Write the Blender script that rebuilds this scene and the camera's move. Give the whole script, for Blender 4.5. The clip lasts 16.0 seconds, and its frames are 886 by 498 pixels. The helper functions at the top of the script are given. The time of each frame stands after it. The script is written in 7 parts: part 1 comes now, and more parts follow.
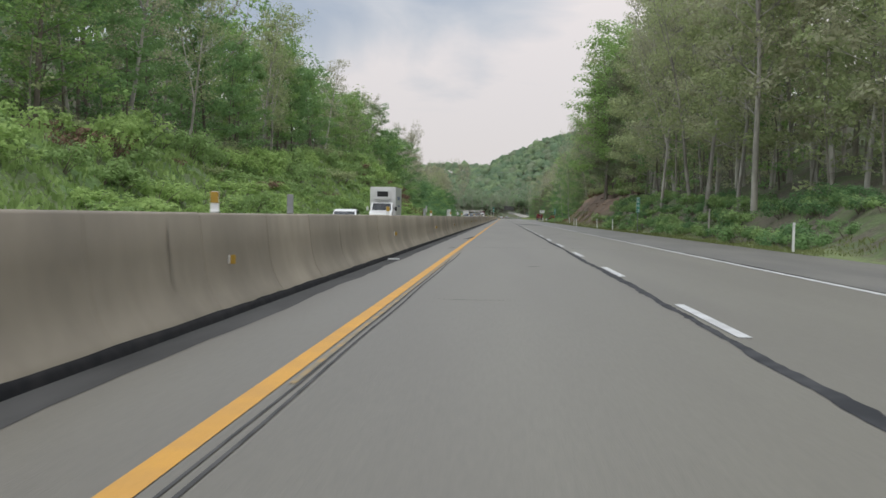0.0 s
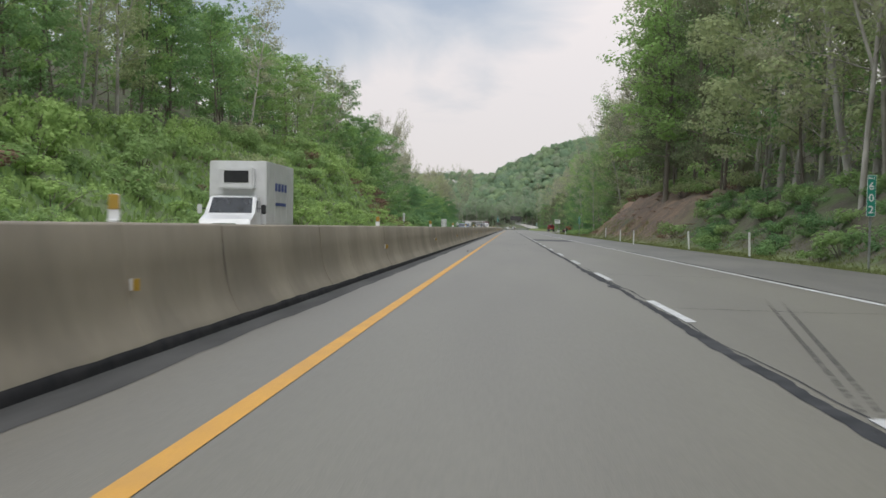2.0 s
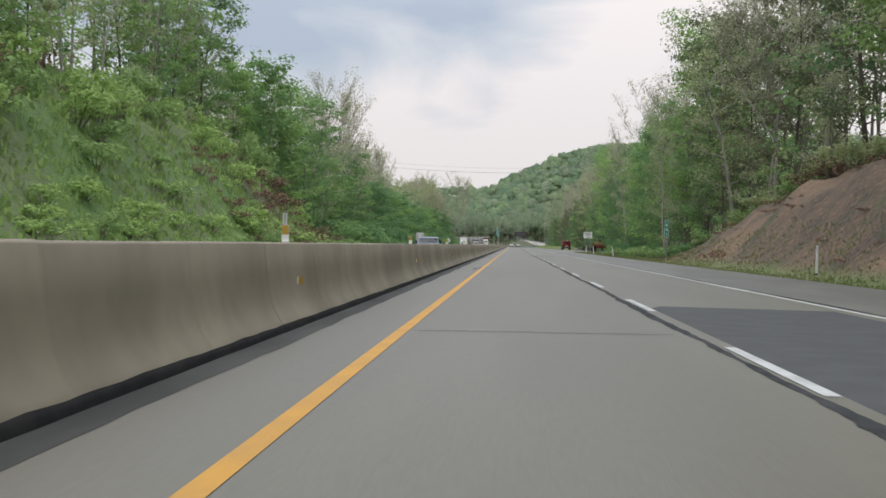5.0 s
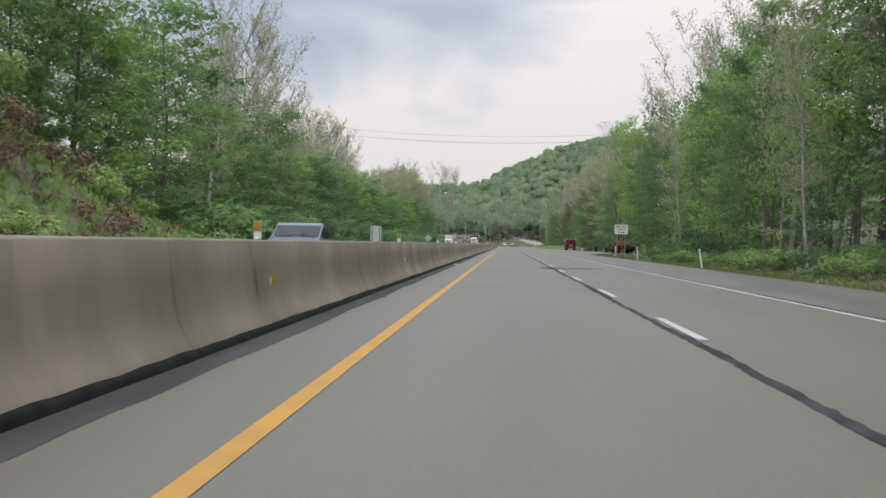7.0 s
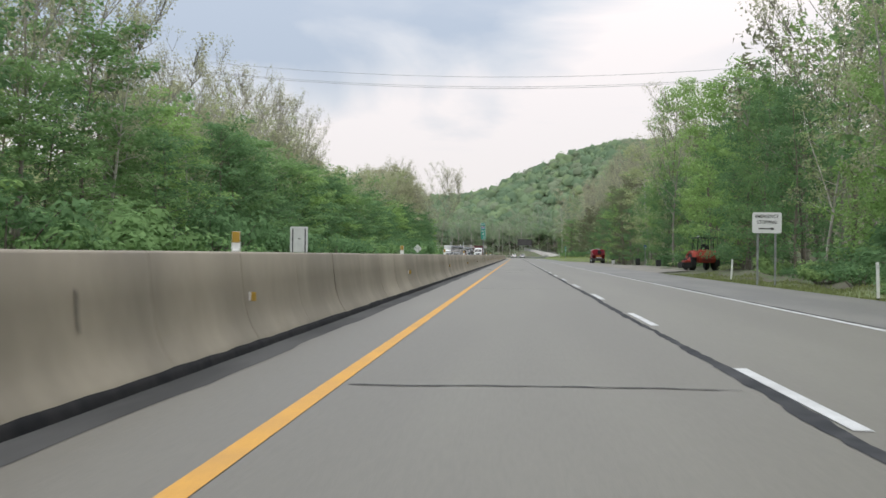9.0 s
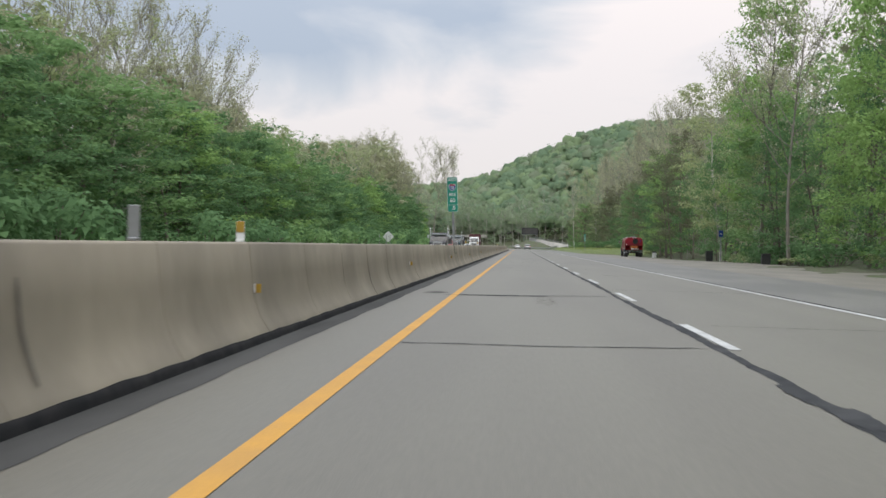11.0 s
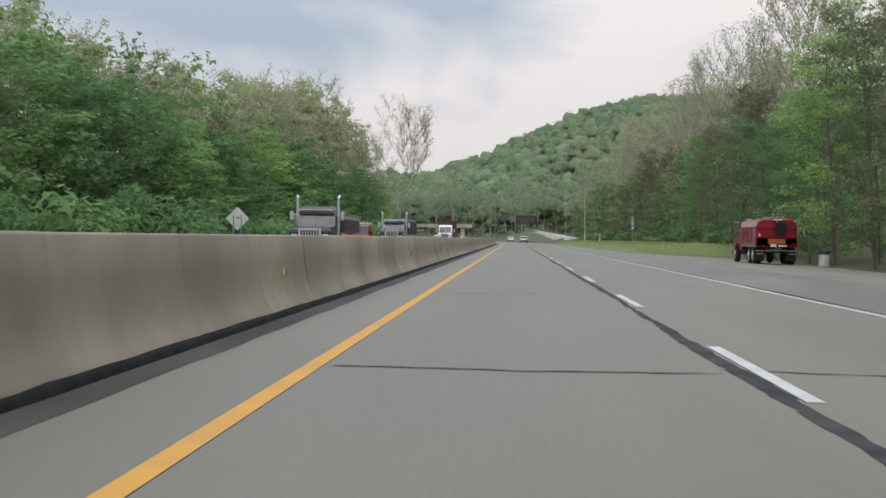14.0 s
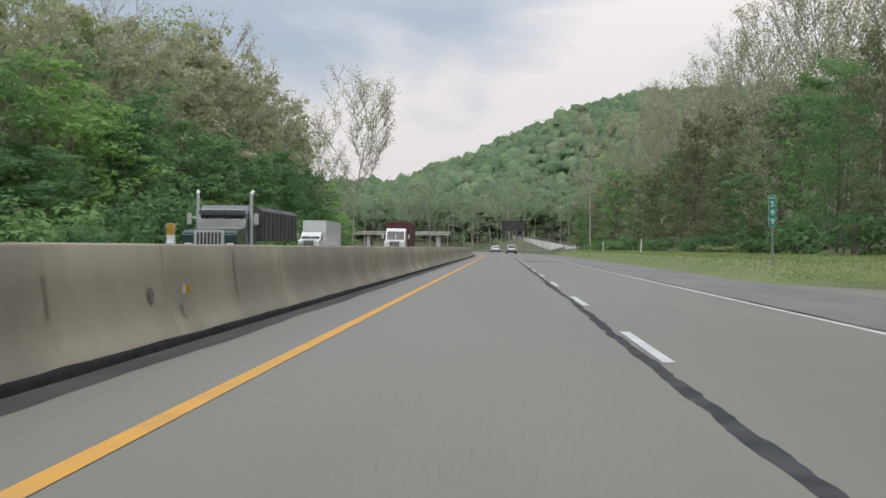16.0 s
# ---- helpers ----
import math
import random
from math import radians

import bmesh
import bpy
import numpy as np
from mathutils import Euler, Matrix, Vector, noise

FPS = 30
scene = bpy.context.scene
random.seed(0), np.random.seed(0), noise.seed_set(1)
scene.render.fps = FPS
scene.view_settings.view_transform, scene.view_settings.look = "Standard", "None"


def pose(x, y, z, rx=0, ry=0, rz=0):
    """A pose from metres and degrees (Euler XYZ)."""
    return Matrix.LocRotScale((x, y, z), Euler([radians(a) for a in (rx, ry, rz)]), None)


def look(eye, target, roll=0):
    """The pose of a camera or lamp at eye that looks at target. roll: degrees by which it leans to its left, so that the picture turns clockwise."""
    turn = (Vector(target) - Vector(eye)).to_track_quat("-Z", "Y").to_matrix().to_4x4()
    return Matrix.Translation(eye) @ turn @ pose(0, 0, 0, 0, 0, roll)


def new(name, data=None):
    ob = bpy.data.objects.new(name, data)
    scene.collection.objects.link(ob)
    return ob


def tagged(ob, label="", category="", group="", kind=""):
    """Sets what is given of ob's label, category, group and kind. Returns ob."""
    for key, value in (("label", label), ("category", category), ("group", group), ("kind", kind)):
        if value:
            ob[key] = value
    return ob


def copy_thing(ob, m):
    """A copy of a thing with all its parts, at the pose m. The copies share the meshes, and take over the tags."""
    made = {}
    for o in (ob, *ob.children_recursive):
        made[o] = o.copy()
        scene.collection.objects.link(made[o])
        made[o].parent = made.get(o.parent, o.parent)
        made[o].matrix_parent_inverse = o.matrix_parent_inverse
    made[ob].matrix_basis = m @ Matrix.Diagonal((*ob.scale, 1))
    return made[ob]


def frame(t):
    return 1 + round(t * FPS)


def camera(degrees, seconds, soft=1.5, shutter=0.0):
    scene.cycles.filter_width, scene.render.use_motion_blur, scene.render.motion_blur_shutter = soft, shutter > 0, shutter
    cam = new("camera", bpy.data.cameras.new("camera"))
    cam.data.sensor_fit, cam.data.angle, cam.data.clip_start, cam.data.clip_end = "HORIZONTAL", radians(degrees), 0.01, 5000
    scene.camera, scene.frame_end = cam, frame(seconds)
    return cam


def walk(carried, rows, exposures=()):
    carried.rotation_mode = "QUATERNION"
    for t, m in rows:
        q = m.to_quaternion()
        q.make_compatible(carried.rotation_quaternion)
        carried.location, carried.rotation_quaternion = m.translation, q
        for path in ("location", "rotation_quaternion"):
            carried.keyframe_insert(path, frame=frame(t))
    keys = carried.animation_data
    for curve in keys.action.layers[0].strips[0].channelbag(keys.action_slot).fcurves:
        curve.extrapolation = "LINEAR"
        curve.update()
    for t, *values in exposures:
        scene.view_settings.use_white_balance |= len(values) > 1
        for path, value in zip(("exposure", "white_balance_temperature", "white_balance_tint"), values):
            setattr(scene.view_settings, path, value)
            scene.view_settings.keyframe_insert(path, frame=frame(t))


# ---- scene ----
cam = camera(37.36, 16.0, soft=1.55, shutter=0.1)
ROWS = [
    (0.0, -0.380, -0.224, 1.074, 2.617, -1.438, -0.690),
    (0.5, -0.318, 17.260, 1.074, 2.878, -1.328, -0.749),
    (1.0, -0.350, 34.839, 1.074, 2.832, -1.208, -0.769),
    (1.5, -0.315, 52.184, 1.074, 2.717, -1.074, -0.808),
    (2.0, -0.287, 69.640, 1.074, 2.898, -0.962, -0.656),
    (2.5, -0.276, 86.917, 1.074, 3.098, -1.293, -0.586),
    (3.0, -0.325, 104.145, 1.074, 3.057, -1.117, -0.718),
    (3.5, -0.385, 121.374, 1.074, 3.156, -0.758, -0.510),
    (4.0, -0.461, 138.693, 1.074, 3.068, -0.610, -0.358),
    (6.5, -0.482, 223.583, 1.074, 2.863, 0.295, -0.856),
    (7.0, -0.457, 240.474, 1.074, 2.738, -0.266, -0.854),
    (7.5, -0.402, 257.369, 1.074, 2.609, -0.302, -0.526),
    (8.0, -0.366, 274.529, 1.074, 2.625, -0.134, -0.707),
    (8.5, -0.336, 291.431, 1.074, 3.045, 0.255, -0.557),
    (11.0, -0.450, 375.752, 1.074, 3.342, -0.174, -0.639),
    (11.5, -0.500, 392.736, 1.074, 3.374, -0.342, -0.584),
    (12.0, -0.500, 410.016, 1.074, 3.401, -0.217, -0.367),
    (12.5, -0.485, 427.096, 1.074, 3.405, 0.090, -0.616),
    (13.0, -0.425, 444.117, 1.074, 3.136, 0.281, -0.909),
    (13.5, -0.311, 461.298, 1.074, 3.003, 0.108, -0.709),
    (14.0, -0.192, 478.391, 1.074, 3.104, -0.510, -0.730),
    (14.5, -0.094, 495.607, 1.074, 2.908, -0.513, -0.806),
    (15.0, -0.005, 512.952, 1.074, 2.719, -0.263, -0.756),
    (15.5, 0.119, 530.212, 1.074, 2.529, -0.027, -0.478),
    (16.0, 0.239, 547.929, 1.074, 2.553, -0.078, -0.529),
]
walk(cam, [(t, pose(x, y, z, 90 + pitch, roll, yaw)) for t, x, y, z, yaw, pitch, roll in ROWS],
     [(0.0, -0.12), (1.2, -0.08), (2.2, 0.0), (3.5, 0.06), (7.0, 0.02), (8.4, 0.20), (11.0, 0.10), (12.2, 0.13), (13.5, -0.02), (16.0, -0.02)])

# ---- world, sun ----
world = bpy.data.worlds.new("overcast_sky")
scene.world = world
world.use_nodes = True
wt = world.node_tree
wt.nodes.clear()


def wn(kind):
    return wt.nodes.new(kind)


SUN_ELEV, SUN_AZ = radians(57), radians(186)
sky = wn("ShaderNodeTexSky")
sky.sky_type, sky.sun_disc, sky.sun_elevation, sky.sun_rotation = "NISHITA", False, SUN_ELEV, SUN_AZ
coord = wn("ShaderNodeTexCoord")
stretch = wn("ShaderNodeMapping")
stretch.inputs["Location"].default_value = (0.3, 1.7, 0.0)
stretch.inputs["Scale"].default_value = (2.4, 2.4, 7.0)
wt.links.new(coord.outputs["Generated"], stretch.inputs["Vector"])
cloud = wn("ShaderNodeTexNoise")
cloud.inputs["Scale"].default_value = 1.7
cloud.inputs["Detail"].default_value = 6
cloud.inputs["Roughness"].default_value = 0.52
cloud.inputs["Distortion"].default_value = 0.5
wt.links.new(stretch.outputs["Vector"], cloud.inputs["Vector"])
sep = wn("ShaderNodeSeparateXYZ")
wt.links.new(coord.outputs["Generated"], sep.inputs[0])


def wmath(op, a, b):
    n = wn("ShaderNodeMath")
    n.operation = op
    for i, v in enumerate((a, b)):
        if isinstance(v, (int, float)):
            n.inputs[i].default_value = v
        else:
            wt.links.new(v, n.inputs[i])
    return n.outputs[0]


# the deck thins towards its upper left, where grey-blue shows between the pale clouds
edge = wmath("ADD", 0.122, wmath("MULTIPLY", wmath("MINIMUM", wmath("MAXIMUM", wmath("ADD", sep.outputs["X"], 0.02), 0.0), 0.3), 0.62))
above = wmath("SUBTRACT", wmath("ADD", sep.outputs["Z"], wmath("MULTIPLY", wmath("SUBTRACT", cloud.outputs["Fac"], 0.5), 0.10)), edge)
lean = wmath("MINIMUM", wmath("MAXIMUM", wmath("ADD", wmath("MULTIPLY", above, 14.0), 0.4), 0.0), 1.0)
thin = wmath("ADD", wmath("MULTIPLY", wmath("SUBTRACT", cloud.outputs["Fac"], 0.5), 0.75), wmath("ADD", 0.36, wmath("MULTIPLY", lean, 0.60)))
ramp = wn("ShaderNodeValToRGB")
ramp.color_ramp.elements[0].position, ramp.color_ramp.elements[0].color = 0.40, (0.85, 0.80, 0.81, 1)
ramp.color_ramp.elements[1].position, ramp.color_ramp.elements[1].color = 0.90, (0.415, 0.48, 0.59, 1)
e = ramp.color_ramp.elements.new(0.64)
e.color = (0.60, 0.63, 0.695, 1)
wt.links.new(thin, ramp.inputs["Fac"])
up = wmath("POWER", wmath("MAXIMUM", sep.outputs["Z"], 0.0), 1.6)
lift = wn("ShaderNodeCombineXYZ")
for chan, k in (("X", 3.5), ("Y", 3.12), ("Z", 2.62)):
    wt.links.new(wmath("ADD", 0.87, wmath("MULTIPLY", up, k)), lift.inputs[chan])
gain = wn("ShaderNodeVectorMath")
gain.operation = "MULTIPLY"
wt.links.new(ramp.outputs["Color"], gain.inputs[0])
wt.links.new(lift.outputs[0], gain.inputs[1])
bg_cloud, bg_sky, both = wn("ShaderNodeBackground"), wn("ShaderNodeBackground"), wn("ShaderNodeAddShader")
bg_cloud.inputs["Strength"].default_value = 0.95
bg_sky.inputs["Strength"].default_value = 0.012
wt.links.new(gain.outputs[0], bg_cloud.inputs["Color"])
wt.links.new(sky.outputs["Color"], bg_sky.inputs["Color"])
wt.links.new(bg_cloud.outputs[0], both.inputs[0])
wt.links.new(bg_sky.outputs[0], both.inputs[1])
wt.links.new(both.outputs[0], wn("ShaderNodeOutputWorld").inputs["Surface"])

sun = new("sun", bpy.data.lights.new("sun", "SUN"))
sun.data.energy, sun.data.angle, sun.data.color = 1.1, radians(35), (1.0, 0.96, 0.9)
sun.matrix_world = look((0, 0, 0), (-math.sin(SUN_AZ) * math.cos(SUN_ELEV), -math.cos(SUN_AZ) * math.cos(SUN_ELEV), -math.sin(SUN_ELEV)))


# ---- materials ----
def material(name, base, rough=0.8, alt=None, scale=3.0, amount=0.5, metal=0.0, bump=0.0, bump_scale=30.0, vary=0.0, stretch=(1, 1, 1),
             space="Object", fine=None, coat=0.0, detail=5.0):
    """A principled surface: base and alt colours mixed by large noise, a finer grain over it, bump, and a shift from object to object."""
    m = bpy.data.materials.new(name)
    m.use_nodes = True
    t = m.node_tree
    b = t.nodes["Principled BSDF"]
    b.inputs["Roughness"].default_value, b.inputs["Metallic"].default_value = rough, metal
    b.inputs["Coat Weight"].default_value = coat
    co = t.nodes.new("ShaderNodeTexCoord")
    mp = t.nodes.new("ShaderNodeMapping")
    mp.inputs["Scale"].default_value = stretch
    if space == "World":
        geo = t.nodes.new("ShaderNodeNewGeometry")
        t.links.new(geo.outputs["Position"], mp.inputs["Vector"])
    else:
        t.links.new(co.outputs[space], mp.inputs["Vector"])
    big = t.nodes.new("ShaderNodeTexNoise")
    big.inputs["Scale"].default_value, big.inputs["Detail"].default_value = scale, detail
    t.links.new(mp.outputs["Vector"], big.inputs["Vector"])
    alt = alt or tuple(c * 0.72 for c in base)
    mix = t.nodes.new("ShaderNodeMix")
    mix.data_type = "RGBA"
    mix.inputs["A"].default_value, mix.inputs["B"].default_value = (*base, 1), (*alt, 1)
    rm = t.nodes.new("ShaderNodeMapRange")
    rm.inputs["From Min"].default_value, rm.inputs["From Max"].default_value, rm.inputs["To Max"].default_value = 0.38, 0.66, amount * 2
    t.links.new(big.outputs["Fac"], rm.inputs["Value"])
    t.links.new(rm.outputs["Result"], mix.inputs["Factor"])
    colour = mix.outputs["Result"]
    if fine:
        sc, am = fine
        gr = t.nodes.new("ShaderNodeTexNoise")
        gr.inputs["Scale"].default_value, gr.inputs["Detail"].default_value = sc, 3
        t.links.new(mp.outputs["Vector"], gr.inputs["Vector"])
        hs = t.nodes.new("ShaderNodeHueSaturation")
        mr = t.nodes.new("ShaderNodeMapRange")
        mr.inputs["From Min"].default_value, mr.inputs["From Max"].default_value = 0.3, 0.7
        mr.inputs["To Min"].default_value, mr.inputs["To Max"].default_value = 1 - am, 1 + am
        t.links.new(gr.outputs["Fac"], mr.inputs["Value"])
        t.links.new(mr.outputs["Result"], hs.inputs["Value"])
        t.links.new(colour, hs.inputs["Color"])
        colour = hs.outputs["Color"]
    if vary:
        oi = t.nodes.new("ShaderNodeObjectInfo")
        hs = t.nodes.new("ShaderNodeHueSaturation")
        mr = t.nodes.new("ShaderNodeMapRange")
        mr.inputs["To Min"].default_value, mr.inputs["To Max"].default_value = 1 - vary, 1 + vary
        t.links.new(oi.outputs["Random"], mr.inputs["Value"])
        t.links.new(mr.outputs["Result"], hs.inputs["Value"])
        t.links.new(colour, hs.inputs["Color"])
        colour = hs.outputs["Color"]
    t.links.new(colour, b.inputs["Base Color"])
    if bump:
        bn = t.nodes.new("ShaderNodeTexNoise")
        bn.inputs["Scale"].default_value, bn.inputs["Detail"].default_value = bump_scale, 4
        t.links.new(mp.outputs["Vector"], bn.inputs["Vector"])
        bu = t.nodes.new("ShaderNodeBump")
        bu.inputs["Strength"].default_value, bu.inputs["Distance"].default_value = bump, 0.02
        t.links.new(bn.outputs["Fac"], bu.inputs["Height"])
        t.links.new(bu.outputs["Normal"], b.inputs["Normal"])
    return m


def leaf_material(name, a, b_, through_light=0.5, spread=0.13):
    """Leaves: diffuse with light coming through, each leaf and each tree a little different."""
    m = bpy.data.materials.new(name)
    m.use_nodes = True
    t = m.node_tree
    t.nodes.clear()
    geo, oi = t.nodes.new("ShaderNodeNewGeometry"), t.nodes.new("ShaderNodeObjectInfo")
    mix = t.nodes.new("ShaderNodeMix")
    mix.data_type = "RGBA"
    mix.inputs["A"].default_value, mix.inputs["B"].default_value = (*a, 1), (*b_, 1)
    ad = t.nodes.new("ShaderNodeMath")
    ad.operation = "MULTIPLY_ADD"
    ad.inputs[1].default_value = 0.5
    half = t.nodes.new("ShaderNodeMath")
    half.operation = "MULTIPLY"
    half.inputs[1].default_value = 0.5
    t.links.new(oi.outputs["Random"], half.inputs[0])
    t.links.new(geo.outputs["Random Per Island"], ad.inputs[0])
    t.links.new(half.outputs[0], ad.inputs[2])
    t.links.new(ad.outputs[0], mix.inputs["Factor"])
    hs = t.nodes.new("ShaderNodeHueSaturation")
    mr = t.nodes.new("ShaderNodeMapRange")
    mr.inputs["To Min"].default_value, mr.inputs["To Max"].default_value = 1 - spread, 1 + spread
    t.links.new(geo.outputs["Random Per Island"], mr.inputs["Value"])
    t.links.new(mr.outputs["Result"], hs.inputs["Value"])
    t.links.new(mix.outputs["Result"], hs.inputs["Color"])
    d, tr, ms, out = (t.nodes.new(k) for k in ("ShaderNodeBsdfDiffuse", "ShaderNodeBsdfTranslucent", "ShaderNodeMixShader", "ShaderNodeOutputMaterial"))
    ms.inputs[0].default_value = through_light
    t.links.new(hs.outputs["Color"], d.inputs["Color"])
    t.links.new(hs.outputs["Color"], tr.inputs["Color"])
    t.links.new(d.outputs[0], ms.inputs[1])
    t.links.new(tr.outputs[0], ms.inputs[2])
    t.links.new(ms.outputs[0], out.inputs["Surface"])
    return m


M_ROAD = material("worn_asphalt", (0.148, 0.135, 0.105), 0.53, (0.130, 0.117, 0.092), 0.35, 0.6, bump=0.15, bump_scale=60, stretch=(1.6, 0.12, 1), fine=(22, 0.06), space="World")
M_SHOULDER = material("shoulder_asphalt", (0.144, 0.133, 0.114), 0.52, (0.109, 0.101, 0.088), 0.5, 0.7, bump=0.2, bump_scale=50, stretch=(1.2, 0.2, 1), fine=(30, 0.12), space="World")
M_PULLOFF = material("weathered_pulloff_asphalt", (0.196, 0.172, 0.138), 0.60, (0.148, 0.131, 0.106), 0.45, 0.7, bump=0.2, bump_scale=50, stretch=(1.1, 0.3, 1), fine=(26, 0.12), space="World")
M_TAR = material("crack_sealant", (0.028, 0.029, 0.031), 0.85, (0.057, 0.057, 0.059), 2.0, 0.6, space="World")
M_TARTHIN = material("worn_sealant", (0.048, 0.048, 0.047), 0.9, (0.084, 0.082, 0.080), 1.2, 0.7, space="World")
M_STAIN = material("dark_stained_asphalt", (0.043, 0.042, 0.040), 0.75, (0.072, 0.070, 0.067), 0.8, 0.6, stretch=(2, 0.3, 1), space="World")
M_PATCH = material("fresh_asphalt_patch", (0.052, 0.052, 0.054), 0.8, (0.067, 0.067, 0.067), 1.5, 0.5, fine=(40, 0.15), space="World")
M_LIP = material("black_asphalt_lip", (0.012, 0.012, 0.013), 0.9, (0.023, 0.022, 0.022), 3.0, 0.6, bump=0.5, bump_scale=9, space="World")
M_YELLOW = material("yellow_road_paint", (0.530, 0.268, 0.034), 0.7, (0.455, 0.238, 0.046), 1.5, 0.5, fine=(35, 0.08), space="World")
M_OLDYELLOW = material("old_yellow_paint", (0.341, 0.219, 0.079), 0.8, (0.213, 0.176, 0.115), 2.5, 0.9, space="World")
M_WHITE = material("white_road_paint", (0.512, 0.512, 0.498), 0.7, (0.416, 0.412, 0.400), 1.5, 0.6, fine=(30, 0.08), space="World")
M_CONCRETE = material("barrier_concrete", (0.286, 0.243, 0.180), 0.68, (0.196, 0.166, 0.123), 0.8, 0.6, bump=0.06, bump_scale=18, stretch=(1, 0.55, 0.40), fine=(6, 0.055), space="World", vary=0.07)
M_STRAP = material("stained_steel_strap", (0.150, 0.135, 0.110), 0.7, (0.090, 0.080, 0.066), 6.0, 0.6, metal=0.2)
M_PALECONC = material("pale_concrete", (0.486, 0.467, 0.427), 0.9, (0.370, 0.350, 0.322), 0.6, 0.6, space="World")
M_STEEL = material("galvanised_steel", (0.319, 0.327, 0.327), 0.5, (0.228, 0.228, 0.228), 4, 0.5, metal=0.6)
M_RUST = material("brown_stain", (0.115, 0.100, 0.078), 0.9, (0.160, 0.142, 0.112), 5, 0.8, space="World")
M_SIGNGREEN = material("green_sign_sheet", (0.010, 0.217, 0.148), 0.45, (0.009, 0.187, 0.131), 2, 0.4)
M_SIGNWHITE = material("white_sign_sheet", (0.679, 0.679, 0.666), 0.45, (0.592, 0.592, 0.579), 2, 0.4)
M_SIGNBLUE = material("blue_sign_sheet", (0.011, 0.046, 0.228), 0.45)
M_SIGNRED = material("red_sign_sheet", (0.380, 0.023, 0.023), 0.45)
M_SIGNBACK = material("aluminium_sign_back", (0.592, 0.596, 0.587), 0.5, (0.505, 0.512, 0.503), 2, 0.4, metal=0.15)
M_AMBER = material("amber_reflector", (0.375, 0.235, 0.030), 0.4, (0.310, 0.190, 0.028), 6, 0.5)
M_BLACK = material("black_plastic", (0.012, 0.012, 0.013), 0.5, (0.020, 0.020, 0.021), 4, 0.5)
M_RUBBER = material("tyre_rubber", (0.015, 0.015, 0.016), 0.85, (0.027, 0.026, 0.025), 6, 0.6)
M_CHROME = material("chrome", (0.547, 0.555, 0.562), 0.18, (0.418, 0.426, 0.433), 3, 0.4, metal=1.0)
M_POLISHED = material("polished_aluminium", (0.620, 0.630, 0.640), 0.32, (0.520, 0.530, 0.540), 3, 0.4, metal=0.45)
M_REDPAINT = material("red_truck_paint", (0.262, 0.011, 0.026), 0.32, (0.200, 0.009, 0.020), 1.2, 0.6, coat=0.4)
M_REDVAN = material("dull_red_paint", (0.304, 0.034, 0.034), 0.35, (0.251, 0.030, 0.030), 1.5, 0.5, coat=0.3)
M_ORANGE = material("orange_red_paint", (0.330, 0.036, 0.020), 0.45, (0.240, 0.030, 0.018), 2.5, 0.6)
M_AMBERPLATE = material("orange_panel", (0.471, 0.122, 0.023), 0.5)
M_WHITEPAINT = material("white_vehicle_paint", (0.661, 0.661, 0.652), 0.3, (0.592, 0.592, 0.583), 1.5, 0.5, coat=0.4)
M_BLUEGREY = material("blue_grey_paint", (0.099, 0.129, 0.175), 0.3, (0.084, 0.110, 0.152), 1.5, 0.5, coat=0.5)
M_NAVY = material("dark_navy_paint", (0.008, 0.010, 0.014), 0.32, (0.012, 0.014, 0.018), 1.5, 0.5, coat=0.25)
M_TEAL = material("dark_teal_paint", (0.019, 0.046, 0.049), 0.25, (0.023, 0.038, 0.042), 1.5, 0.5, coat=0.6)
M_SILVER = material("silver_paint", (0.319, 0.327, 0.334), 0.3, (0.274, 0.281, 0.289), 1.5, 0.5, metal=0.3, coat=0.4)
M_TARP = material("dark_tarpaulin", (0.042, 0.038, 0.038), 0.7, (0.065, 0.061, 0.057), 1.2, 0.6)
M_MAROON = material("maroon_trailer", (0.091, 0.023, 0.027), 0.5, (0.076, 0.023, 0.023), 1.2, 0.5)
M_GLASS = material("dark_vehicle_glass", (0.023, 0.027, 0.032), 0.08, (0.034, 0.040, 0.046), 2.0, 0.5, coat=0.8)
M_LAMPRED = material("red_lamp_lens", (0.418, 0.015, 0.015), 0.25)
M_WOODPOLE = material("weathered_pole", (0.167, 0.137, 0.106), 0.9, (0.114, 0.095, 0.076), 3, 0.6)
M_BARK = material("grey_brown_bark", (0.205, 0.177, 0.143), 0.95, (0.134, 0.113, 0.092), 2.0, 0.7, bump=0.5, bump_scale=12, stretch=(1, 1, 0.25), vary=0.25)
M_PALEBARK = material("pale_grey_bark", (0.480, 0.450, 0.400), 0.95, (0.290, 0.268, 0.235), 1.6, 0.8, bump=0.4, bump_scale=10, stretch=(1, 1, 0.4), vary=0.18)
M_TWIG = material("fine_twigs", (0.310, 0.287, 0.238), 0.95, (0.235, 0.215, 0.180), 2.0, 0.6, vary=0.15)
L_FRESH = leaf_material("fresh_green_leaves", (0.246, 0.388, 0.132), (0.320, 0.458, 0.169))
L_GREEN = leaf_material("mid_green_leaves", (0.186, 0.307, 0.129), (0.242, 0.368, 0.157))
L_DARK = leaf_material("deep_green_leaves", (0.132, 0.234, 0.110), (0.176, 0.288, 0.133))
L_OLIVE = leaf_material("young_olive_leaves", (0.329, 0.388, 0.196), (0.407, 0.448, 0.240))
L_BUD = leaf_material("brownish_buds", (0.425, 0.418, 0.280), (0.408, 0.425, 0.275))
L_DUSK = leaf_material("brownish_green_leaves", (0.185, 0.195, 0.122), (0.232, 0.238, 0.150))
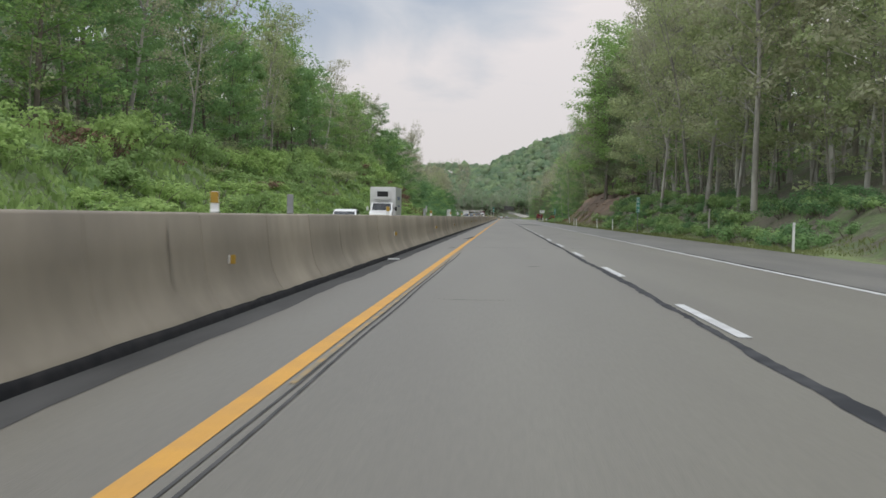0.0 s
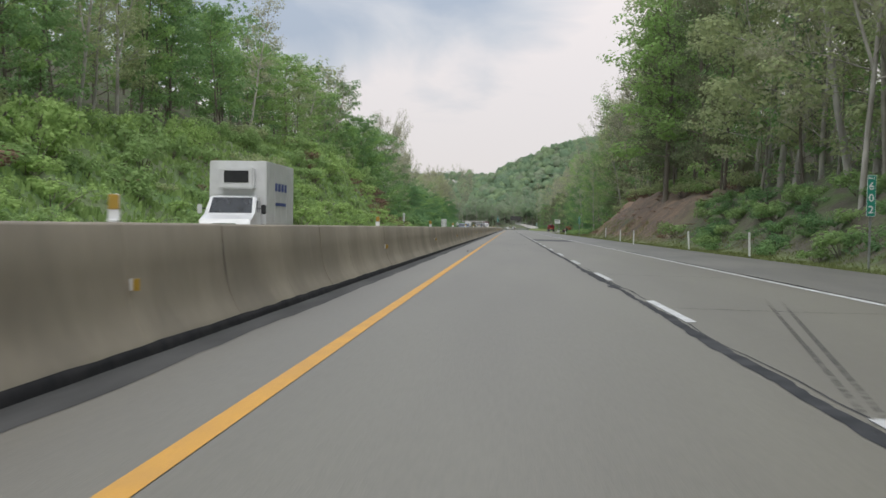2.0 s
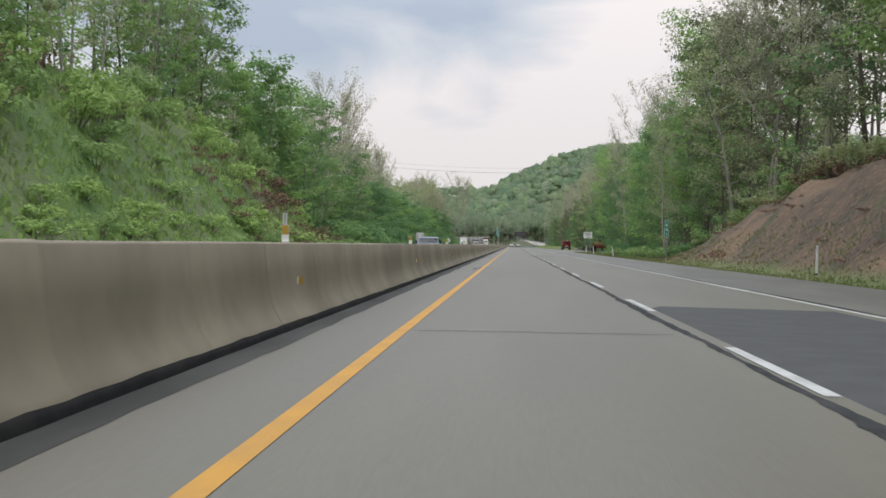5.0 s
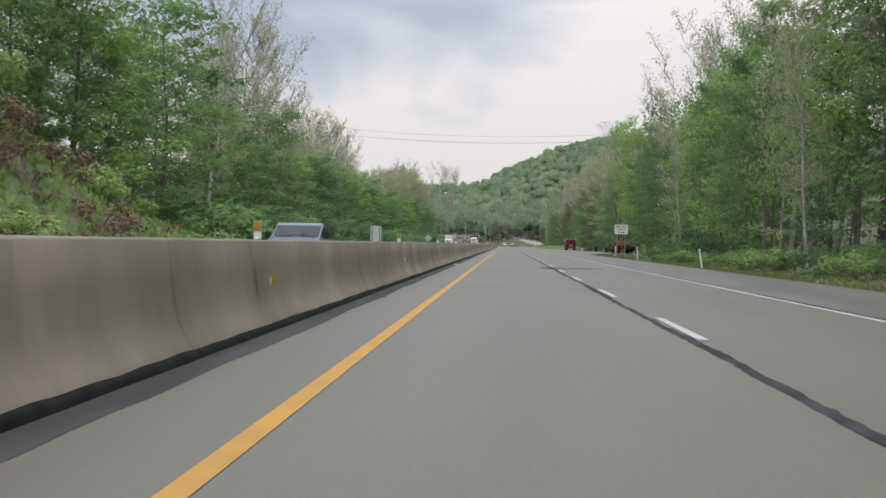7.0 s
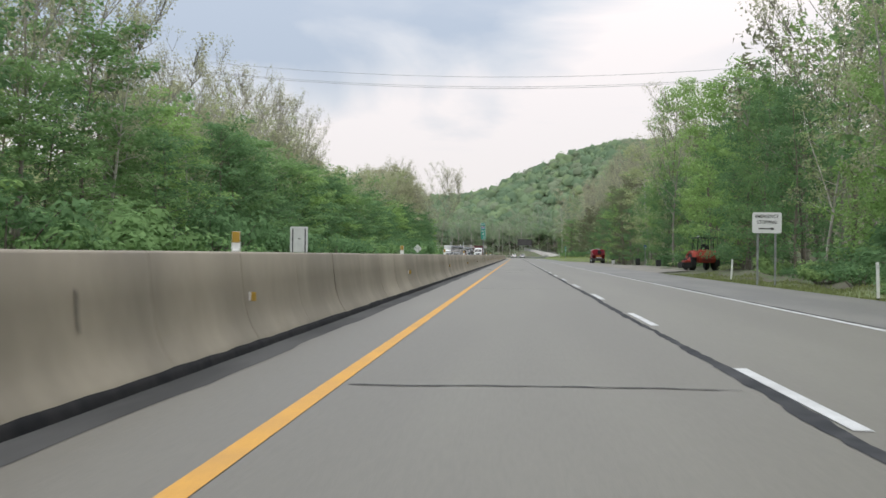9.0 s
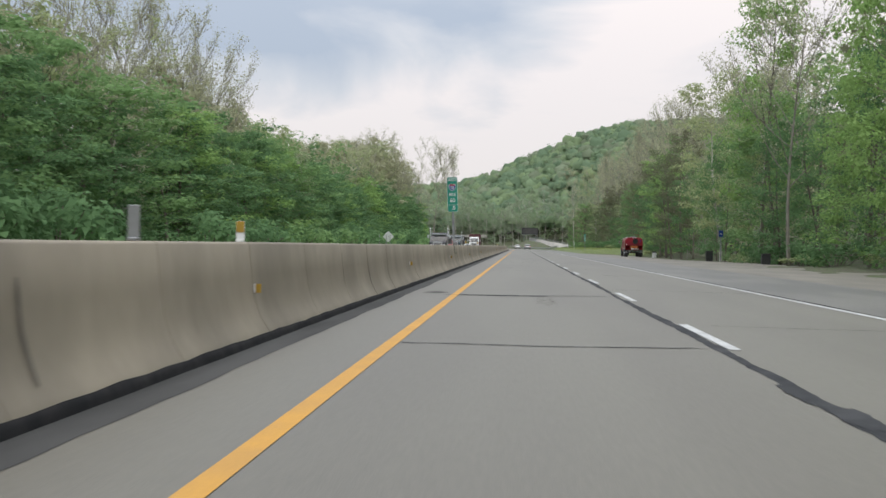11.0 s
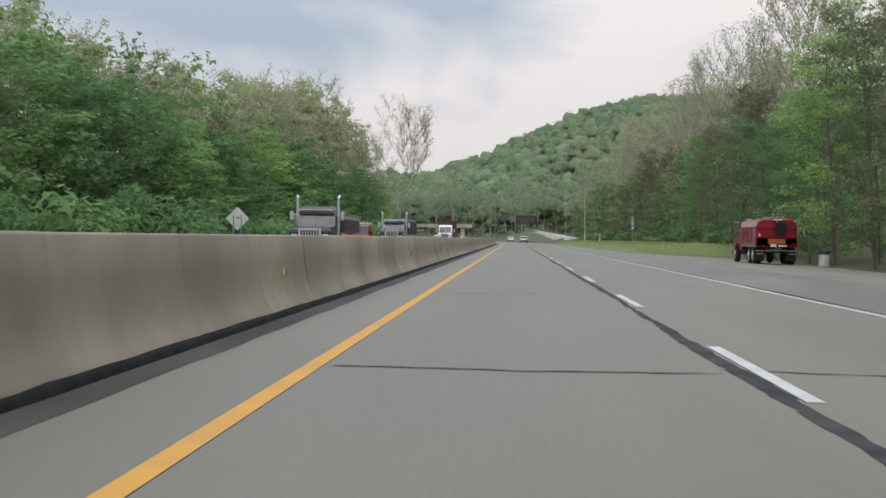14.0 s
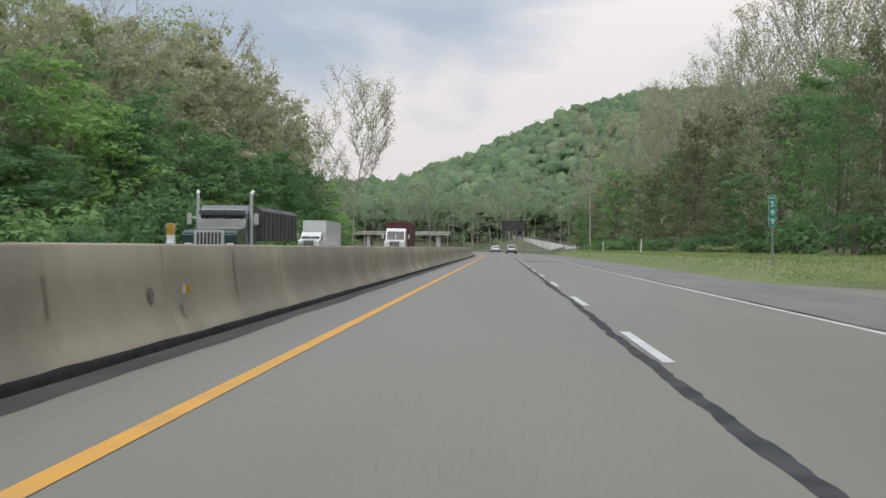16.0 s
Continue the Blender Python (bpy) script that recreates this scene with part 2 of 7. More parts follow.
L_DUSKGREEN = leaf_material("dull_green_leaves", (0.165, 0.205, 0.112), (0.205, 0.245, 0.138))
# aerial haze is mixed into these four far leaf colours, greying and lightening them
L_HAZEBLUE = leaf_material("hazed_distant_leaves", (0.234, 0.319, 0.188), (0.261, 0.346, 0.203), 0.45, 0.08)
L_HAZEHILL = leaf_material("hazed_deep_leaves", (0.193, 0.277, 0.171), (0.214, 0.298, 0.183), 0.45, 0.08)
L_HAZELIGHT = leaf_material("hazed_light_leaves", (0.265, 0.352, 0.193), (0.291, 0.372, 0.207), 0.45, 0.08)
L_MISTY = leaf_material("hazed_grey_green_leaves", (0.261, 0.314, 0.207), (0.281, 0.329, 0.220), 0.45, 0.08)
L_GRASS = leaf_material("grass_blades", (0.122, 0.158, 0.071), (0.173, 0.197, 0.103), 0.4, 0.25)
L_SHRUB = leaf_material("bright_bank_shrub_leaves", (0.300, 0.440, 0.146), (0.382, 0.502, 0.190))
L_THICKET = leaf_material("bank_thicket_leaves", (0.252, 0.370, 0.148), (0.318, 0.432, 0.180))
L_LAWN = leaf_material("lawn_blades", (0.260, 0.330, 0.118), (0.320, 0.375, 0.150), 0.5, 0.12)
L_VERGE = leaf_material("mown_verge_blades", (0.165, 0.200, 0.080), (0.215, 0.235, 0.102), 0.4, 0.15)
L_WEED = leaf_material("weed_blades", (0.227, 0.342, 0.111), (0.313, 0.414, 0.161), 0.45, 0.2)
L_DEAD = leaf_material("dry_brush", (0.240, 0.155, 0.110), (0.180, 0.120, 0.090), 0.2, 0.3)


def ground_material():
    """Verge and woodland floor: grass, leaf litter and, on the cut bank, bare reddish earth."""
    m = bpy.data.materials.new("verge_and_bank_soil")
    m.use_nodes = True
    t = m.node_tree
    b = t.nodes["Principled BSDF"]
    b.inputs["Roughness"].default_value = 0.95
    geo = t.nodes.new("ShaderNodeNewGeometry")
    sp = t.nodes.new("ShaderNodeSeparateXYZ")
    t.links.new(geo.outputs["Position"], sp.inputs[0])

    def noise_of(scale, detail=5):
        n = t.nodes.new("ShaderNodeTexNoise")
        n.inputs["Scale"].default_value, n.inputs["Detail"].default_value = scale, detail
        t.links.new(geo.outputs["Position"], n.inputs["Vector"])
        return n.outputs["Fac"]

    def rng(v, a, c, lo=0.0, hi=1.0):
        n = t.nodes.new("ShaderNodeMapRange")
        n.interpolation_type = "SMOOTHSTEP"
        for k, val in zip(("From Min", "From Max", "To Min", "To Max"), (a, c, lo, hi)):
            n.inputs[k].default_value = val
        t.links.new(v, n.inputs["Value"])
        return n.outputs["Result"]

    def mul(a, c):
        n = t.nodes.new("ShaderNodeMath")
        n.operation = "MULTIPLY"
        t.links.new(a, n.inputs[0])
        t.links.new(c, n.inputs[1])
        return n.outputs[0]

    def blend(f, a, c):
        n = t.nodes.new("ShaderNodeMix")
        n.data_type = "RGBA"
        t.links.new(f, n.inputs["Factor"])
        for s, v in (("A", a), ("B", c)):
            if isinstance(v, tuple):
                n.inputs[s].default_value = (*v, 1)
            else:
                t.links.new(v, n.inputs[s])
        return n.outputs["Result"]

    grass = blend(rng(noise_of(0.35), 0.35, 0.65), (0.118, 0.155, 0.052), (0.150, 0.175, 0.070))
    litter = blend(rng(noise_of(0.6), 0.4, 0.62), (0.085, 0.075, 0.050), (0.075, 0.105, 0.035))
    wild = blend(rng(noise_of(0.12), 0.42, 0.58), (0.095, 0.165, 0.045), (0.115, 0.150, 0.060))
    earth = blend(rng(noise_of(0.5), 0.38, 0.66), (0.140, 0.096, 0.068), (0.082, 0.064, 0.050))
    earth = blend(rng(noise_of(3.0), 0.5, 0.72), earth, (0.225, 0.140, 0.080))
    earth = blend(rng(noise_of(0.11), 0.46, 0.60), earth, (0.208, 0.137, 0.088))
    right = mul(rng(sp.outputs["X"], 11.2, 12.6), rng(sp.outputs["Y"], 596, 590))
    bay = mul(rng(sp.outputs["Y"], 375, 400), rng(sp.outputs["Y"], 596, 590))
    lawn = mul(rng(sp.outputs["Y"], 590, 596), rng(sp.outputs["X"], 21.5, 24.0))
    left = rng(sp.outputs["X"], -17.0, -19.0)
    far_left = rng(sp.outputs["X"], -28.0, -33.0)
    c = blend(right, grass, litter)
    c = blend(bay, c, litter)
    c = blend(lawn, c, litter)
    c = blend(left, c, wild)
    c = blend(far_left, c, litter)
    c = blend(rng(sp.outputs["Y"], 850, 885), c, litter)
    cut = mul(mul(rng(sp.outputs["Y"], 165, 190), rng(sp.outputs["Y"], 300, 275)), mul(mul(rng(sp.outputs["X"], 10.6, 11.8), rng(sp.outputs["X"], 25, 19)), rng(noise_of(0.22), 0.34, 0.44)))
    c = blend(cut, c, earth)
    slip = mul(mul(rng(sp.outputs["Y"], 275, 290), rng(sp.outputs["Y"], 325, 312)), mul(mul(rng(sp.outputs["X"], -19.5, -21), rng(sp.outputs["X"], -38, -32)), rng(noise_of(0.3), 0.45, 0.55)))
    c = blend(slip, c, earth)
    hs = t.nodes.new("ShaderNodeHueSaturation")
    t.links.new(rng(noise_of(6.0, 3), 0.3, 0.7, 0.75, 1.25), hs.inputs["Value"])
    t.links.new(c, hs.inputs["Color"])
    t.links.new(hs.outputs["Color"], b.inputs["Base Color"])
    bu = t.nodes.new("ShaderNodeBump")
    bu.inputs["Strength"].default_value, bu.inputs["Distance"].default_value = 0.6, 0.15
    t.links.new(noise_of(2.5), bu.inputs["Height"])
    t.links.new(bu.outputs["Normal"], b.inputs["Normal"])
    return m


def soft_stain(name, colour, strength, grain, core=0.62, ragged=2.2):
    """A stain with a ragged, fading rim, lying over what is below it."""
    m = bpy.data.materials.new(name)
    m.use_nodes = True
    t = m.node_tree
    b = t.nodes["Principled BSDF"]
    b.inputs["Base Color"].default_value = (*colour, 1)
    b.inputs["Roughness"].default_value = 0.9
    b.inputs["Specular IOR Level"].default_value = 0.2
    co, geo, sep = t.nodes.new("ShaderNodeTexCoord"), t.nodes.new("ShaderNodeNewGeometry"), t.nodes.new("ShaderNodeSeparateXYZ")
    t.links.new(co.outputs["Generated"], sep.inputs[0])

    def calc(op, a, c):
        n = t.nodes.new("ShaderNodeMath")
        n.operation = op
        n.use_clamp = op == "MULTIPLY_ADD"
        for i, v in enumerate((a, c)):
            if isinstance(v, (int, float)):
                n.inputs[i].default_value = v
            else:
                t.links.new(v, n.inputs[i])
        return n
    dx = calc("MULTIPLY", calc("SUBTRACT", sep.outputs["X"], 0.5).outputs[0], 2.0).outputs[0]
    dy = calc("MULTIPLY", calc("SUBTRACT", sep.outputs["Y"], 0.5).outputs[0], 2.0).outputs[0]
    r2 = calc("ADD", calc("MULTIPLY", dx, dx).outputs[0], calc("MULTIPLY", dy, dy).outputs[0]).outputs[0]
    no = t.nodes.new("ShaderNodeTexNoise")
    no.inputs["Scale"].default_value, no.inputs["Detail"].default_value = grain, 5
    t.links.new(geo.outputs["Position"], no.inputs["Vector"])
    inner = calc("ADD", calc("SUBTRACT", core, r2).outputs[0], calc("MULTIPLY", calc("SUBTRACT", no.outputs["Fac"], 0.5).outputs[0], ragged).outputs[0]).outputs[0]
    a = calc("MULTIPLY_ADD", inner, strength * 1.6)
    a.inputs[2].default_value = 0.0
    t.links.new(calc("MINIMUM", calc("MULTIPLY", a.outputs[0], calc("MINIMUM", calc("MULTIPLY", calc("MAXIMUM", calc("SUBTRACT", 1.0, r2).outputs[0], 0.0).outputs[0], 4.0).outputs[0], 1.0).outputs[0]).outputs[0], strength).outputs[0], b.inputs["Alpha"])
    return m


M_SOFT = soft_stain("oil_stain", (0.062, 0.062, 0.064), 0.50, 1.6)
M_FLECK = soft_stain("flecked_road_wear", (0.075, 0.072, 0.072), 0.34, 7.0, 0.12, 5.0)
M_SCUFF = soft_stain("faint_tyre_mark", (0.06, 0.06, 0.06), 0.40, 6.0)
M_GROUND = ground_material()
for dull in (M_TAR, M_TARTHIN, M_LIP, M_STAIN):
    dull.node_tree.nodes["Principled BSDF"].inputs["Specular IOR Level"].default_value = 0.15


# ---- building helpers ----
def link_mesh(name, me, mat, parent=None, label=""):
    ob = new(name, me)
    if mat is not None:
        for one in mat if isinstance(mat, (list, tuple)) else (mat,):
            me.materials.append(one)
    if parent is not None:
        ob.parent = parent
    return tagged(ob, label)


def part(name, bm, mat, parent=None, label="", smooth=False):
    me = bpy.data.meshes.new(name)
    bmesh.ops.recalc_face_normals(bm, faces=bm.faces)
    bm.to_mesh(me)
    bm.free()
    if smooth:
        me.polygons.foreach_set("use_smooth", [True] * len(me.polygons))
    return link_mesh(name, me, mat, parent, label)


def quads(name, v, faces, mats, parent=None, label="", slots=None, smooth=False):
    """A mesh straight from arrays: faces is one array of equal-sided faces, or a list of such arrays."""
    v = np.asarray(v, np.float32)
    faces = [np.asarray(f, np.int32) for f in (faces if isinstance(faces, list) and isinstance(faces[0], np.ndarray) else [faces])]
    loops = np.concatenate([f.ravel() for f in faces])
    sizes = np.concatenate([np.full(len(f), f.shape[1], np.int32) for f in faces])
    me = bpy.data.meshes.new(name)
    me.vertices.add(len(v))
    me.vertices.foreach_set("co", v.ravel())
    me.loops.add(len(loops))
    me.loops.foreach_set("vertex_index", loops)
    me.polygons.add(len(sizes))
    me.polygons.foreach_set("loop_start", np.concatenate([[0], np.cumsum(sizes)[:-1]]).astype(np.int32))
    if slots is not None:
        me.polygons.foreach_set("material_index", np.asarray(slots, np.int32))
    if smooth:
        me.polygons.foreach_set("use_smooth", np.ones(len(sizes), bool))
    me.update(calc_edges=True)
    me.validate()
    return link_mesh(name, me, mats, parent, label)


def empty(name, m, label, category, group="", kind=""):
    ob = new(name)
    ob.empty_display_size = 0.2
    ob.matrix_basis = m
    return tagged(ob, label, category, group, kind)


def box(bm, c, s, bevel=0.0, seg=1, rz=0.0, rx=0.0):
    """A box of size s about c in bm, its edges bevelled."""
    r = bmesh.ops.create_cube(bm, size=1)
    vs = r["verts"]
    turn = Euler((radians(rx), 0, radians(rz))).to_matrix()
    for w in vs:
        w.co = turn @ Vector((w.co.x * s[0], w.co.y * s[1], w.co.z * s[2])) + Vector(c)
    if bevel:
        es = list({e_ for w in vs for e_ in w.link_edges})
        bmesh.ops.bevel(bm, geom=es, offset=bevel, segments=seg, affect="EDGES", clamp_overlap=True)
    return bm


def rod(bm, a, b_, r, n=10, r2=None):
    """A round bar from a to b_."""
    a, b_ = Vector(a), Vector(b_)
    d = b_ - a
    m = Matrix.Translation((a + b_) / 2) @ d.to_track_quat("Z", "Y").to_matrix().to_4x4()
    bmesh.ops.create_cone(bm, cap_ends=True, segments=n, radius1=r, radius2=r if r2 is None else r2, depth=d.length, matrix=m)
    return bm


def prism(bm, outline, x0, x1, bevel=0.0, taper=None):
    """A side outline of (y, z) drawn out from x0 to x1. taper: narrows the faces above that height by the second number."""
    sides = []
    for x in (x0, x1):
        ring = []
        for y, z in outline:
            xx = x
            if taper and z > taper[0]:
                mid = (x0 + x1) / 2
                xx = mid + (x - mid) * taper[1]
            ring.append(bm.verts.new((xx, y, z)))
        sides.append(ring)
    n = len(outline)
    fs = [bm.faces.new(sides[0]), bm.faces.new(list(reversed(sides[1])))]
    for i in range(n):
        fs.append(bm.faces.new((sides[0][i], sides[1][i], sides[1][(i + 1) % n], sides[0][(i + 1) % n])))
    if bevel:
        es = list({e_ for f in fs for e_ in f.edges})
        bmesh.ops.bevel(bm, geom=es, offset=bevel, segments=2, affect="EDGES", clamp_overlap=True)
    return bm


def B():
    return bmesh.new()


def smooth_step(a, b_, v):
    k = np.clip((np.asarray(v, float) - a) / (b_ - a), 0, 1)
    return k * k * (3 - 2 * k)


# ---- lie of the land ----
def bend(y):
    """How far the carriageways swing to the left past the straight."""
    return -3.0e-4 * max(0.0, y - 690.0) ** 2


def fall(x, y=0.0):
    """Cross fall of the pavement."""
    z = -0.017 * (min(max(x, 1.83), 5.5) - 1.83)
    if x > 9.0:
        z -= 0.034 * (min(x, 18.0) - 9.0) * float(smooth_step(470, 540, y)) * float(smooth_step(612, 596, y))
    return z


LEFT_BANK = ((-100, 4.5), (40, 5.0), (75, 5.8), (102, 7.0), (134, 5.8), (163, 7.4), (203, 9.7), (232, 11.0), (273, 11.8), (300, 10.5), (318, 4.6), (345, 1.6), (400, 0.3), (3000, 0.2))
RIGHT_BANK = ((-100, 1.2), (60, 2.2), (100, 2.6), (157, 3.7), (194, 4.2), (217, 5.2), (245, 5.0), (262, 3.8), (280, 1.5), (297, 0.3), (420, 0.1), (3000, 0.1))


def land(x, y):
    """Height of the ground."""
    x, y = np.asarray(x, float), np.asarray(y, float)
    hl = np.interp(y, *zip(*LEFT_BANK))
    hr = np.interp(y, *zip(*RIGHT_BANK))
    z = np.full(np.broadcast(x, y).shape, -0.16)
    z = z + hl * smooth_step(-17.2, -29.5, x)
    z = z + np.clip(-29.5 - x, 0, 60) * np.interp(y, (0, 300, 345, 420, 600), (0.42, 0.42, 0.12, 0.05, 0.03))
    far_r = np.interp(y, (0, 300, 330, 560, 650, 900), (0.45, 0.40, 0.10, 0.10, 0.28, 0.42))
    edge = np.interp(y, (0, 410, 435, 560, 590, 720, 760, 3000), (16.5, 16.5, 20.0, 20.0, 21.0, 21.0, 18.0, 18.0))
    foot = np.interp(y, (0, 150, 190, 260, 300), (11.5, 11.5, 10.2, 10.2, 11.5))
    z = z + hr * smooth_step(0, 1, (x - foot) / (16.8 - foot))
    z = z + np.clip(x - edge, 0, 70) * far_r
    far = 9.7 + 8.2 * smooth_step(398, 440, y) * smooth_step(597, 586, y)
    z = z + 0.85 * smooth_step(-0.1, 1.0, x - far) * smooth_step(592, 600, y) * smooth_step(860, 800, y)
    z = z - 0.36 * smooth_step(9.8, 17.0, x) * smooth_step(455, 490, y) * smooth_step(606, 594, y)
    # the wooded hill that closes the valley, and the ridge far behind it
    crest = np.interp(x, (-400, -130, -65, -34, -12, 12, 39, 66, 100, 200, 500), (4, 7, 17, 31, 39, 51, 63, 70, 72, 76, 82))
    rise = smooth_step(925, 1255, y) * smooth_step(1700, 1300, y)
    z = np.maximum(z, z * (1 - rise) + crest * rise)
    z = z + 82 * smooth_step(1900, 2500, y)
    # grassy mound in the inside of the slip road
    z = z + 3.6 * np.exp(-(((x - 4.0) / 7.5) ** 2)) * smooth_step(876, 902, y) * smooth_step(948, 915, y) * smooth_step(-8, -2, x)
    return z


def land_at(x, y):
    return float(land(x, y))


# ---- ground, carriageways ----
def sheet(name, xs, ys, height, mat, kind="structure", label="", category="", bendy=False, parent=None):
    """A grid over xs and ys at height(x, y)."""
    X, Y = np.meshgrid(xs, ys)
    Z = height(X, Y)
    if bendy:
        X = X + np.vectorize(bend)(Y)
    v = np.stack([X.ravel(), Y.ravel(), Z.ravel()], 1)
    n, w = len(ys), len(xs)
    i = (np.arange(n - 1)[:, None] * w + np.arange(w - 1)[None, :]).ravel()
    q = np.stack([i, i + 1, i + w + 1, i + w], 1)
    ob = quads(name, v, q, mat, parent, smooth=True)
    return tagged(ob, label, category, kind=kind)


def rough_land(x, y):
    z = land(x, y)
    off = np.clip((np.abs(np.asarray(x) + 3.5) - 13.5) / 6, 0, 1)
    wob = 0.35 * np.sin(x * 0.9 + 1.3 * np.sin(y * 0.31)) * np.sin(y * 0.47 + np.sin(x * 0.7)) + 0.2 * np.sin(x * 2.1 + y * 0.8) * np.sin(y * 1.3 - x * 0.6)
    return z + wob * off * np.where((np.asarray(x) > 0) & (np.asarray(y) > 400), 0.15, 1.0)


GX = np.concatenate([np.linspace(-900, -120, 14), np.linspace(-100, -34, 23), np.linspace(-32, -14, 25), [-10, -3.5, 3, 8], np.linspace(9.3, 22, 19), np.linspace(24, 90, 23), np.linspace(110, 900, 14)])
GY = np.concatenate([[-120, -60], np.arange(-20, 760, 2.5), np.arange(760, 1000, 6.0), np.arange(1000, 1700, 25.0), np.linspace(1720, 3200, 20)])
sheet("ground", GX, GY, rough_land, M_GROUND, label="grassy verges, leaf litter and an earth bank under woodland", category="ground")

RY = np.concatenate([np.arange(-60, 690, 10.0), np.arange(690, 1040, 6.0)])
road_height = np.vectorize(lambda x, y: fall(x, y))
road = sheet("road", np.array([-3.30, -1.0, 1.83, 3.6, 5.62]), RY, road_height, M_ROAD, label="two pale worn asphalt lanes of a motorway", category="road", bendy=True)
sheet("shoulder", np.array([5.62, 7.5, 9.0, 9.7]), RY, np.vectorize(lambda x, y: fall(x, y) - 0.012), M_SHOULDER, label="paved hard shoulder with a crumbling edge", category="road", bendy=True)
sheet("road_opposite", np.array([-17.0, -12.0, -7.0, -3.9]), RY, lambda x, y: 0 * x - 0.01, M_ROAD, label="opposite asphalt carriageway behind the concrete barrier", category="road", bendy=True)


def layby():
    """The paved pull-off beside the shoulder, with rounded ends."""
    v, q = [], []
    ys = np.arange(398, 600, 2.0)
    for k, y in enumerate(ys):
        far = 9.7 + 8.2 * float(smooth_step(398, 440, y)) * float(smooth_step(597, 586, y)) + 0.18 * math.sin(y * 0.9) + 0.12 * math.sin(y * 2.3)
        for j in range(6):
            x = 9.66 + (max(far, 9.72) - 9.66) * j / 5
            v.append((x, y, fall(x, y) - 0.016))
        if k:
            for j in range(5):
                a = (k - 1) * 6 + j
                q.append((a, a + 1, a + 7, a + 6))
    return tagged(quads("pavement", v, q, M_PULLOFF), "paved emergency pull-off beside the shoulder", "pavement", kind="structure")


layby()


def ribbon(name, mat, x_of, w_of, ys, lift=0.005, parent=None, label="", wob=None):
    """A flat strip along the road: its middle x_of(y), width w_of(y)."""
    v, q = [], []
    for k, y in enumerate(ys):
        c, w = x_of(y), w_of(y)
        for x in (c - w / 2, c + w / 2):
            v.append((x + bend(y), y, fall(x, y) + lift))
        if k:
            q.append((2 * k - 2, 2 * k - 1, 2 * k + 1, 2 * k))
    return quads(name, v, q, mat, parent, label)


def wander(y, seed, size, *lengths):
    return size * sum(math.sin(y / L * 6.283 + seed * (1.7 + i)) / (1 + i) for i, L in enumerate(lengths))


LINE_Y = np.concatenate([np.arange(-40, 690, 12.0), np.arange(690, 1000, 6.0)])
ribbon("yellow_line", M_YELLOW, lambda y: -1.83, lambda y: 0.15, LINE_Y, parent=road, label="solid yellow edge line")
ribbon("white_edge_line", M_WHITE, lambda y: 5.51, lambda y: 0.13, LINE_Y, parent=road, label="solid white edge line")
ribbon("old_yellow_line", M_OLDYELLOW, lambda y: -1.70, lambda y: 0.045, np.arange(8, 46, 2.0), parent=road, label="ghost of an older yellow line")
ribbon("groove", M_TARTHIN, lambda y: -1.60 + wander(y, 2, 0.01, 9), lambda y: 0.025, np.arange(-20, 40, 2.0), parent=road)
ribbon("groove", M_TARTHIN, lambda y: -1.665 + wander(y, 4, 0.008, 7), lambda y: 0.02, np.arange(-20, 34, 2.0), parent=road)

DASH_END, DASH_STEP, DASH_LONG = 16.24, 12.192, 4.5
dash_me = None
for k in range(-2, 68):
    y1 = DASH_END + DASH_STEP * k
    cy = y1 - DASH_LONG / 2
    if dash_me is None:
        bm = B()
        box(bm, (0, 0, 0.004), (0.125, DASH_LONG, 0.005))
        dash = part("lane_dash", bm, M_WHITE, road)
        dash_me = dash.data
    else:
        dash = new("lane_dash", dash_me)
        dash.parent = road
    dash.location = (1.83 + bend(cy), cy, 0.002)

# sealed lengthways joints
FINE_Y = np.arange(-20, 700, 0.22)
ragged = random.Random(77)


def joint_x(y):
    return 1.665 + wander(y, 1, 0.020, 23, 7.3, 3.1, 1.7) + ragged.uniform(-0.010, 0.010)


def joint_w(y):
    return 0.125 + 0.045 * math.sin(y * 0.33) * math.sin(y * 0.071 + 1) + wander(y, 3, 0.016, 2.9, 1.3) + ragged.uniform(-0.016, 0.016) + (0.05 if ragged.random() < 0.03 else 0.0)


ribbon("lane_joint", M_TAR, joint_x, lambda y: max(0.05, joint_w(y)), FINE_Y, 0.003, road, "dark wavering bitumen seal along the lane joint")
ribbon("lane_joint", M_TARTHIN, lambda y: joint_x(y) + 0.12 + wander(y, 5, 0.03, 13, 4), lambda y: 0.02 + 0.02 * (math.sin(y * 0.21) > 0.4), np.arange(60, 106, 0.6), 0.0035, road)
ribbon("shoulder_joint", M_TAR, lambda y: 5.69 + wander(y, 7, 0.02, 31, 6, 2.2), lambda y: 0.055 + wander(y, 9, 0.025, 17, 5), FINE_Y[::4], 0.004, road, "sealed joint beside the shoulder")
ribbon("median_stain", M_STAIN, lambda y: -3.05 + wander(y, 4, 0.014, 11, 4, 1.9), lambda y: 0.41 + wander(y, 6, 0.035, 9, 3.3, 2.1), np.arange(-30, 760, 0.8), 0.003, road, "dark strip of stained asphalt beside the barrier")

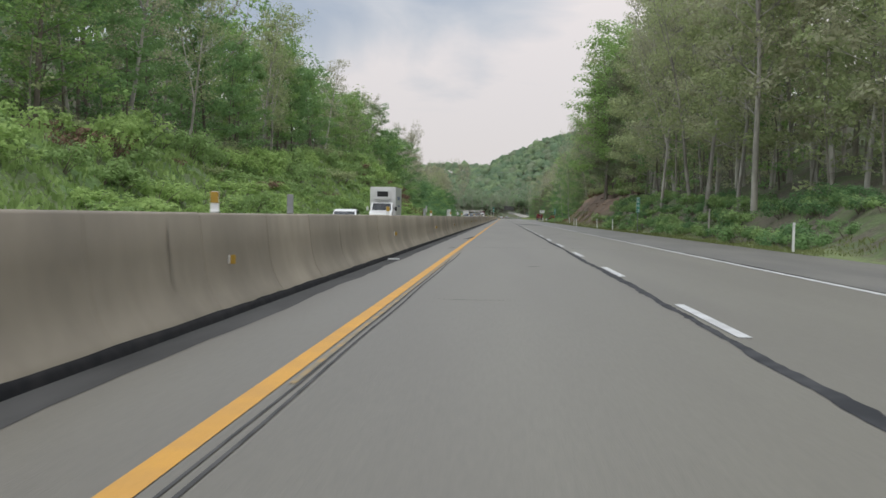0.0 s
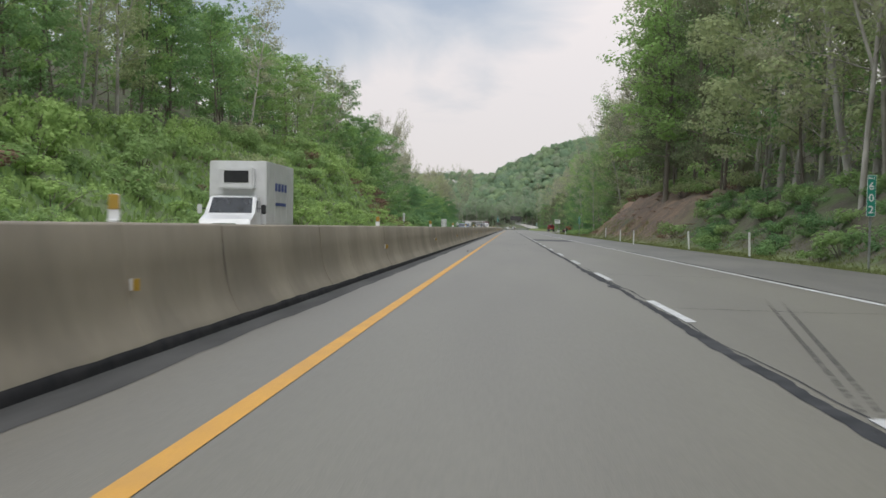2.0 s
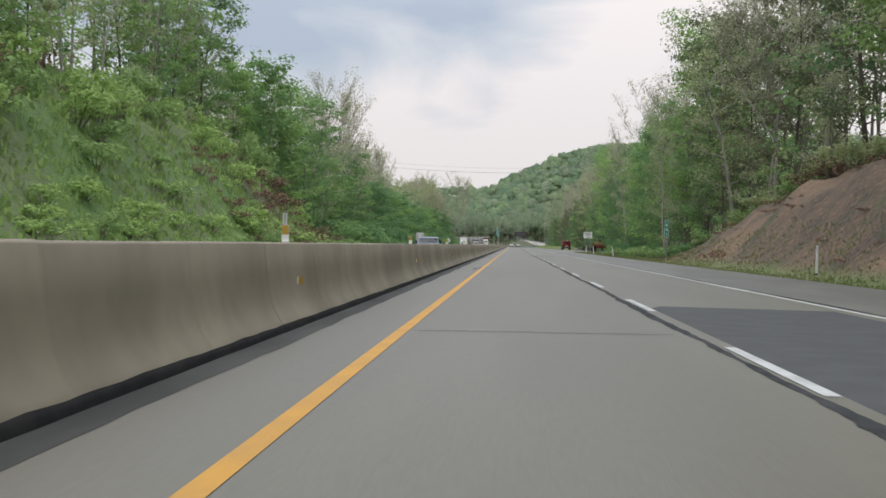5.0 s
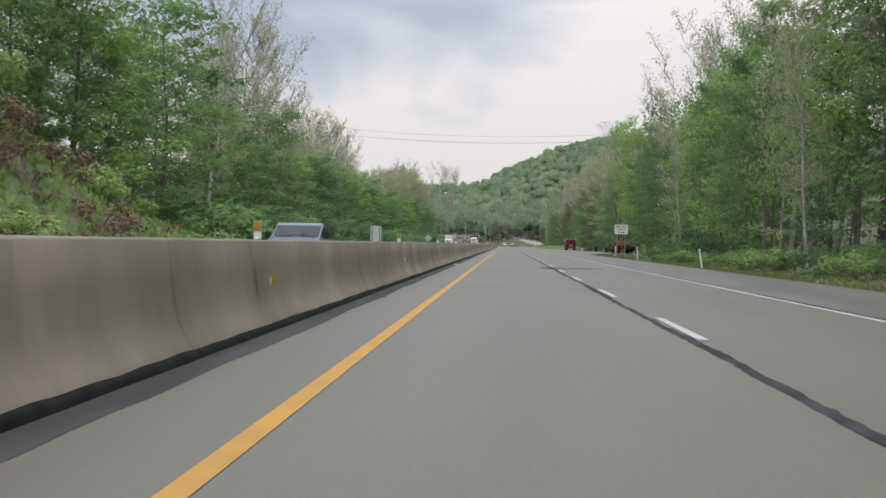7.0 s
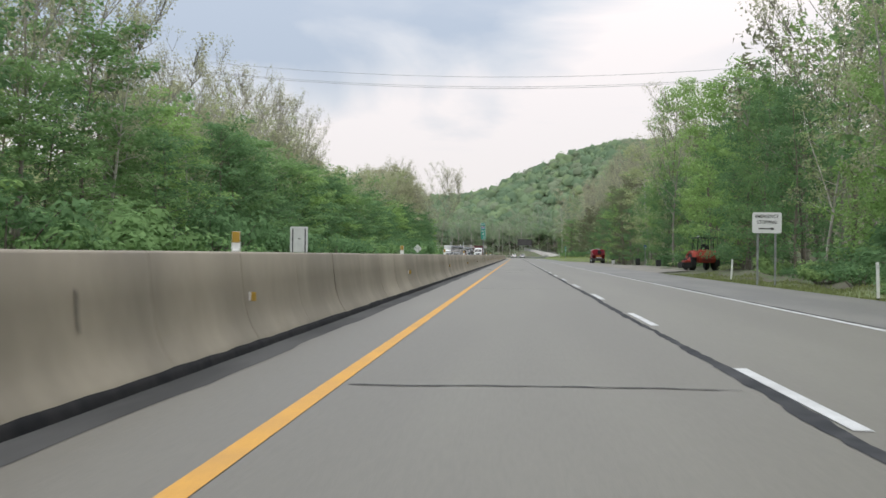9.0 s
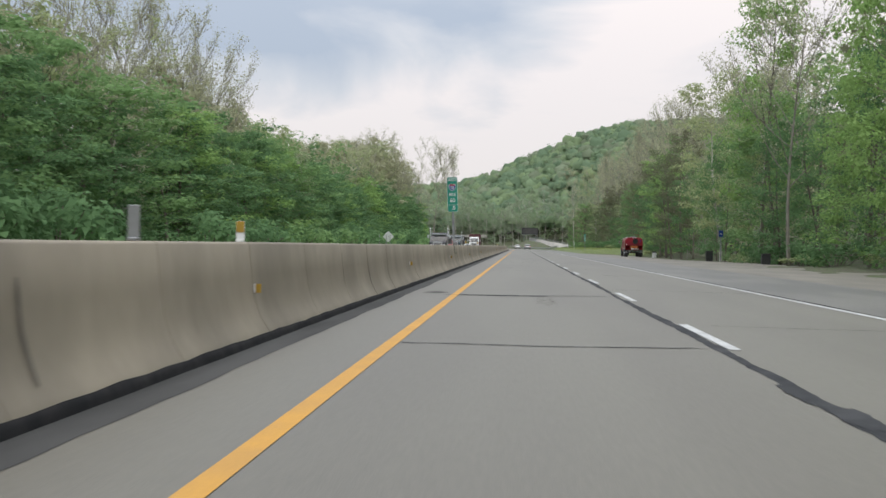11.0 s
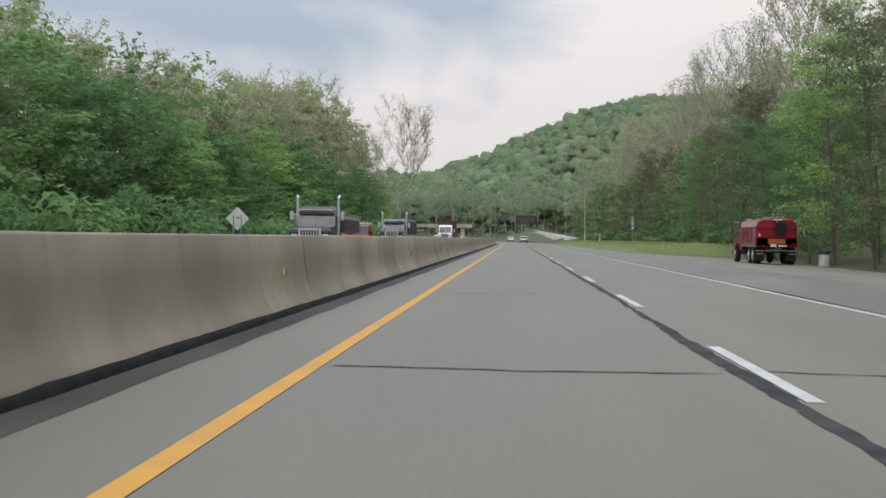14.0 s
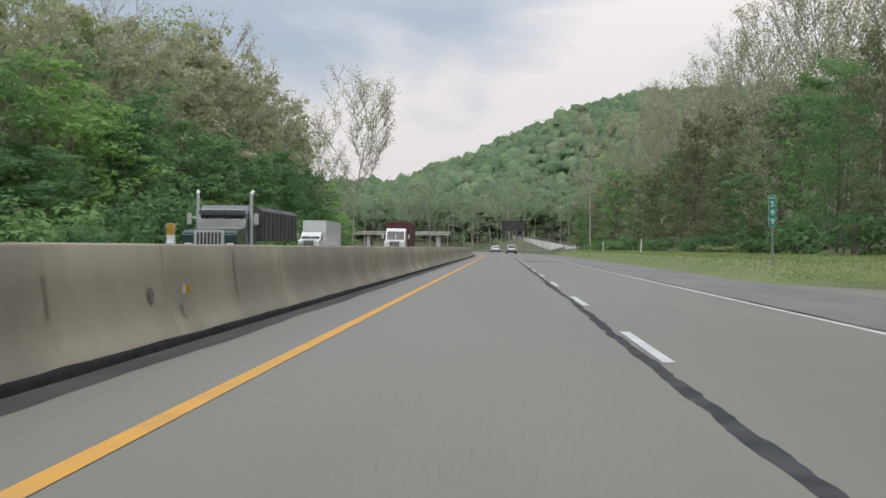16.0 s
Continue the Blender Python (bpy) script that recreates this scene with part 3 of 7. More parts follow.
# cracks across the lanes: where they start and end, how wide they are
CRACKS = ((-1.58, 1.69, 45.2, 0.05), (-0.64, -0.04, 63.1, 0.09), (-1.76, 1.60, 130.8, 0.055), (-1.75, 1.62, 152.4, 0.075), (-1.75, -0.81, 233.8, 0.20), (-2.07, 1.62, 272.4, 0.05),
          (-1.76, 1.50, 290.2, 0.07), (-1.76, 1.61, 390.0, 0.055), (-2.10, 1.55, 404.2, 0.10), (-1.66, 1.68, 432.6, 0.05), (-2.05, 0.40, 446.2, 0.04), (-1.85, 1.57, 460.4, 0.045),
          (-1.70, 1.59, 474.9, 0.055), (-1.68, 1.52, 489.1, 0.06), (-1.75, 0.56, 503.5, 0.05))
CRACKS_MORE = ((-1.6, -0.9, 532.3, 0.03), (0.2, 1.55, 532.2, 0.03), (-2.29, 1.52, 546.0, 0.045), (-1.7, 1.5, 350.5, 0.05), (-1.7, 1.5, 189.0, 0.04), (-1.2, -0.2, 16.6, 0.03),
               (-1.7, 1.6, 590.0, 0.04), (-1.7, 1.6, 618.0, 0.04), (-1.7, 1.5, 319.0, 0.05))
CRACKS_RIGHT = ((1.69, 5.4, 45.5, 0.05), (1.82, 5.4, 68.8, 0.06), (1.95, 5.4, 87.6, 0.04), (1.94, 5.3, 100.9, 0.03), (1.73, 5.2, 142.8, 0.035), (1.72, 5.4, 237.4, 0.05), (1.77, 5.4, 272.7, 0.06),
                (1.74, 4.96, 287.6, 0.06), (1.95, 5.4, 293.6, 0.05), (2.14, 5.4, 394.0, 0.03), (1.72, 5.4, 408.7, 0.04), (1.78, 5.5, 437.0, 0.03), (1.77, 5.4, 462.4, 0.045), (1.71, 5.4, 458.7, 0.05),
                (1.66, 5.4, 472.7, 0.04), (1.52, 5.4, 489.3, 0.045), (1.73, 5.4, 522.6, 0.05), (1.81, 3.6, 571.1, 0.03), (2.2, 4.8, 303.5, 0.05))


def crack(x0, x1, y, w, seed, mat=None):
    rs = random.Random(seed)
    n = max(5, int((x1 - x0) / 0.12))
    v, q, drift = [], [], 0.0
    for i in range(n + 1):
        f = i / n
        x = x0 + (x1 - x0) * f
        drift += rs.uniform(-0.03, 0.03)
        half = w * (0.35 + 0.5 * rs.random()) * (1.0 if 0.03 < f < 0.94 else 0.35)
        yy = y + drift + 0.06 * math.sin(f * 5 + seed)
        z = fall(x, y) + 0.0055
        v += [(x, yy - half, z), (x, yy + half, z)]
        if i:
            q.append((2 * i - 2, 2 * i, 2 * i + 1, 2 * i - 1))
    return quads("sealed_crack", v, q, mat or (M_TAR if w > 0.042 else M_TARTHIN), road)


for i, (xa, xb, yc) in enumerate(((7.4, 9.5, 463.0), (7.0, 9.4, 476.5), (7.6, 9.5, 447.0), (6.2, 9.5, 489.0))):
    crack(xa, xb, yc, 0.07, 900 + i, M_TAR)
for i, row in enumerate(CRACKS + CRACKS_MORE + CRACKS_RIGHT):
    crack(*row, i + 1)
crack(-1.75, 0.2, 404.0, 0.28, 77, M_TAR)
crack(-1.6, -0.2, 290.3, 0.11, 78, M_TAR)


def squiggle(pts, w, seed):
    """A wandering sealed crack along the shoulder."""
    rs = random.Random(seed)
    line = []
    for a, b_ in zip(pts, pts[1:]):
        for k in range(8):
            f = k / 8
            i = len(line)
            line.append(Vector((a[0] + (b_[0] - a[0]) * f + 0.02 * math.sin(i * 0.9 + seed) + rs.uniform(-0.006, 0.006), a[1] + (b_[1] - a[1]) * f + rs.uniform(-0.02, 0.02), fall(a[0] + (b_[0] - a[0]) * f) + 0.006)))
    line.append(Vector((*pts[-1], fall(pts[-1][0]) + 0.006)))
    v, q = [], []
    for k, p in enumerate(line):
        d = line[min(k + 1, len(line) - 1)] - line[max(k - 1, 0)]
        side = Vector((d.y, -d.x, 0)).normalized()
        # the seal is poured along the road's length, so it spreads more that way
        half = w * rs.uniform(0.42, 0.62) * (0.5 if k in (0, len(line) - 1) else 1.0)
        off = Vector((side.x * half, side.y * half * 2.2, 0))
        v += [tuple(p - off), tuple(p + off)]
        if k:
            q.append((2 * k - 2, 2 * k - 1, 2 * k + 1, 2 * k))
    return quads("sealed_crack", v, q, M_TAR, road)


squiggle(((-2.20, 61.6), (-2.08, 62.4), (-2.02, 64.1), (-1.90, 69.0)), 0.14, 1)
squiggle(((-2.12, 126.8), (-2.11, 128.4), (-2.13, 129.4), (-2.20, 130.0), (-2.0, 130.7), (-2.06, 131.6)), 0.055, 2)
squiggle(((-2.16, 229.5), (-2.13, 231.9), (-1.98, 232.7), (-2.0, 233.7)), 0.10, 3)
squiggle(((-2.24, 148.8), (-2.20, 149.6), (-2.11, 150.3), (-2.02, 151.2), (-1.97, 152.7), (-1.84, 152.4)), 0.05, 4)
squiggle(((-2.2, 43.6), (-2.0, 44.8)), 0.08, 5)
squiggle(((5.2, 427.1), (4.0, 427.2), (3.0, 426.9), (2.72, 426.2), (3.0, 425.4), (4.0, 424.9), (5.2, 424.7)), 0.03, 6)

def asphalt_patch(x0, x1, y0, y1):
    """A rectangle of new asphalt with slightly uneven edges, a few millimetres proud of the lane."""
    rs = random.Random(int(y0))
    v, q = [], []
    nx, ny = 8, 14
    for j in range(ny + 1):
        for i in range(nx + 1):
            x = x0 + (x1 - x0) * i / nx + (rs.uniform(-0.02, 0.02) if i in (0, nx) else 0)
            y = y0 + (y1 - y0) * j / ny + (rs.uniform(-0.12, 0.12) if j in (0, ny) else 0)
            rim = i in (0, nx) or j in (0, ny)
            v.append((x + bend(y), y, fall(x, y) + (-0.004 if rim else 0.0072)))
            if i and j:
                k = j * (nx + 1) + i
                q.append((k - nx - 2, k - nx - 1, k, k - 1))
    return quads("asphalt_patch", v, q, M_PATCH, road, "rectangular patch of new black asphalt")


asphalt_patch(1.70, 5.44, 179.0, 197.0)
asphalt_patch(1.85, 5.50, 652.8, 657.4)


def blot(name, cx, cy, rx_, ry_, mat, seed, lift=0.0045):
    """An irregular flat stain."""
    bm = B()
    rs = random.Random(seed)
    n = 26
    vs = []
    for i in range(n):
        a = 6.283 * i / n
        k = 0.75 + 0.35 * rs.random()
        x, y = cx + rx_ * k * math.cos(a), cy + ry_ * k * math.sin(a)
        vs.append(bm.verts.new((x, y, fall(x) + lift)))
    bm.faces.new(vs)
    return part(name, bm, mat, road)


for i, (cx, cy, rx_, ry_) in enumerate(((1.50, 301.4, 0.55, 2.6), (1.55, 298.2, 0.60, 2.4), (2.0, 300.9, 0.6, 1.6), (3.3, 301.6, 1.3, 1.6), (2.1, 297.6, 0.7, 1.4), (0.1, 401.2, 0.34, 3.2), (0.12, 469.6, 0.34, 3.4), (0.62, 469.0, 0.26, 3.0))):
    blot("stain", cx, cy, rx_, ry_, M_SOFT if cy < 310 else M_FLECK, 3, 0.0042 + 0.0002 * i)
for i, row in enumerate(((1.75, 3.4, 299.7, 0.50), (2.38, 2.87, 308.9, 0.10), (2.41, 2.89, 306.0, 0.12), (2.49, 2.97, 303.0, 0.16), (2.3, 2.5, 304.7, 0.08), (2.95, 3.3, 307.3, 0.09), (3.2, 3.9, 303.8, 0.1))):
    crack(*row, 200 + i, M_TARTHIN)
blot("sealant_patch", 1.70, 384.2, 0.13, 0.7, M_TAR, 14, 0.0062)
blot("sealant_patch", 1.62, 385.5, 0.09, 0.7, M_TAR, 15, 0.0066)
blot("sealant_patch", 1.84, 383.0, 0.12, 0.5, M_TAR, 16, 0.0070)
blot("sealant_patch", 1.64, 94.0, 0.10, 0.6, M_TAR, 17, 0.0062)
blot("stain", -2.35, 405.4, 0.4, 1.1, M_SOFT, 5)
blot("stain", 0.3, 28.2, 0.12, 0.12, M_TARTHIN, 6)
for k in range(4):
    ribbon("tyre_scuff", M_SCUFF, lambda y, k=k: -0.98 + 0.045 * k + (y - 436) * 0.012, lambda y: 0.014, np.arange(436.4, 441.5, 0.5), 0.004, road)
for k in range(2):
    ribbon("tyre_scuff", M_SCUFF, lambda y, k=k: 1.74 + 0.10 * k + (y - 77.0) * (0.150 + 0.01 * k), lambda y: 0.055, np.arange(71, 96, 0.8), 0.004 + 0.0003 * k, road)
ribbon("tyre_scuff", M_SCUFF, lambda y: -0.85 + (y - 58) * 0.085, lambda y: 0.02, np.arange(57.5, 66, 0.6), 0.004, road)


# ---- concrete median barrier ----
def barrier_profile():
    half = [(0.40, 0.0), (0.395, 0.06), (0.345, 0.14), (0.285, 0.235), (0.240, 0.34), (0.205, 0.47), (0.172, 0.70), (0.138, 1.055), (0.112, 1.082)]
    return [(-x, z) for x, z in half] + [(x, z) for x, z in reversed(half)]


BARRIER_X, SEG = -3.60, 3.735
barrier = empty("median_barrier", pose(0, 0, 0), "long grey weathered concrete motorway barrier between the carriageways", "barrier", kind="structure")
prof = barrier_profile()
bm = B()
RINGS = ((-SEG / 2 + 0.002, 0.007), (-SEG / 2 + 0.008, 0.0), (-SEG / 2 + 0.05, 0.0), (SEG / 2 - 0.05, 0.0), (SEG / 2 - 0.008, 0.0), (SEG / 2 - 0.002, 0.007))
for yy, inset in RINGS:
    for x, z in prof:
        bm.verts.new((x - math.copysign(inset, x), yy, max(0.0, z - inset)))
bm.verts.ensure_lookup_table()
n = len(prof)
for r in range(len(RINGS) - 1):
    for i in range(n - 1):
        bm.faces.new([bm.verts[j] for j in (r * n + i, r * n + i + 1, (r + 1) * n + i + 1, (r + 1) * n + i)])
bm.faces.new([bm.verts[i] for i in range(n)])
bm.faces.new([bm.verts[(len(RINGS) - 1) * n + i] for i in reversed(range(n))])
seg = part("barrier_section", bm, M_CONCRETE, barrier)
seg_me = seg.data
for face in seg_me.polygons:
    ends = [seg_me.vertices[i].co.y for i in face.vertices]
    face.use_smooth = max(ends) - min(ends) > 0.02 and len(face.vertices) == 4
rs = random.Random(5)
for k in range(-4, 245):
    y = 63.4 + SEG * (k - 17)
    if k > -4:
        seg = new("barrier_section", seg_me)
        seg.parent = barrier
    slope = math.degrees(math.atan(6.0e-4 * max(0.0, y - 690.0)))
    seg.matrix_basis = pose(BARRIER_X + bend(y) + rs.uniform(-0.003, 0.003), y, rs.uniform(-0.004, 0.003), 0, rs.uniform(-0.08, 0.08), slope)


def face_x(z):
    return BARRIER_X + float(np.interp(z, (0, 0.06, 0.14, 0.235, 0.34, 0.47, 0.70, 1.055), (0.40, 0.395, 0.345, 0.285, 0.240, 0.205, 0.172, 0.138)))


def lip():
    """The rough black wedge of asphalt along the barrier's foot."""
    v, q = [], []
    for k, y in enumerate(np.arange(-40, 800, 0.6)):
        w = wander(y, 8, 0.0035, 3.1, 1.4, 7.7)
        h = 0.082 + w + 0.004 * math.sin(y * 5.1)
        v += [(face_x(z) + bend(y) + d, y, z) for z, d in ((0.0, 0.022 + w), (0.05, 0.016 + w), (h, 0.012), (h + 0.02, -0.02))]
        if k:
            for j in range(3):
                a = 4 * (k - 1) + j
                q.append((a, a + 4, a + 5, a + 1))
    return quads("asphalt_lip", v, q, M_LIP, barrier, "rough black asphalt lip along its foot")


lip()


# drip stains and scrapes on the barrier's face
def streak(y, z0, z1, w, seed):
    rs = random.Random(seed)
    v, q = [], []
    for i in range(7):
        z = z0 + (z1 - z0) * i / 6
        yy, ww = y + rs.uniform(-0.02, 0.02), w * rs.uniform(0.5, 1.3) * (0.4 if i in (0, 6) else 1)
        v += [(face_x(z) + 0.012, yy - ww / 2, z), (face_x(z) + 0.012, yy + ww / 2, z)]
        if i:
            q.append((2 * i - 2, 2 * i - 1, 2 * i + 1, 2 * i))
    return quads("drip_stain", v, q, M_RUST, barrier)


rs = random.Random(11)
for k in range(58):
    y = 12 + k * 10.3 + rs.uniform(-4, 4)
    y = 63.4 + SEG * (round((y - 63.4) / SEG) + 0.5) if k % 3 else y
    streak(y, rs.uniform(0.16, 0.5), rs.uniform(0.75, 1.04), rs.uniform(0.02, 0.06), k)
for y, z in ((70.4, 0.85), (72.6, 0.86), (129.4, 0.3), (561.4, 0.55), (562.6, 0.34), (283.0, 0.5), (284.6, 0.45)):
    streak(y, z - 0.1, z + 0.08, 0.22 if y == 561.4 else 0.10, int(y))


def delineator(y, front):
    """A flat upright marker on the barrier's top."""
    m = empty("delineator", pose(BARRIER_X + bend(y), y, 1.08, 0, 0, 0), "flat barrier-top marker with an amber and white face" if front else "flat grey back of a barrier-top marker", "road marker", "markers on the barrier")
    bm = B()
    box(bm, (0, 0, 0.015), (0.09, 0.10, 0.03), 0.006)
    part("foot", bm, M_STEEL if not front else M_SIGNWHITE, m)
    bm = B()
    box(bm, (0, 0, 0.13 if front else 0.16), (0.10, 0.012, 0.22 if front else 0.27), 0.004)
    part("blade", bm, M_SIGNWHITE if front else M_STEEL, m)
    if front:
        bm = B()
        box(bm, (0, -0.011, 0.175), (0.092, 0.006, 0.125), 0.002)
        part("reflector", bm, M_AMBER, m)
    return m


def face_reflector(y):
    m = empty("reflector", pose(face_x(0.57) + 0.004, y, 0.57), "small amber and white reflector on the barrier face", "reflector", "reflectors on the barrier")
    bm = B()
    box(bm, (0.018, -0.004, 0), (0.022, 0.02, 0.10), 0.004)
    part("bracket", bm, M_SIGNWHITE, m)
    bm = B()
    box(bm, (0.060, -0.006, 0.0), (0.058, 0.016, 0.10), 0.002)
    part("lens", bm, M_AMBER, m)
    return m


for k in range(13):
    delineator(14.3 + 22.06 * k, True)
for y in (301.0, 323.4, 345.7, 368.1, 390.4, 452.3, 474.5, 563.0):
    delineator(y, True)
for k in range(13):
    face_reflector(14.1 + 22.06 * k)
for y in (300.8, 323.2, 345.5, 367.9, 390.2, 410.9, 431.5, 452.1, 474.3, 496.5, 518.5, 540.7, 562.8, 585.0, 607.0, 629.0):
    face_reflector(y)
for y in (19.5, 53.5, 386.3):
    delineator(y, False)


# ---- trees and bushes ----
def tube(V, Q, pts, radii, n=6):
    """Adds a tapering round limb through pts."""
    pts = [Vector(p) for p in pts]
    base = len(V)
    side = Vector((1, 0.3, 0.1))
    for i, p in enumerate(pts):
        d = (pts[min(i + 1, len(pts) - 1)] - pts[max(i - 1, 0)]).normalized()
        a = d.cross(side)
        if a.length < 0.05:
            a = d.cross(Vector((0, 1, 0)))
        a.normalize()
        b_ = d.cross(a)
        for k in range(n):
            t = 6.2832 * k / n
            V.append(tuple(p + (a * math.cos(t) + b_ * math.sin(t)) * radii[i]))
    for i in range(len(pts) - 1):
        for k in range(n):
            k2 = (k + 1) % n
            Q.append((base + i * n + k, base + i * n + k2, base + (i + 1) * n + k2, base + (i + 1) * n + k))


def limb(rs, start, heading, length, r, segs, droop=0.0, wobble=0.18):
    pts, d = [Vector(start)], Vector(heading).normalized()
    for i in range(segs):
        d = (d + Vector((rs.uniform(-1, 1), rs.uniform(-1, 1), rs.uniform(-1, 1))) * wobble + Vector((0, 0, droop))).normalized()
        pts.append(pts[-1] + d * (length / segs))
    return pts, [r * (1 - 0.85 * i / segs) for i in range(segs + 1)]


def leaf_cloud(rng, centres, sizes, per, leaf, flat=0.5, inner=0.3, ruffle=0.20):
    """Leaves (one lozenge each) thickly about the given centres."""
    n = len(centres) * per
    c = np.repeat(np.asarray(centres, float), per, 0)
    s = np.repeat(np.asarray(sizes, float), per)[:, None]
    g = rng.normal(size=(n, 3))
    g /= np.linalg.norm(g, axis=1, keepdims=True)
    g *= rng.uniform(inner, 1.0, (n, 1)) ** 0.6
    p = c + g * s * np.array([1, 1, flat])
    # each leaf hangs outward and tilts at random
    nrm = g * np.array([1.0, 1.0, 0.9]) + np.array([0, 0, 0.55]) + rng.normal(scale=ruffle, size=(n, 3))
    nrm /= np.linalg.norm(nrm, axis=1, keepdims=True)
    t = np.cross(nrm, rng.normal(size=(n, 3)))
    t /= np.linalg.norm(t, axis=1, keepdims=True) + 1e-9
    b_ = np.cross(nrm, t)
    L = (leaf * rng.uniform(0.55, 1.3, (n, 1)))
    W = L * rng.uniform(0.6, 0.95, (n, 1))
    v = np.stack([p - t * L * 0.5, p + b_ * W * 0.62 + t * L * 0.12, p + t * L * 0.5 - b_ * W * 0.5 - nrm * L * 0.15], 1).reshape(-1, 3)
    q = np.arange(n * 3).reshape(n, 3)
    return v, q


def tree_arrays(seed, H=20.0, spread=4.2, crown_from=0.3, limbs=16, per=26, leaf=0.42, clump=1.3, twigs=0, lean=0.0, subs=2, fork=False, flat=0.5, round_=0.55, sides=6):
    """Trunk and leaf arrays of one tree of height H."""
    rs, rng = random.Random(seed), np.random.default_rng(seed)
    V, Q, C, S = [], [], [], []
    r0 = 0.0085 * H * rs.uniform(0.85, 1.25)
    trunk, tr = limb(rs, (0, 0, -0.8), (lean, rs.uniform(-0.05, 0.05), 1), H * 0.93 + 0.8, r0, 9, 0.02, 0.07)
    tr = [r0 * max(0.10, 1 - 0.92 * i / 9) for i in range(10)]
    tube(V, Q, trunk, tr, sides)
    if fork:
        k = rs.randint(3, 5)
        pts, rr = limb(rs, trunk[k], (rs.choice((-1, 1)) * 0.22, rs.uniform(-0.3, 0.3), 1), H * 0.5, tr[k] * 0.8, 6, 0.02, 0.09)
        tube(V, Q, pts, rr, 6)
        C += [tuple(p) for p in pts[3:]]
        S += [clump * 0.9] * len(pts[3:])
    for i in range(limbs):
        f = crown_from + (0.97 - crown_from) * (i + rs.random() * 0.8) / limbs
        g = f * 9
        j = min(8, int(g))
        p0 = trunk[j].lerp(trunk[j + 1], g - j)
        a = i * 2.399 + rs.uniform(-0.4, 0.4)
        k = (f - crown_from) / (1 - crown_from)
        w = (k - round_) / (1.04 - round_ if k > round_ else round_ + 0.45)
        reach = spread * (0.24 + 0.80 * math.sqrt(max(0.0, 1 - w * w))) * rs.uniform(0.72, 1.18)
        up = 0.25 + 0.9 * k
        pts, rr = limb(rs, p0, (math.cos(a), math.sin(a), up), reach, r0 * 0.34 * (1 - 0.6 * k), 3, 0.05, 0.2)
        tube(V, Q, pts, rr, 3)
        C += [tuple(pts[-1]), tuple(pts[-2])]
        S += [clump * rs.uniform(0.7, 1.15), clump * rs.uniform(0.6, 1.0)]
        for s_ in range(subs):
            q0 = pts[rs.randint(1, 2)]
            sp, sr = limb(rs, q0, (math.cos(a + rs.uniform(-1.4, 1.4)), math.sin(a + rs.uniform(-1.4, 1.4)), up * rs.uniform(0.3, 1.3)), reach * rs.uniform(0.4, 0.7), r0 * 0.12, 2 if twigs else 1, 0.05, 0.25)
            tube(V, Q, sp, sr, 3)
            C.append(tuple(sp[-1]))
            S.append(clump * rs.uniform(0.6, 1.0))
            for t_ in range(twigs):
                tq = sp[rs.randint(0, len(sp) - 1)]
                tp, trr = limb(rs, tq, (math.cos(a + rs.uniform(-2, 2)), math.sin(a + rs.uniform(-2, 2)), rs.uniform(0.5, 1.6)), reach * rs.uniform(0.25, 0.5), 0.032, 1 if twigs > 2 else 2, 0.08, 0.25)
                tube(V, Q, tp, trr, 3)
                if t_ % 2 == 0:
                    C.append(tuple(tp[-1]))
                    S.append(clump * 0.6)
    C.append(tuple(trunk[-1]))
    S.append(clump * 0.9)
    lv, lq = leaf_cloud(rng, C, S, per, leaf, flat)
    return np.array(V), np.array(Q), lv, lq


KINDS = {}


def kind_of(name, label, bark, leaves, protos):
    KINDS[name] = dict(label=label, bark=bark, leaves=leaves, protos=protos, shown=[None] * len(protos))


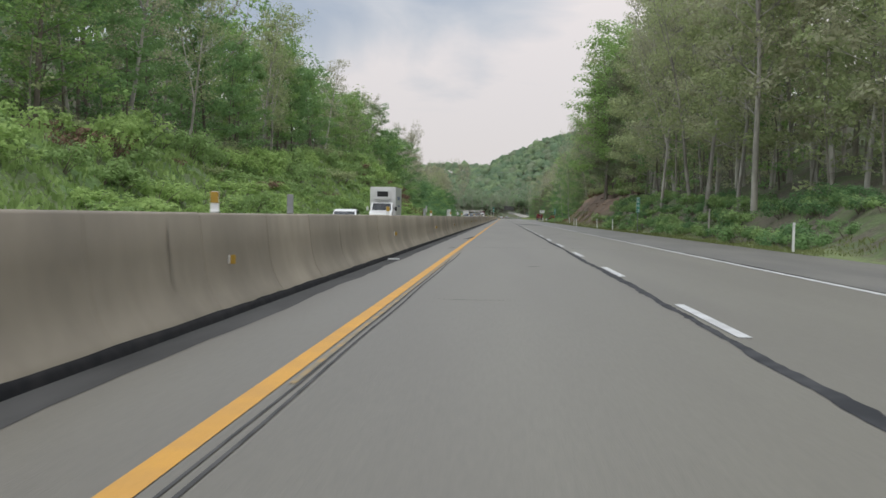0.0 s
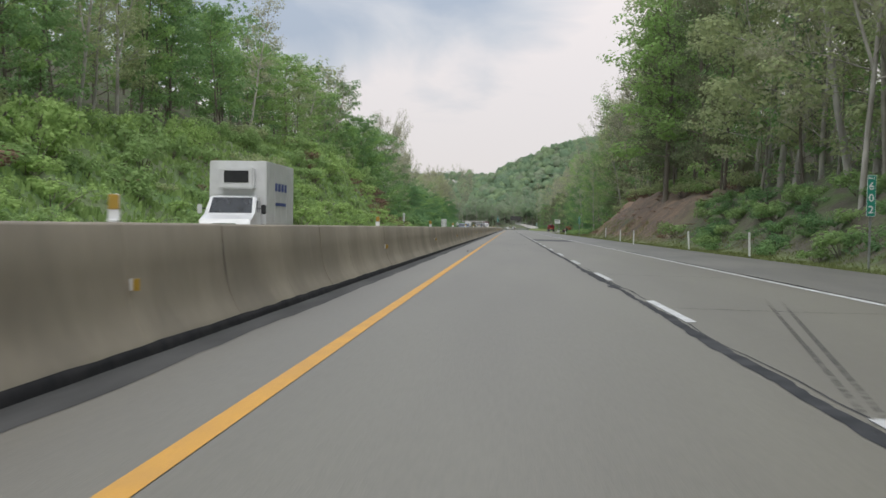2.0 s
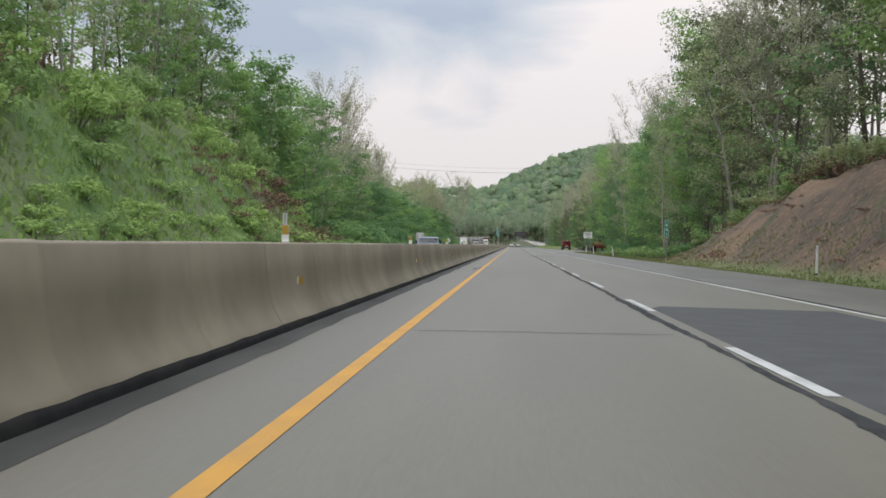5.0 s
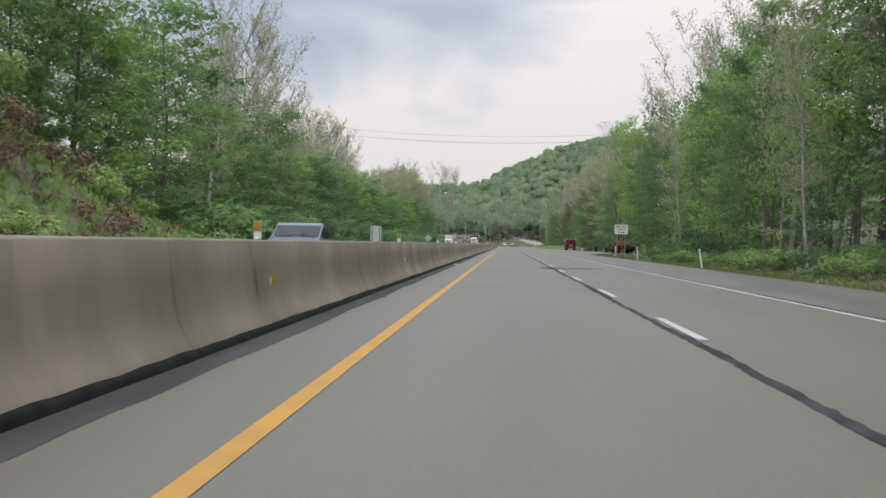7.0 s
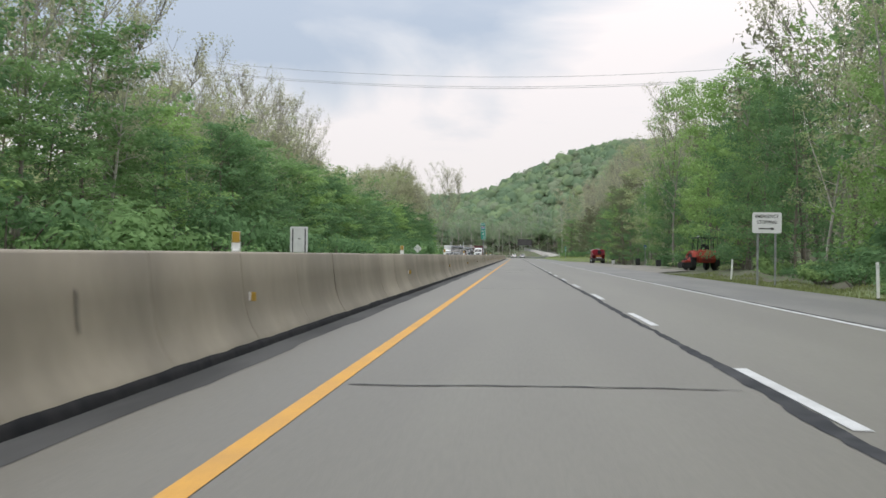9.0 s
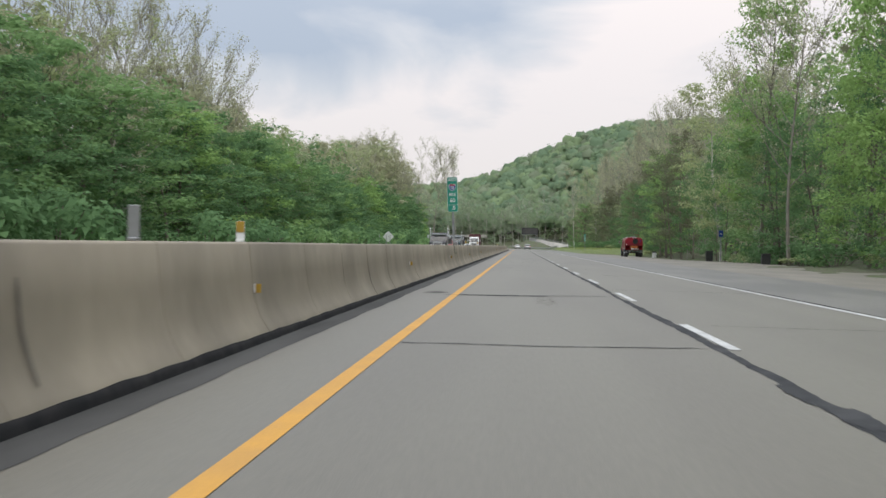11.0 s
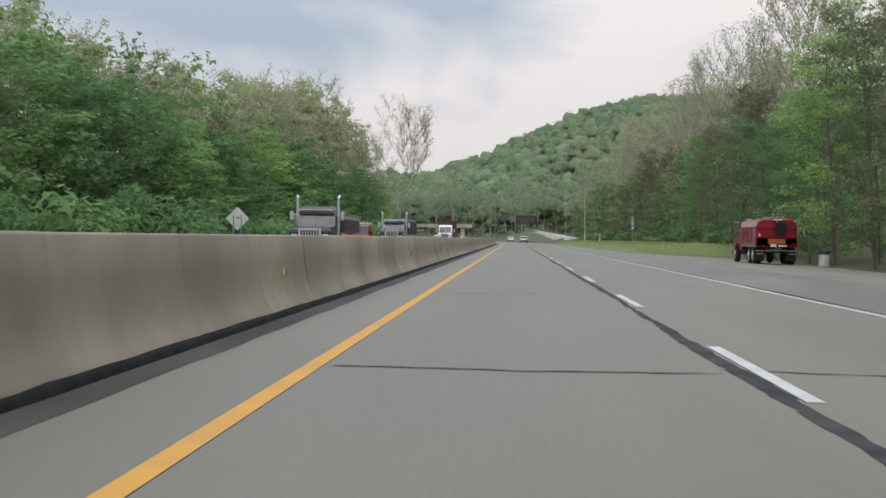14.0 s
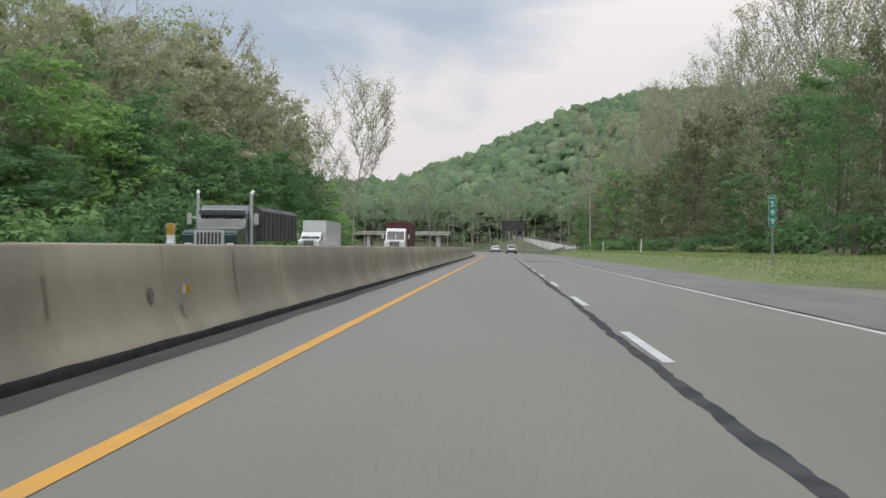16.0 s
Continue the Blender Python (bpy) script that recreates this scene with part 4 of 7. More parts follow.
def vase_arrays(seed, H=20.0, spread=3.6, stems=6, twigs=11, bud=0.17, buds=3600, clear=0.34):
    """A tree just breaking into bud: steep limbs fanning out into an egg-shaped head of fine twigs."""
    rs, rng = random.Random(seed), np.random.default_rng(seed)
    V, Q, ends = [], [], []
    r0 = 0.0075 * H
    trunk, _ = limb(rs, (0, 0, -0.8), (rs.uniform(-0.04, 0.04), rs.uniform(-0.04, 0.04), 1), H * 0.86 + 0.8, r0, 9, 0.02, 0.05)
    tube(V, Q, trunk, [r0 * max(0.08, 1 - 0.95 * i / 9) for i in range(10)], 6)

    def reach(z):
        k = (z / H - clear) / (1.0 - clear)
        return spread * math.sqrt(max(0.02, 1 - ((k - 0.42) / 0.66) ** 2))

    for i in range(stems * 3):
        f = clear + (0.86 - clear) * (i + rs.random()) / (stems * 3)
        j = min(8, int(f * 9))
        p0 = trunk[j].lerp(trunk[j + 1], f * 9 - j)
        a = i * 2.399 + rs.uniform(-0.5, 0.5)
        out = 0.45 + 0.45 * rs.random()
        length = min(H * 0.42, (H * 1.0 - p0.z) * 1.02) * rs.uniform(0.75, 1.0)
        pts, rr = limb(rs, p0, (math.cos(a) * out, math.sin(a) * out, 0.25 + 0.75 * f), length, r0 * 0.36 * (1.1 - 0.7 * f), 5, 0.10, 0.13)
        for p in pts[1:]:
            d = math.hypot(p.x, p.y)
            lim = reach(p.z)
            if d > lim:
                p.x, p.y = p.x * lim / d, p.y * lim / d
        tube(V, Q, pts, rr, 4)
        for t_ in range(twigs):
            q0 = pts[rs.choice((1, 2, 3, 3, 4, 4, 5))]
            b_ = a + rs.uniform(-1.5, 1.5)
            tp, tr = limb(rs, q0, (math.cos(b_) * 0.75, math.sin(b_) * 0.75, rs.uniform(0.5, 1.2)), rs.uniform(1.0, 2.6), 0.030, 2, 0.16, 0.2)
            tube(V, Q, tp, tr, 3)
            ends.append(tuple(tp[-1]))
            for _ in range(2):
                c_ = b_ + rs.uniform(-1.4, 1.4)
                up, ur = limb(rs, tp[1], (math.cos(c_) * 0.6, math.sin(c_) * 0.6, rs.uniform(0.6, 1.4)), rs.uniform(0.5, 1.4), 0.018, 1, 0.1, 0.2)
                tube(V, Q, up, ur, 3)
                ends.append(tuple(up[-1]))
    per = max(1, buds // len(ends))
    lv, lq = leaf_cloud(rng, ends, [0.55] * len(ends), per, bud, 1.0)
    return np.array(V), np.array(Q), lv, lq


def leafy(name, label, bark, leaves, seeds, spread, start, limbs, fork=False, round_=0.5, clump=1.5):
    """One kind at three grains of leaf: beside the right-hand lane, across the road, and far along it."""
    for level, per, leaf in (("near", 72, 0.26), ("mid", 54, 0.32), ("far", 24, 0.50)):
        kind_of(name + "_" + level, label, bark, leaves, [tree_arrays(s_, 20, spread, start, limbs, per, leaf, clump, subs=2, fork=fork and s_ % 2 == 0, round_=round_) for s_ in seeds])


leafy("full", "leafy green broadleaf tree with foliage down to the ground", M_BARK, (L_GREEN, L_FRESH, L_DARK, L_GREEN), (1, 2, 3, 4), 4.0, 0.07, 27, round_=0.45)
leafy("tall", "tall woodland tree with a bare lower trunk and green crown", M_BARK, (L_GREEN, L_FRESH, L_OLIVE, L_GREEN), (11, 12, 13, 14), 3.3, 0.20, 25, True, 0.55, 1.4)
leafy("dark", "dense dark green tree with a rounded crown", M_BARK, (L_DARK, L_DARK), (41, 42), 4.2, 0.08, 27, round_=0.5, clump=1.6)
leafy("dusky", "woodland tree with thin dull brownish-green leaves", M_BARK, (L_DUSK, L_DUSKGREEN), (61, 62), 3.7, 0.12, 25, True, 0.55, 1.45)
kind_of("pale", "slender pale-barked tree with thin young leaves", M_PALEBARK, (L_OLIVE, L_BUD, L_OLIVE),
        [tree_arrays(s_, 20, 3.0, 0.30, 20, 26, 0.22, 1.3, twigs=2, fork=True, lean=l) for s_, l in ((21, 0.05), (22, -0.06), (23, 0.1))])
kind_of("bare", "nearly bare tree with fine upright twigs in bud", M_TWIG, (L_BUD, L_BUD, L_BUD),
        [vase_arrays(31, spread=4.4, twigs=15, buds=6500), vase_arrays(32, spread=4.0, stems=5), vase_arrays(33, spread=4.8, clear=0.28)])
leafy("budding", "tall tree with a domed crown of beige-green buds", M_TWIG, (L_BUD, L_BUD, L_OLIVE), (71, 72, 73), 3.6, 0.30, 24, True, 0.6, 1.3)
leafy("olive", "broadleaf tree thinly clad in pale olive spring leaves", M_PALEBARK, (L_OLIVE, L_BUD, L_OLIVE), (51, 52, 53), 3.6, 0.14, 24, True, 0.6, 1.35)


BELT = []


def plant(kind, variant, x, y, height, turn, wide=1.0, group="trees along the road", joined=False):
    if joined:
        BELT.append((kind if kind in KINDS else kind + "_far", variant, x, y, height, math.radians(turn), wide))
        return None
    if kind not in KINDS:
        kind += "_far" if y > 640 else "_near" if x > 0 else "_mid"
    k = KINDS[kind]
    variant %= len(k["protos"])
    s_ = height / 20.0
    m = pose(x, y, land_at(x, y) - 0.1, 0, 0, turn) @ Matrix.Diagonal((s_ * wide, s_ * wide, s_, 1))
    if k["shown"][variant] is None:
        tv, tq, lv, lq = k["protos"][variant]
        ob = empty("tree", m, k["label"], "tree", group)
        quads("trunk", tv, tq, k["bark"], ob, smooth=True)
        quads("crown", lv, lq, k["leaves"][variant % len(k["leaves"])], ob)
        k["shown"][variant] = ob
        return ob
    return copy_thing(k["shown"][variant], m)


def tree_belt(name, spots, label):
    """Trees that merge into one belt, in one mesh."""
    VV, T4, T3, S4, S3, mats, n = [], [], [], [], [], [], 0
    for kind, variant, x, y, height, a, wide in spots:
        k = KINDS[kind]
        variant %= len(k["protos"])
        tv, tq, lv, lq = k["protos"][variant]
        R = np.array([[math.cos(a), -math.sin(a), 0], [math.sin(a), math.cos(a), 0], [0, 0, 1]])
        s_ = height / 20.0
        base = np.array([x, y, land_at(x, y) - 0.1])
        for v, q, mat in ((tv, tq, k["bark"]), (lv, lq, k["leaves"][variant % len(k["leaves"])])):
            if mat not in mats:
                mats.append(mat)
            VV.append((v * np.array([s_ * wide, s_ * wide, s_])) @ R.T + base)
            (T4 if q.shape[1] == 4 else T3).append(q + n)
            (S4 if q.shape[1] == 4 else S3).append(np.full(len(q), mats.index(mat)))
            n += len(v)
    ob = quads(name, np.concatenate(VV), [np.concatenate(T4), np.concatenate(T3)], mats, slots=np.concatenate(S4 + S3))
    return tagged(ob, label, "woods", kind="stuff")


LEFT_TOP = ((60, 27), (174, 29), (200, 28), (260, 29), (297, 30), (326, 26.5), (338, 23.5), (352, 21), (371, 18.5), (400, 17), (450, 15.5), (478, 16), (515, 17), (565, 17.5), (628, 18), (660, 18), (704, 17), (754, 13), (820, 11), (900, 10))
RIGHT_TOP = ((50, 26), (176, 28), (230, 28), (280, 27), (312, 24), (330, 20), (352, 18.5), (370, 18.5), (384, 18), (445, 20), (491, 19.5), (531, 17), (590, 17), (630, 16), (674, 17), (720, 15), (800, 14), (900, 12))
rs = random.Random(21)
y = 66.0
while y < 845:
    x = -31.0 + rs.uniform(-1.6, 1.4)
    if y > 330:
        x = -29.0 - 0.012 * (y - 330) + rs.uniform(-1.4, 1.4)
    top = float(np.interp(y, *zip(*LEFT_TOP)))
    h = max(6.0, (top - land_at(x, y)) * rs.uniform(0.76, 1.0))
    r = rs.random()
    if y < 325:
        kind = "tall" if r < 0.58 else "pale" if r < 0.86 else "full" if r < 0.96 else "bare"
    elif y < 430:
        kind = "full" if r < 0.62 else "dark" if r < 0.78 else "tall" if r < 0.9 else "pale"
    else:
        kind = "full" if r < 0.36 else "dark" if r < 0.80 else "pale" if r < 0.88 else "tall"
        h *= rs.uniform(0.86, 1.04) if y < 545 else rs.uniform(0.80, 0.95) if y < 600 else rs.uniform(0.66, 0.84)
    if rs.random() < 0.9 or y > 330:
        broad = (19.0 / max(h, 10.0) if y > 430 else 1.15) if kind in ("full", "dark") else 1.0
        plant(kind, rs.randint(0, 9), x, y, h, rs.uniform(0, 360), rs.uniform(0.95, 1.2) * broad, joined=y > 690)
    y += rs.uniform(4.6, 6.8)
y = 436.0
while y < 790:
    plant("dark" if rs.random() < 0.55 else "full", rs.randint(0, 9), -33.0 + rs.uniform(-1.0, 1.0), y, rs.uniform(11.5, 14.5), rs.uniform(0, 360), rs.uniform(1.35, 1.6), joined=True)
    top = float(np.interp(y, (436, 540, 606, 644, 700, 745, 790), (18.6, 18.6, 18.4, 21.0, 26.5, 27.0, 22.0)))
    plant("budding", rs.randint(0, 9), -38.0 + rs.uniform(-1.5, 1.5), y + 3, (top - land_at(-38, y)) * rs.uniform(0.88, 1.04), rs.uniform(0, 360), rs.uniform(0.95, 1.15), joined=True)
    y += rs.uniform(6.0, 8.5)
y = 58.0
while y < 860:
    edge = float(np.interp(y, (0, 200, 230, 300, 330, 410, 435, 560, 590, 720, 760, 900), (17.6, 17.6, 18.8, 19.2, 18.8, 18.6, 21.2, 20.8, 21.6, 21.6, 18.6, 18.6)))
    x = edge + rs.uniform(-1.0, 1.4)
    top = float(np.interp(y, *zip(*RIGHT_TOP)))
    h = max(6.0, (top - land_at(x, y)) * rs.uniform(0.76, 1.0))
    r = rs.random()
    if y < 300:
        kind = ("olive" if r < 0.62 else "tall" if r < 0.70 else "pale" if r < 0.94 else "bare") if y < 165 else "tall" if r < 0.22 else "dusky" if r < 0.56 else "olive" if r < 0.68 else "pale" if r < 0.88 else "bare"
    elif y < 410:
        kind = "full" if r < 0.45 else "tall" if r < 0.70 else "pale" if r < 0.92 else "dark"
    elif y > 640:
        kind = "pale" if r < 0.12 else "dusky" if r < 0.68 else "tall" if r < 0.78 else "dark" if r < 0.95 else "full"
    elif 535 < y < 640:
        kind = "dark" if r < 0.58 else "dusky" if r < 0.80 else "full" if r < 0.92 else "pale"
    else:
        kind = "full" if r < 0.30 else "dark" if r < 0.62 else "tall" if r < 0.78 else "olive" if r < 0.9 else "pale"
        h *= 0.95
    plant(kind, rs.randint(0, 9), x, y, h, rs.uniform(0, 360), rs.uniform(0.9, 1.2), joined=y > 690)
    y += rs.uniform(4.8, 7.2)
tree_belt("tree_belt", BELT, "belt of green and budding trees merging along the motorway")
# trees that stand out on their own
plant("bare", 0, -28.4, 798, 33.0, 220, 0.9)
plant("bare", 1, -31.0, 770, 24.0, 140, 0.8)
plant("bare", 1, -33.5, 742, 25.0, 300, 0.9)
plant("bare", 0, -30.5, 405, 25.5, 10, 1.0)
for i, (x, y, h) in enumerate(((-36, 452, 23.0), (-37, 466, 24.0), (-36, 480, 23.5), (-38, 493, 24.0), (-37, 507, 24.5), (-38, 521, 24.5), (-38, 536, 24.5))):
    plant("bare", i, x, y, h, 53 * i, 0.8)
plant("dark", 0, -28.0, 410, 17.0, 80, 1.25)
plant("dark", 1, -28.5, 430, 15.5, 180, 1.1)
plant("pale", 1, -28.5, 396, 18.0, 200, 0.8)
plant("bare", 1, 19.5, 474, 23.0, 0, 0.85)
plant("bare", 1, 24.5, 390, 26.0, 70, 0.9)
plant("bare", 0, 26.0, 378, 25.0, 170, 0.9)
plant("bare", 0, 27.0, 545, 24.0, 170, 0.9)
plant("bare", 1, 27.5, 580, 25.0, 20, 0.9)
plant("tall", 1, 21.0, 494, 23.0, 20, 0.8)
plant("bare", 0, 22.5, 402, 27.0, 220, 0.9)
plant("pale", 0, 17.4, 327, 16.0, 30, 0.8)
plant("pale", 2, 15.2, 309, 18.5, 130, 0.7)
plant("pale", 1, 16.4, 366, 17.0, 40, 0.7)
plant("dark", 1, 18.4, 318, 18.5, 60, 0.75)
plant("pale", 1, 16.6, 790, 26.5, 90, 0.6)
plant("pale", 0, 20.4, 792, 27.0, 250, 0.6)
plant("tall", 1, 15.4, 203, 25.0, 120, 1.15)
plant("pale", 0, 17.4, 212, 24.0, 40, 1.1)
plant("olive", 3, 18.0, 226, 22.0, 200, 1.0)
plant("tall", 3, 17.6, 333, 21.0, 0, 0.85)
plant("pale", 2, 14.2, 96, 24.0, 40, 1.0)
plant("pale", 0, 15.2, 88, 22.0, 300, 0.9)
plant("pale", 1, 14.6, 79, 24.0, 100, 0.9)
plant("pale", 2, 15.6, 112, 24.0, 200, 0.9)
plant("pale", 0, 14.8, 127, 23.0, 10, 0.9)
plant("dark", 0, 21.5, 585, 15.0, 10, 1.0)
for i, (x, y, top) in enumerate(((30, 665, 28), (28.5, 690, 27), (31, 714, 27), (28, 642, 25), (31, 742, 29), (33, 728, 28), (27, 760, 27), (25, 742, 25), (29, 776, 28), (27, 520, 23), (27, 629, 26), (28, 613, 26), (26, 598, 25.5), (-38, 672, 26), (-36, 722, 29), (-39, 744, 29), (-40, 760, 25), (-29.2, 371, 25.5), (-30.5, 386, 25.5))):
    plant("bare", i, x, y, top - land_at(x, y), 67 * i, 0.8)


for i, (x, y, top) in enumerate(((-35, 636, 22), (-36, 652, 24), (-37, 666, 26), (-36, 680, 27), (-38, 693, 28), (-37, 707, 28), (-38, 720, 28.5), (-38, 734, 28.5))):
    plant("pale", i, x, y, top - land_at(x, y), 97 * i, 1.0)


def woods(name, spots, seed, mats, leaf, per, label, limbs=11):
    """Many trees behind the first row in one mesh: bark and four kinds of leaves."""
    rs = random.Random(seed)
    styles = [tree_arrays(seed + i, 20, 4.0, c, limbs, per, leaf, 1.9, subs=1, sides=4) for i, c in enumerate((0.06, 0.12, 0.08))]
    styles.append(vase_arrays(seed + 9, spread=4.6, stems=3, twigs=6, bud=0.21, buds=1500, clear=0.22))
    VV, QQ, SS, n = [], [], [], 0
    for x, y, h, style, slot in spots:
        tv, tq, lv, lq = styles[style]
        k, a = h / 20.0, rs.uniform(0, 6.28)
        R = np.array([[math.cos(a), -math.sin(a), 0], [math.sin(a), math.cos(a), 0], [0, 0, 1]])
        base = np.array([x, y, land_at(x, y) - 0.2])
        for v, q, s_ in ((tv, tq, 5 if 4 <= slot < 7 else 0), (lv, lq, slot)):
            VV.append((v * k * np.array([1.1, 1.1, 1])) @ R.T + base)
            QQ.append(q + n)
            SS.append(np.full(len(q), s_))
            n += len(v)
    stems, leaves = [q for q in QQ if q.shape[1] == 4], [q for q in QQ if q.shape[1] == 3]
    slots = [s_ for q, s_ in zip(QQ, SS) if q.shape[1] == 4] + [s_ for q, s_ in zip(QQ, SS) if q.shape[1] == 3]
    ob = quads(name, np.concatenate(VV), [np.concatenate(stems), np.concatenate(leaves)], mats, slots=np.concatenate(slots))
    return tagged(ob, label, "woods", kind="stuff")


WOOD_MATS = (M_BARK, L_GREEN, L_FRESH, L_DARK, L_BUD, M_TWIG, L_OLIVE, L_DUSK)
spots_l, spots_r = [], []
rs = random.Random(33)
for row, (dx, gap) in enumerate(((5.0, 6.6), (10.5, 8.5), (18.0, 15.0))):
    y = 70.0
    while y < 880:
        front = -31.0 if y < 330 else -29.0 - 0.012 * (y - 330)
        x = front - dx + rs.uniform(-2, 2)
        top = float(np.interp(y, *zip(*LEFT_TOP))) + 1.0 + row * 1.4
        budding = rs.random() < (0.22 if y < 345 else (0.40 if y < 540 else 0.15, 0.5, 0.5)[row])
        if budding and y > 350:
            top = float(np.interp(y, (350, 400, 420, 471, 504, 537, 606, 644, 700, 745, 775, 820, 880), (25, 25, 22.0, 21.5, 21.8, 21.8, 21.0, 22.5, 28.0, 28.5, 25, 18, 15))) - 1.5 * (row == 0)
        h = max(8.0, (top - land_at(x, y)) * rs.uniform(0.86, 1.06))
        dense = budding and y > 340 and rs.random() < 0.12
        spots_l.append((x, y, h * (0.92 if dense else 1.0), 3 if budding and not dense else rs.randint(0, 2), rs.choice((4, 4, 6)) if budding else rs.choice((1, 3, 3, 1) if y > 430 else (1, 1, 2, 3, 6))))
        y += gap * rs.uniform(0.75, 1.25) * (0.8 if y > 430 and row else 1.0)
    y = 62.0
    while y < 930:
        front = float(np.interp(y, (0, 410, 435, 560, 590, 720, 760, 900), (17.0, 17.2, 20.8, 20.8, 21.6, 21.6, 18.6, 18.6)))
        x = front + dx + rs.uniform(-2, 2)
        top = float(np.interp(y, *zip(*RIGHT_TOP))) + 1.0 + row * (1.0 if y < 430 else 2.2)
        budding = rs.random() < (0.35 if y < 330 else 0.5 if row else 0.15)
        if budding and y > 360:
            top = float(np.interp(y, (360, 395, 430, 540, 582, 640, 666, 703, 768, 800, 850), (24, 25, 24, 23, 24, 26, 29, 28, 29, 24, 18))) - 3 * (row == 0)
        h = max(8.0, (top - land_at(x, y)) * rs.uniform(0.86, 1.06))
        dense = budding and y > 430 and rs.random() < 0.35
        spots_r.append((x, y, h * (0.86 if dense else 1.0), 3 if budding and not dense else rs.randint(0, 2), 4 if budding else rs.choice((6, 7, 4, 1) if y < 172 else (7, 7, 1, 3) if y < 300 or y > 590 else (1, 1, 2, 3, 7))))
        y += gap * rs.uniform(0.75, 1.25)
# young growth between the first stems
for spots_x, front_x, y0 in ((spots_l, -32.5, 70.0), (spots_r, 18.6, 60.0)):
    y = y0
    while y < 330:
        x = front_x + rs.uniform(-1.8, 1.8)
        if not (spots_x is spots_r and 175 < y < 290 and rs.random() < 0.5):
            spots_x.append((x, y, rs.uniform(6, 12), rs.randint(0, 2), rs.choice((1, 2, 6, 6, 4) if spots_x is spots_r else (1, 1, 2, 3, 6))))
        y += rs.uniform(2.6, 4.6)
woods("woodland", spots_l, 51, WOOD_MATS, 0.58, 14, "mixed spring woodland behind the road's first trees")
woods("woodland", spots_r, 61, WOOD_MATS, 0.50, 17, "mixed spring woodland behind the road's first trees")

# trees across the valley's end, standing free with visible stems
spots = []
for k in range(120):
    x = rs.uniform(-75, 60)
    y = rs.uniform(935, 1010)
    if -50 < x - bend(min(y, 1000)) < 9 and y < 955:
        y += 40
    h = rs.uniform(14, 22)
    spots.append((x, y, h, 3 if rs.random() < 0.45 else 1, rs.choice((6, 4, 1, 2))))
woods("far_woodland", spots, 71, (M_PALEBARK, L_HAZEBLUE, L_MISTY, L_HAZEHILL, L_MISTY, M_PALEBARK, L_HAZELIGHT), 0.6, 17, "pale slender trees at the end of the valley", 10)


def canopy(name, n, xr, yr, size, seed, mats, label, keep, fuzz=18, leaf=1.0, base=(6.0, 9.5)):
    """The crowns of a far wood seen as one mass: each a lumpy dome of foliage facets with loose sprays about it."""
    rng = np.random.default_rng(seed)
    x, y = rng.uniform(*xr, n), rng.uniform(*yr, n)
    ok = keep(x, y)
    x, y = x[ok], y[ok]
    n = len(x)
    r = rng.uniform(0.55, 1.25, n) * size
    z = land(x, y) + rng.uniform(*base, n)
    bm = B()
    bmesh.ops.create_icosphere(bm, subdivisions=2, radius=1.0)
    bmesh.ops.delete(bm, geom=[v_ for v_ in bm.verts if v_.co.z < -0.35], context="VERTS")
    bm.verts.index_update()
    unit = np.array([v_.co[:] for v_ in bm.verts])
    tri = np.array([[v_.index for v_ in f.verts] for f in bm.faces])
    bm.free()
    lump = rng.uniform(0.50, 1.02, (n, len(unit), 1))
    tall = np.stack([np.ones(n), np.ones(n), rng.uniform(0.85, 1.25, n)], 1)
    v = unit[None] * lump * (r[:, None, None] * tall[:, None, :]) + np.stack([x, y, z], 1)[:, None, :]
    q = tri[None] + (np.arange(n) * len(unit))[:, None, None]
    # five sprays of leaves swell out of each crown
    d = rng.normal(size=(n, 5, 3)) + np.array([0, -0.2, 0.5])
    d *= 0.62 / np.linalg.norm(d, axis=2, keepdims=True)
    heads = (np.stack([x, y, z], 1)[:, None, :] + d * (r[:, None] * tall)[:, None, :]).reshape(-1, 3)
    lv, lq = leaf_cloud(rng, heads, np.repeat(r * 0.55, 5), fuzz // 5, leaf, 0.9, 0.75, 0.34)
    kind = rng.choice(len(mats), n, p=[0.34, 0.26, 0.22, 0.18])
    slots = np.concatenate([np.repeat(kind, len(tri)), np.repeat(kind, fuzz // 5 * 5)])
    v = v.reshape(-1, 3)
    return tagged(quads(name, np.concatenate([v, lv]), np.concatenate([q.reshape(-1, 3), lq + len(v)]), mats, slots=slots), label, "woods", kind="stuff")


# hill, valley and ridge crowns take the haze-tinted leaf colours, chosen at random
HILL_MATS = (L_HAZEBLUE, L_HAZEHILL, L_HAZELIGHT, L_MISTY)
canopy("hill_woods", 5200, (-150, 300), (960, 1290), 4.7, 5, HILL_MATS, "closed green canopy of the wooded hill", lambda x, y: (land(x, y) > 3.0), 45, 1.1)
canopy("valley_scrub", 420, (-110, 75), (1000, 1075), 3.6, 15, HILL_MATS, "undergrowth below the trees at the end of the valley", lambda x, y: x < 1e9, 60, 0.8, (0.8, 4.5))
canopy("deep_woods", 700, (-115, 110), (55, 935), 5.2, 7, (L_GREEN, L_DARK, L_OLIVE, L_GREEN), "crowns of the wood further back from the road", lambda x, y: (x < -56) | (x > 46), 40, 1.2)
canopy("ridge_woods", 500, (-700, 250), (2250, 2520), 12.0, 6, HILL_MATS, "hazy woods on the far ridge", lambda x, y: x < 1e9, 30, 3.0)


# bushes
BUSH = []


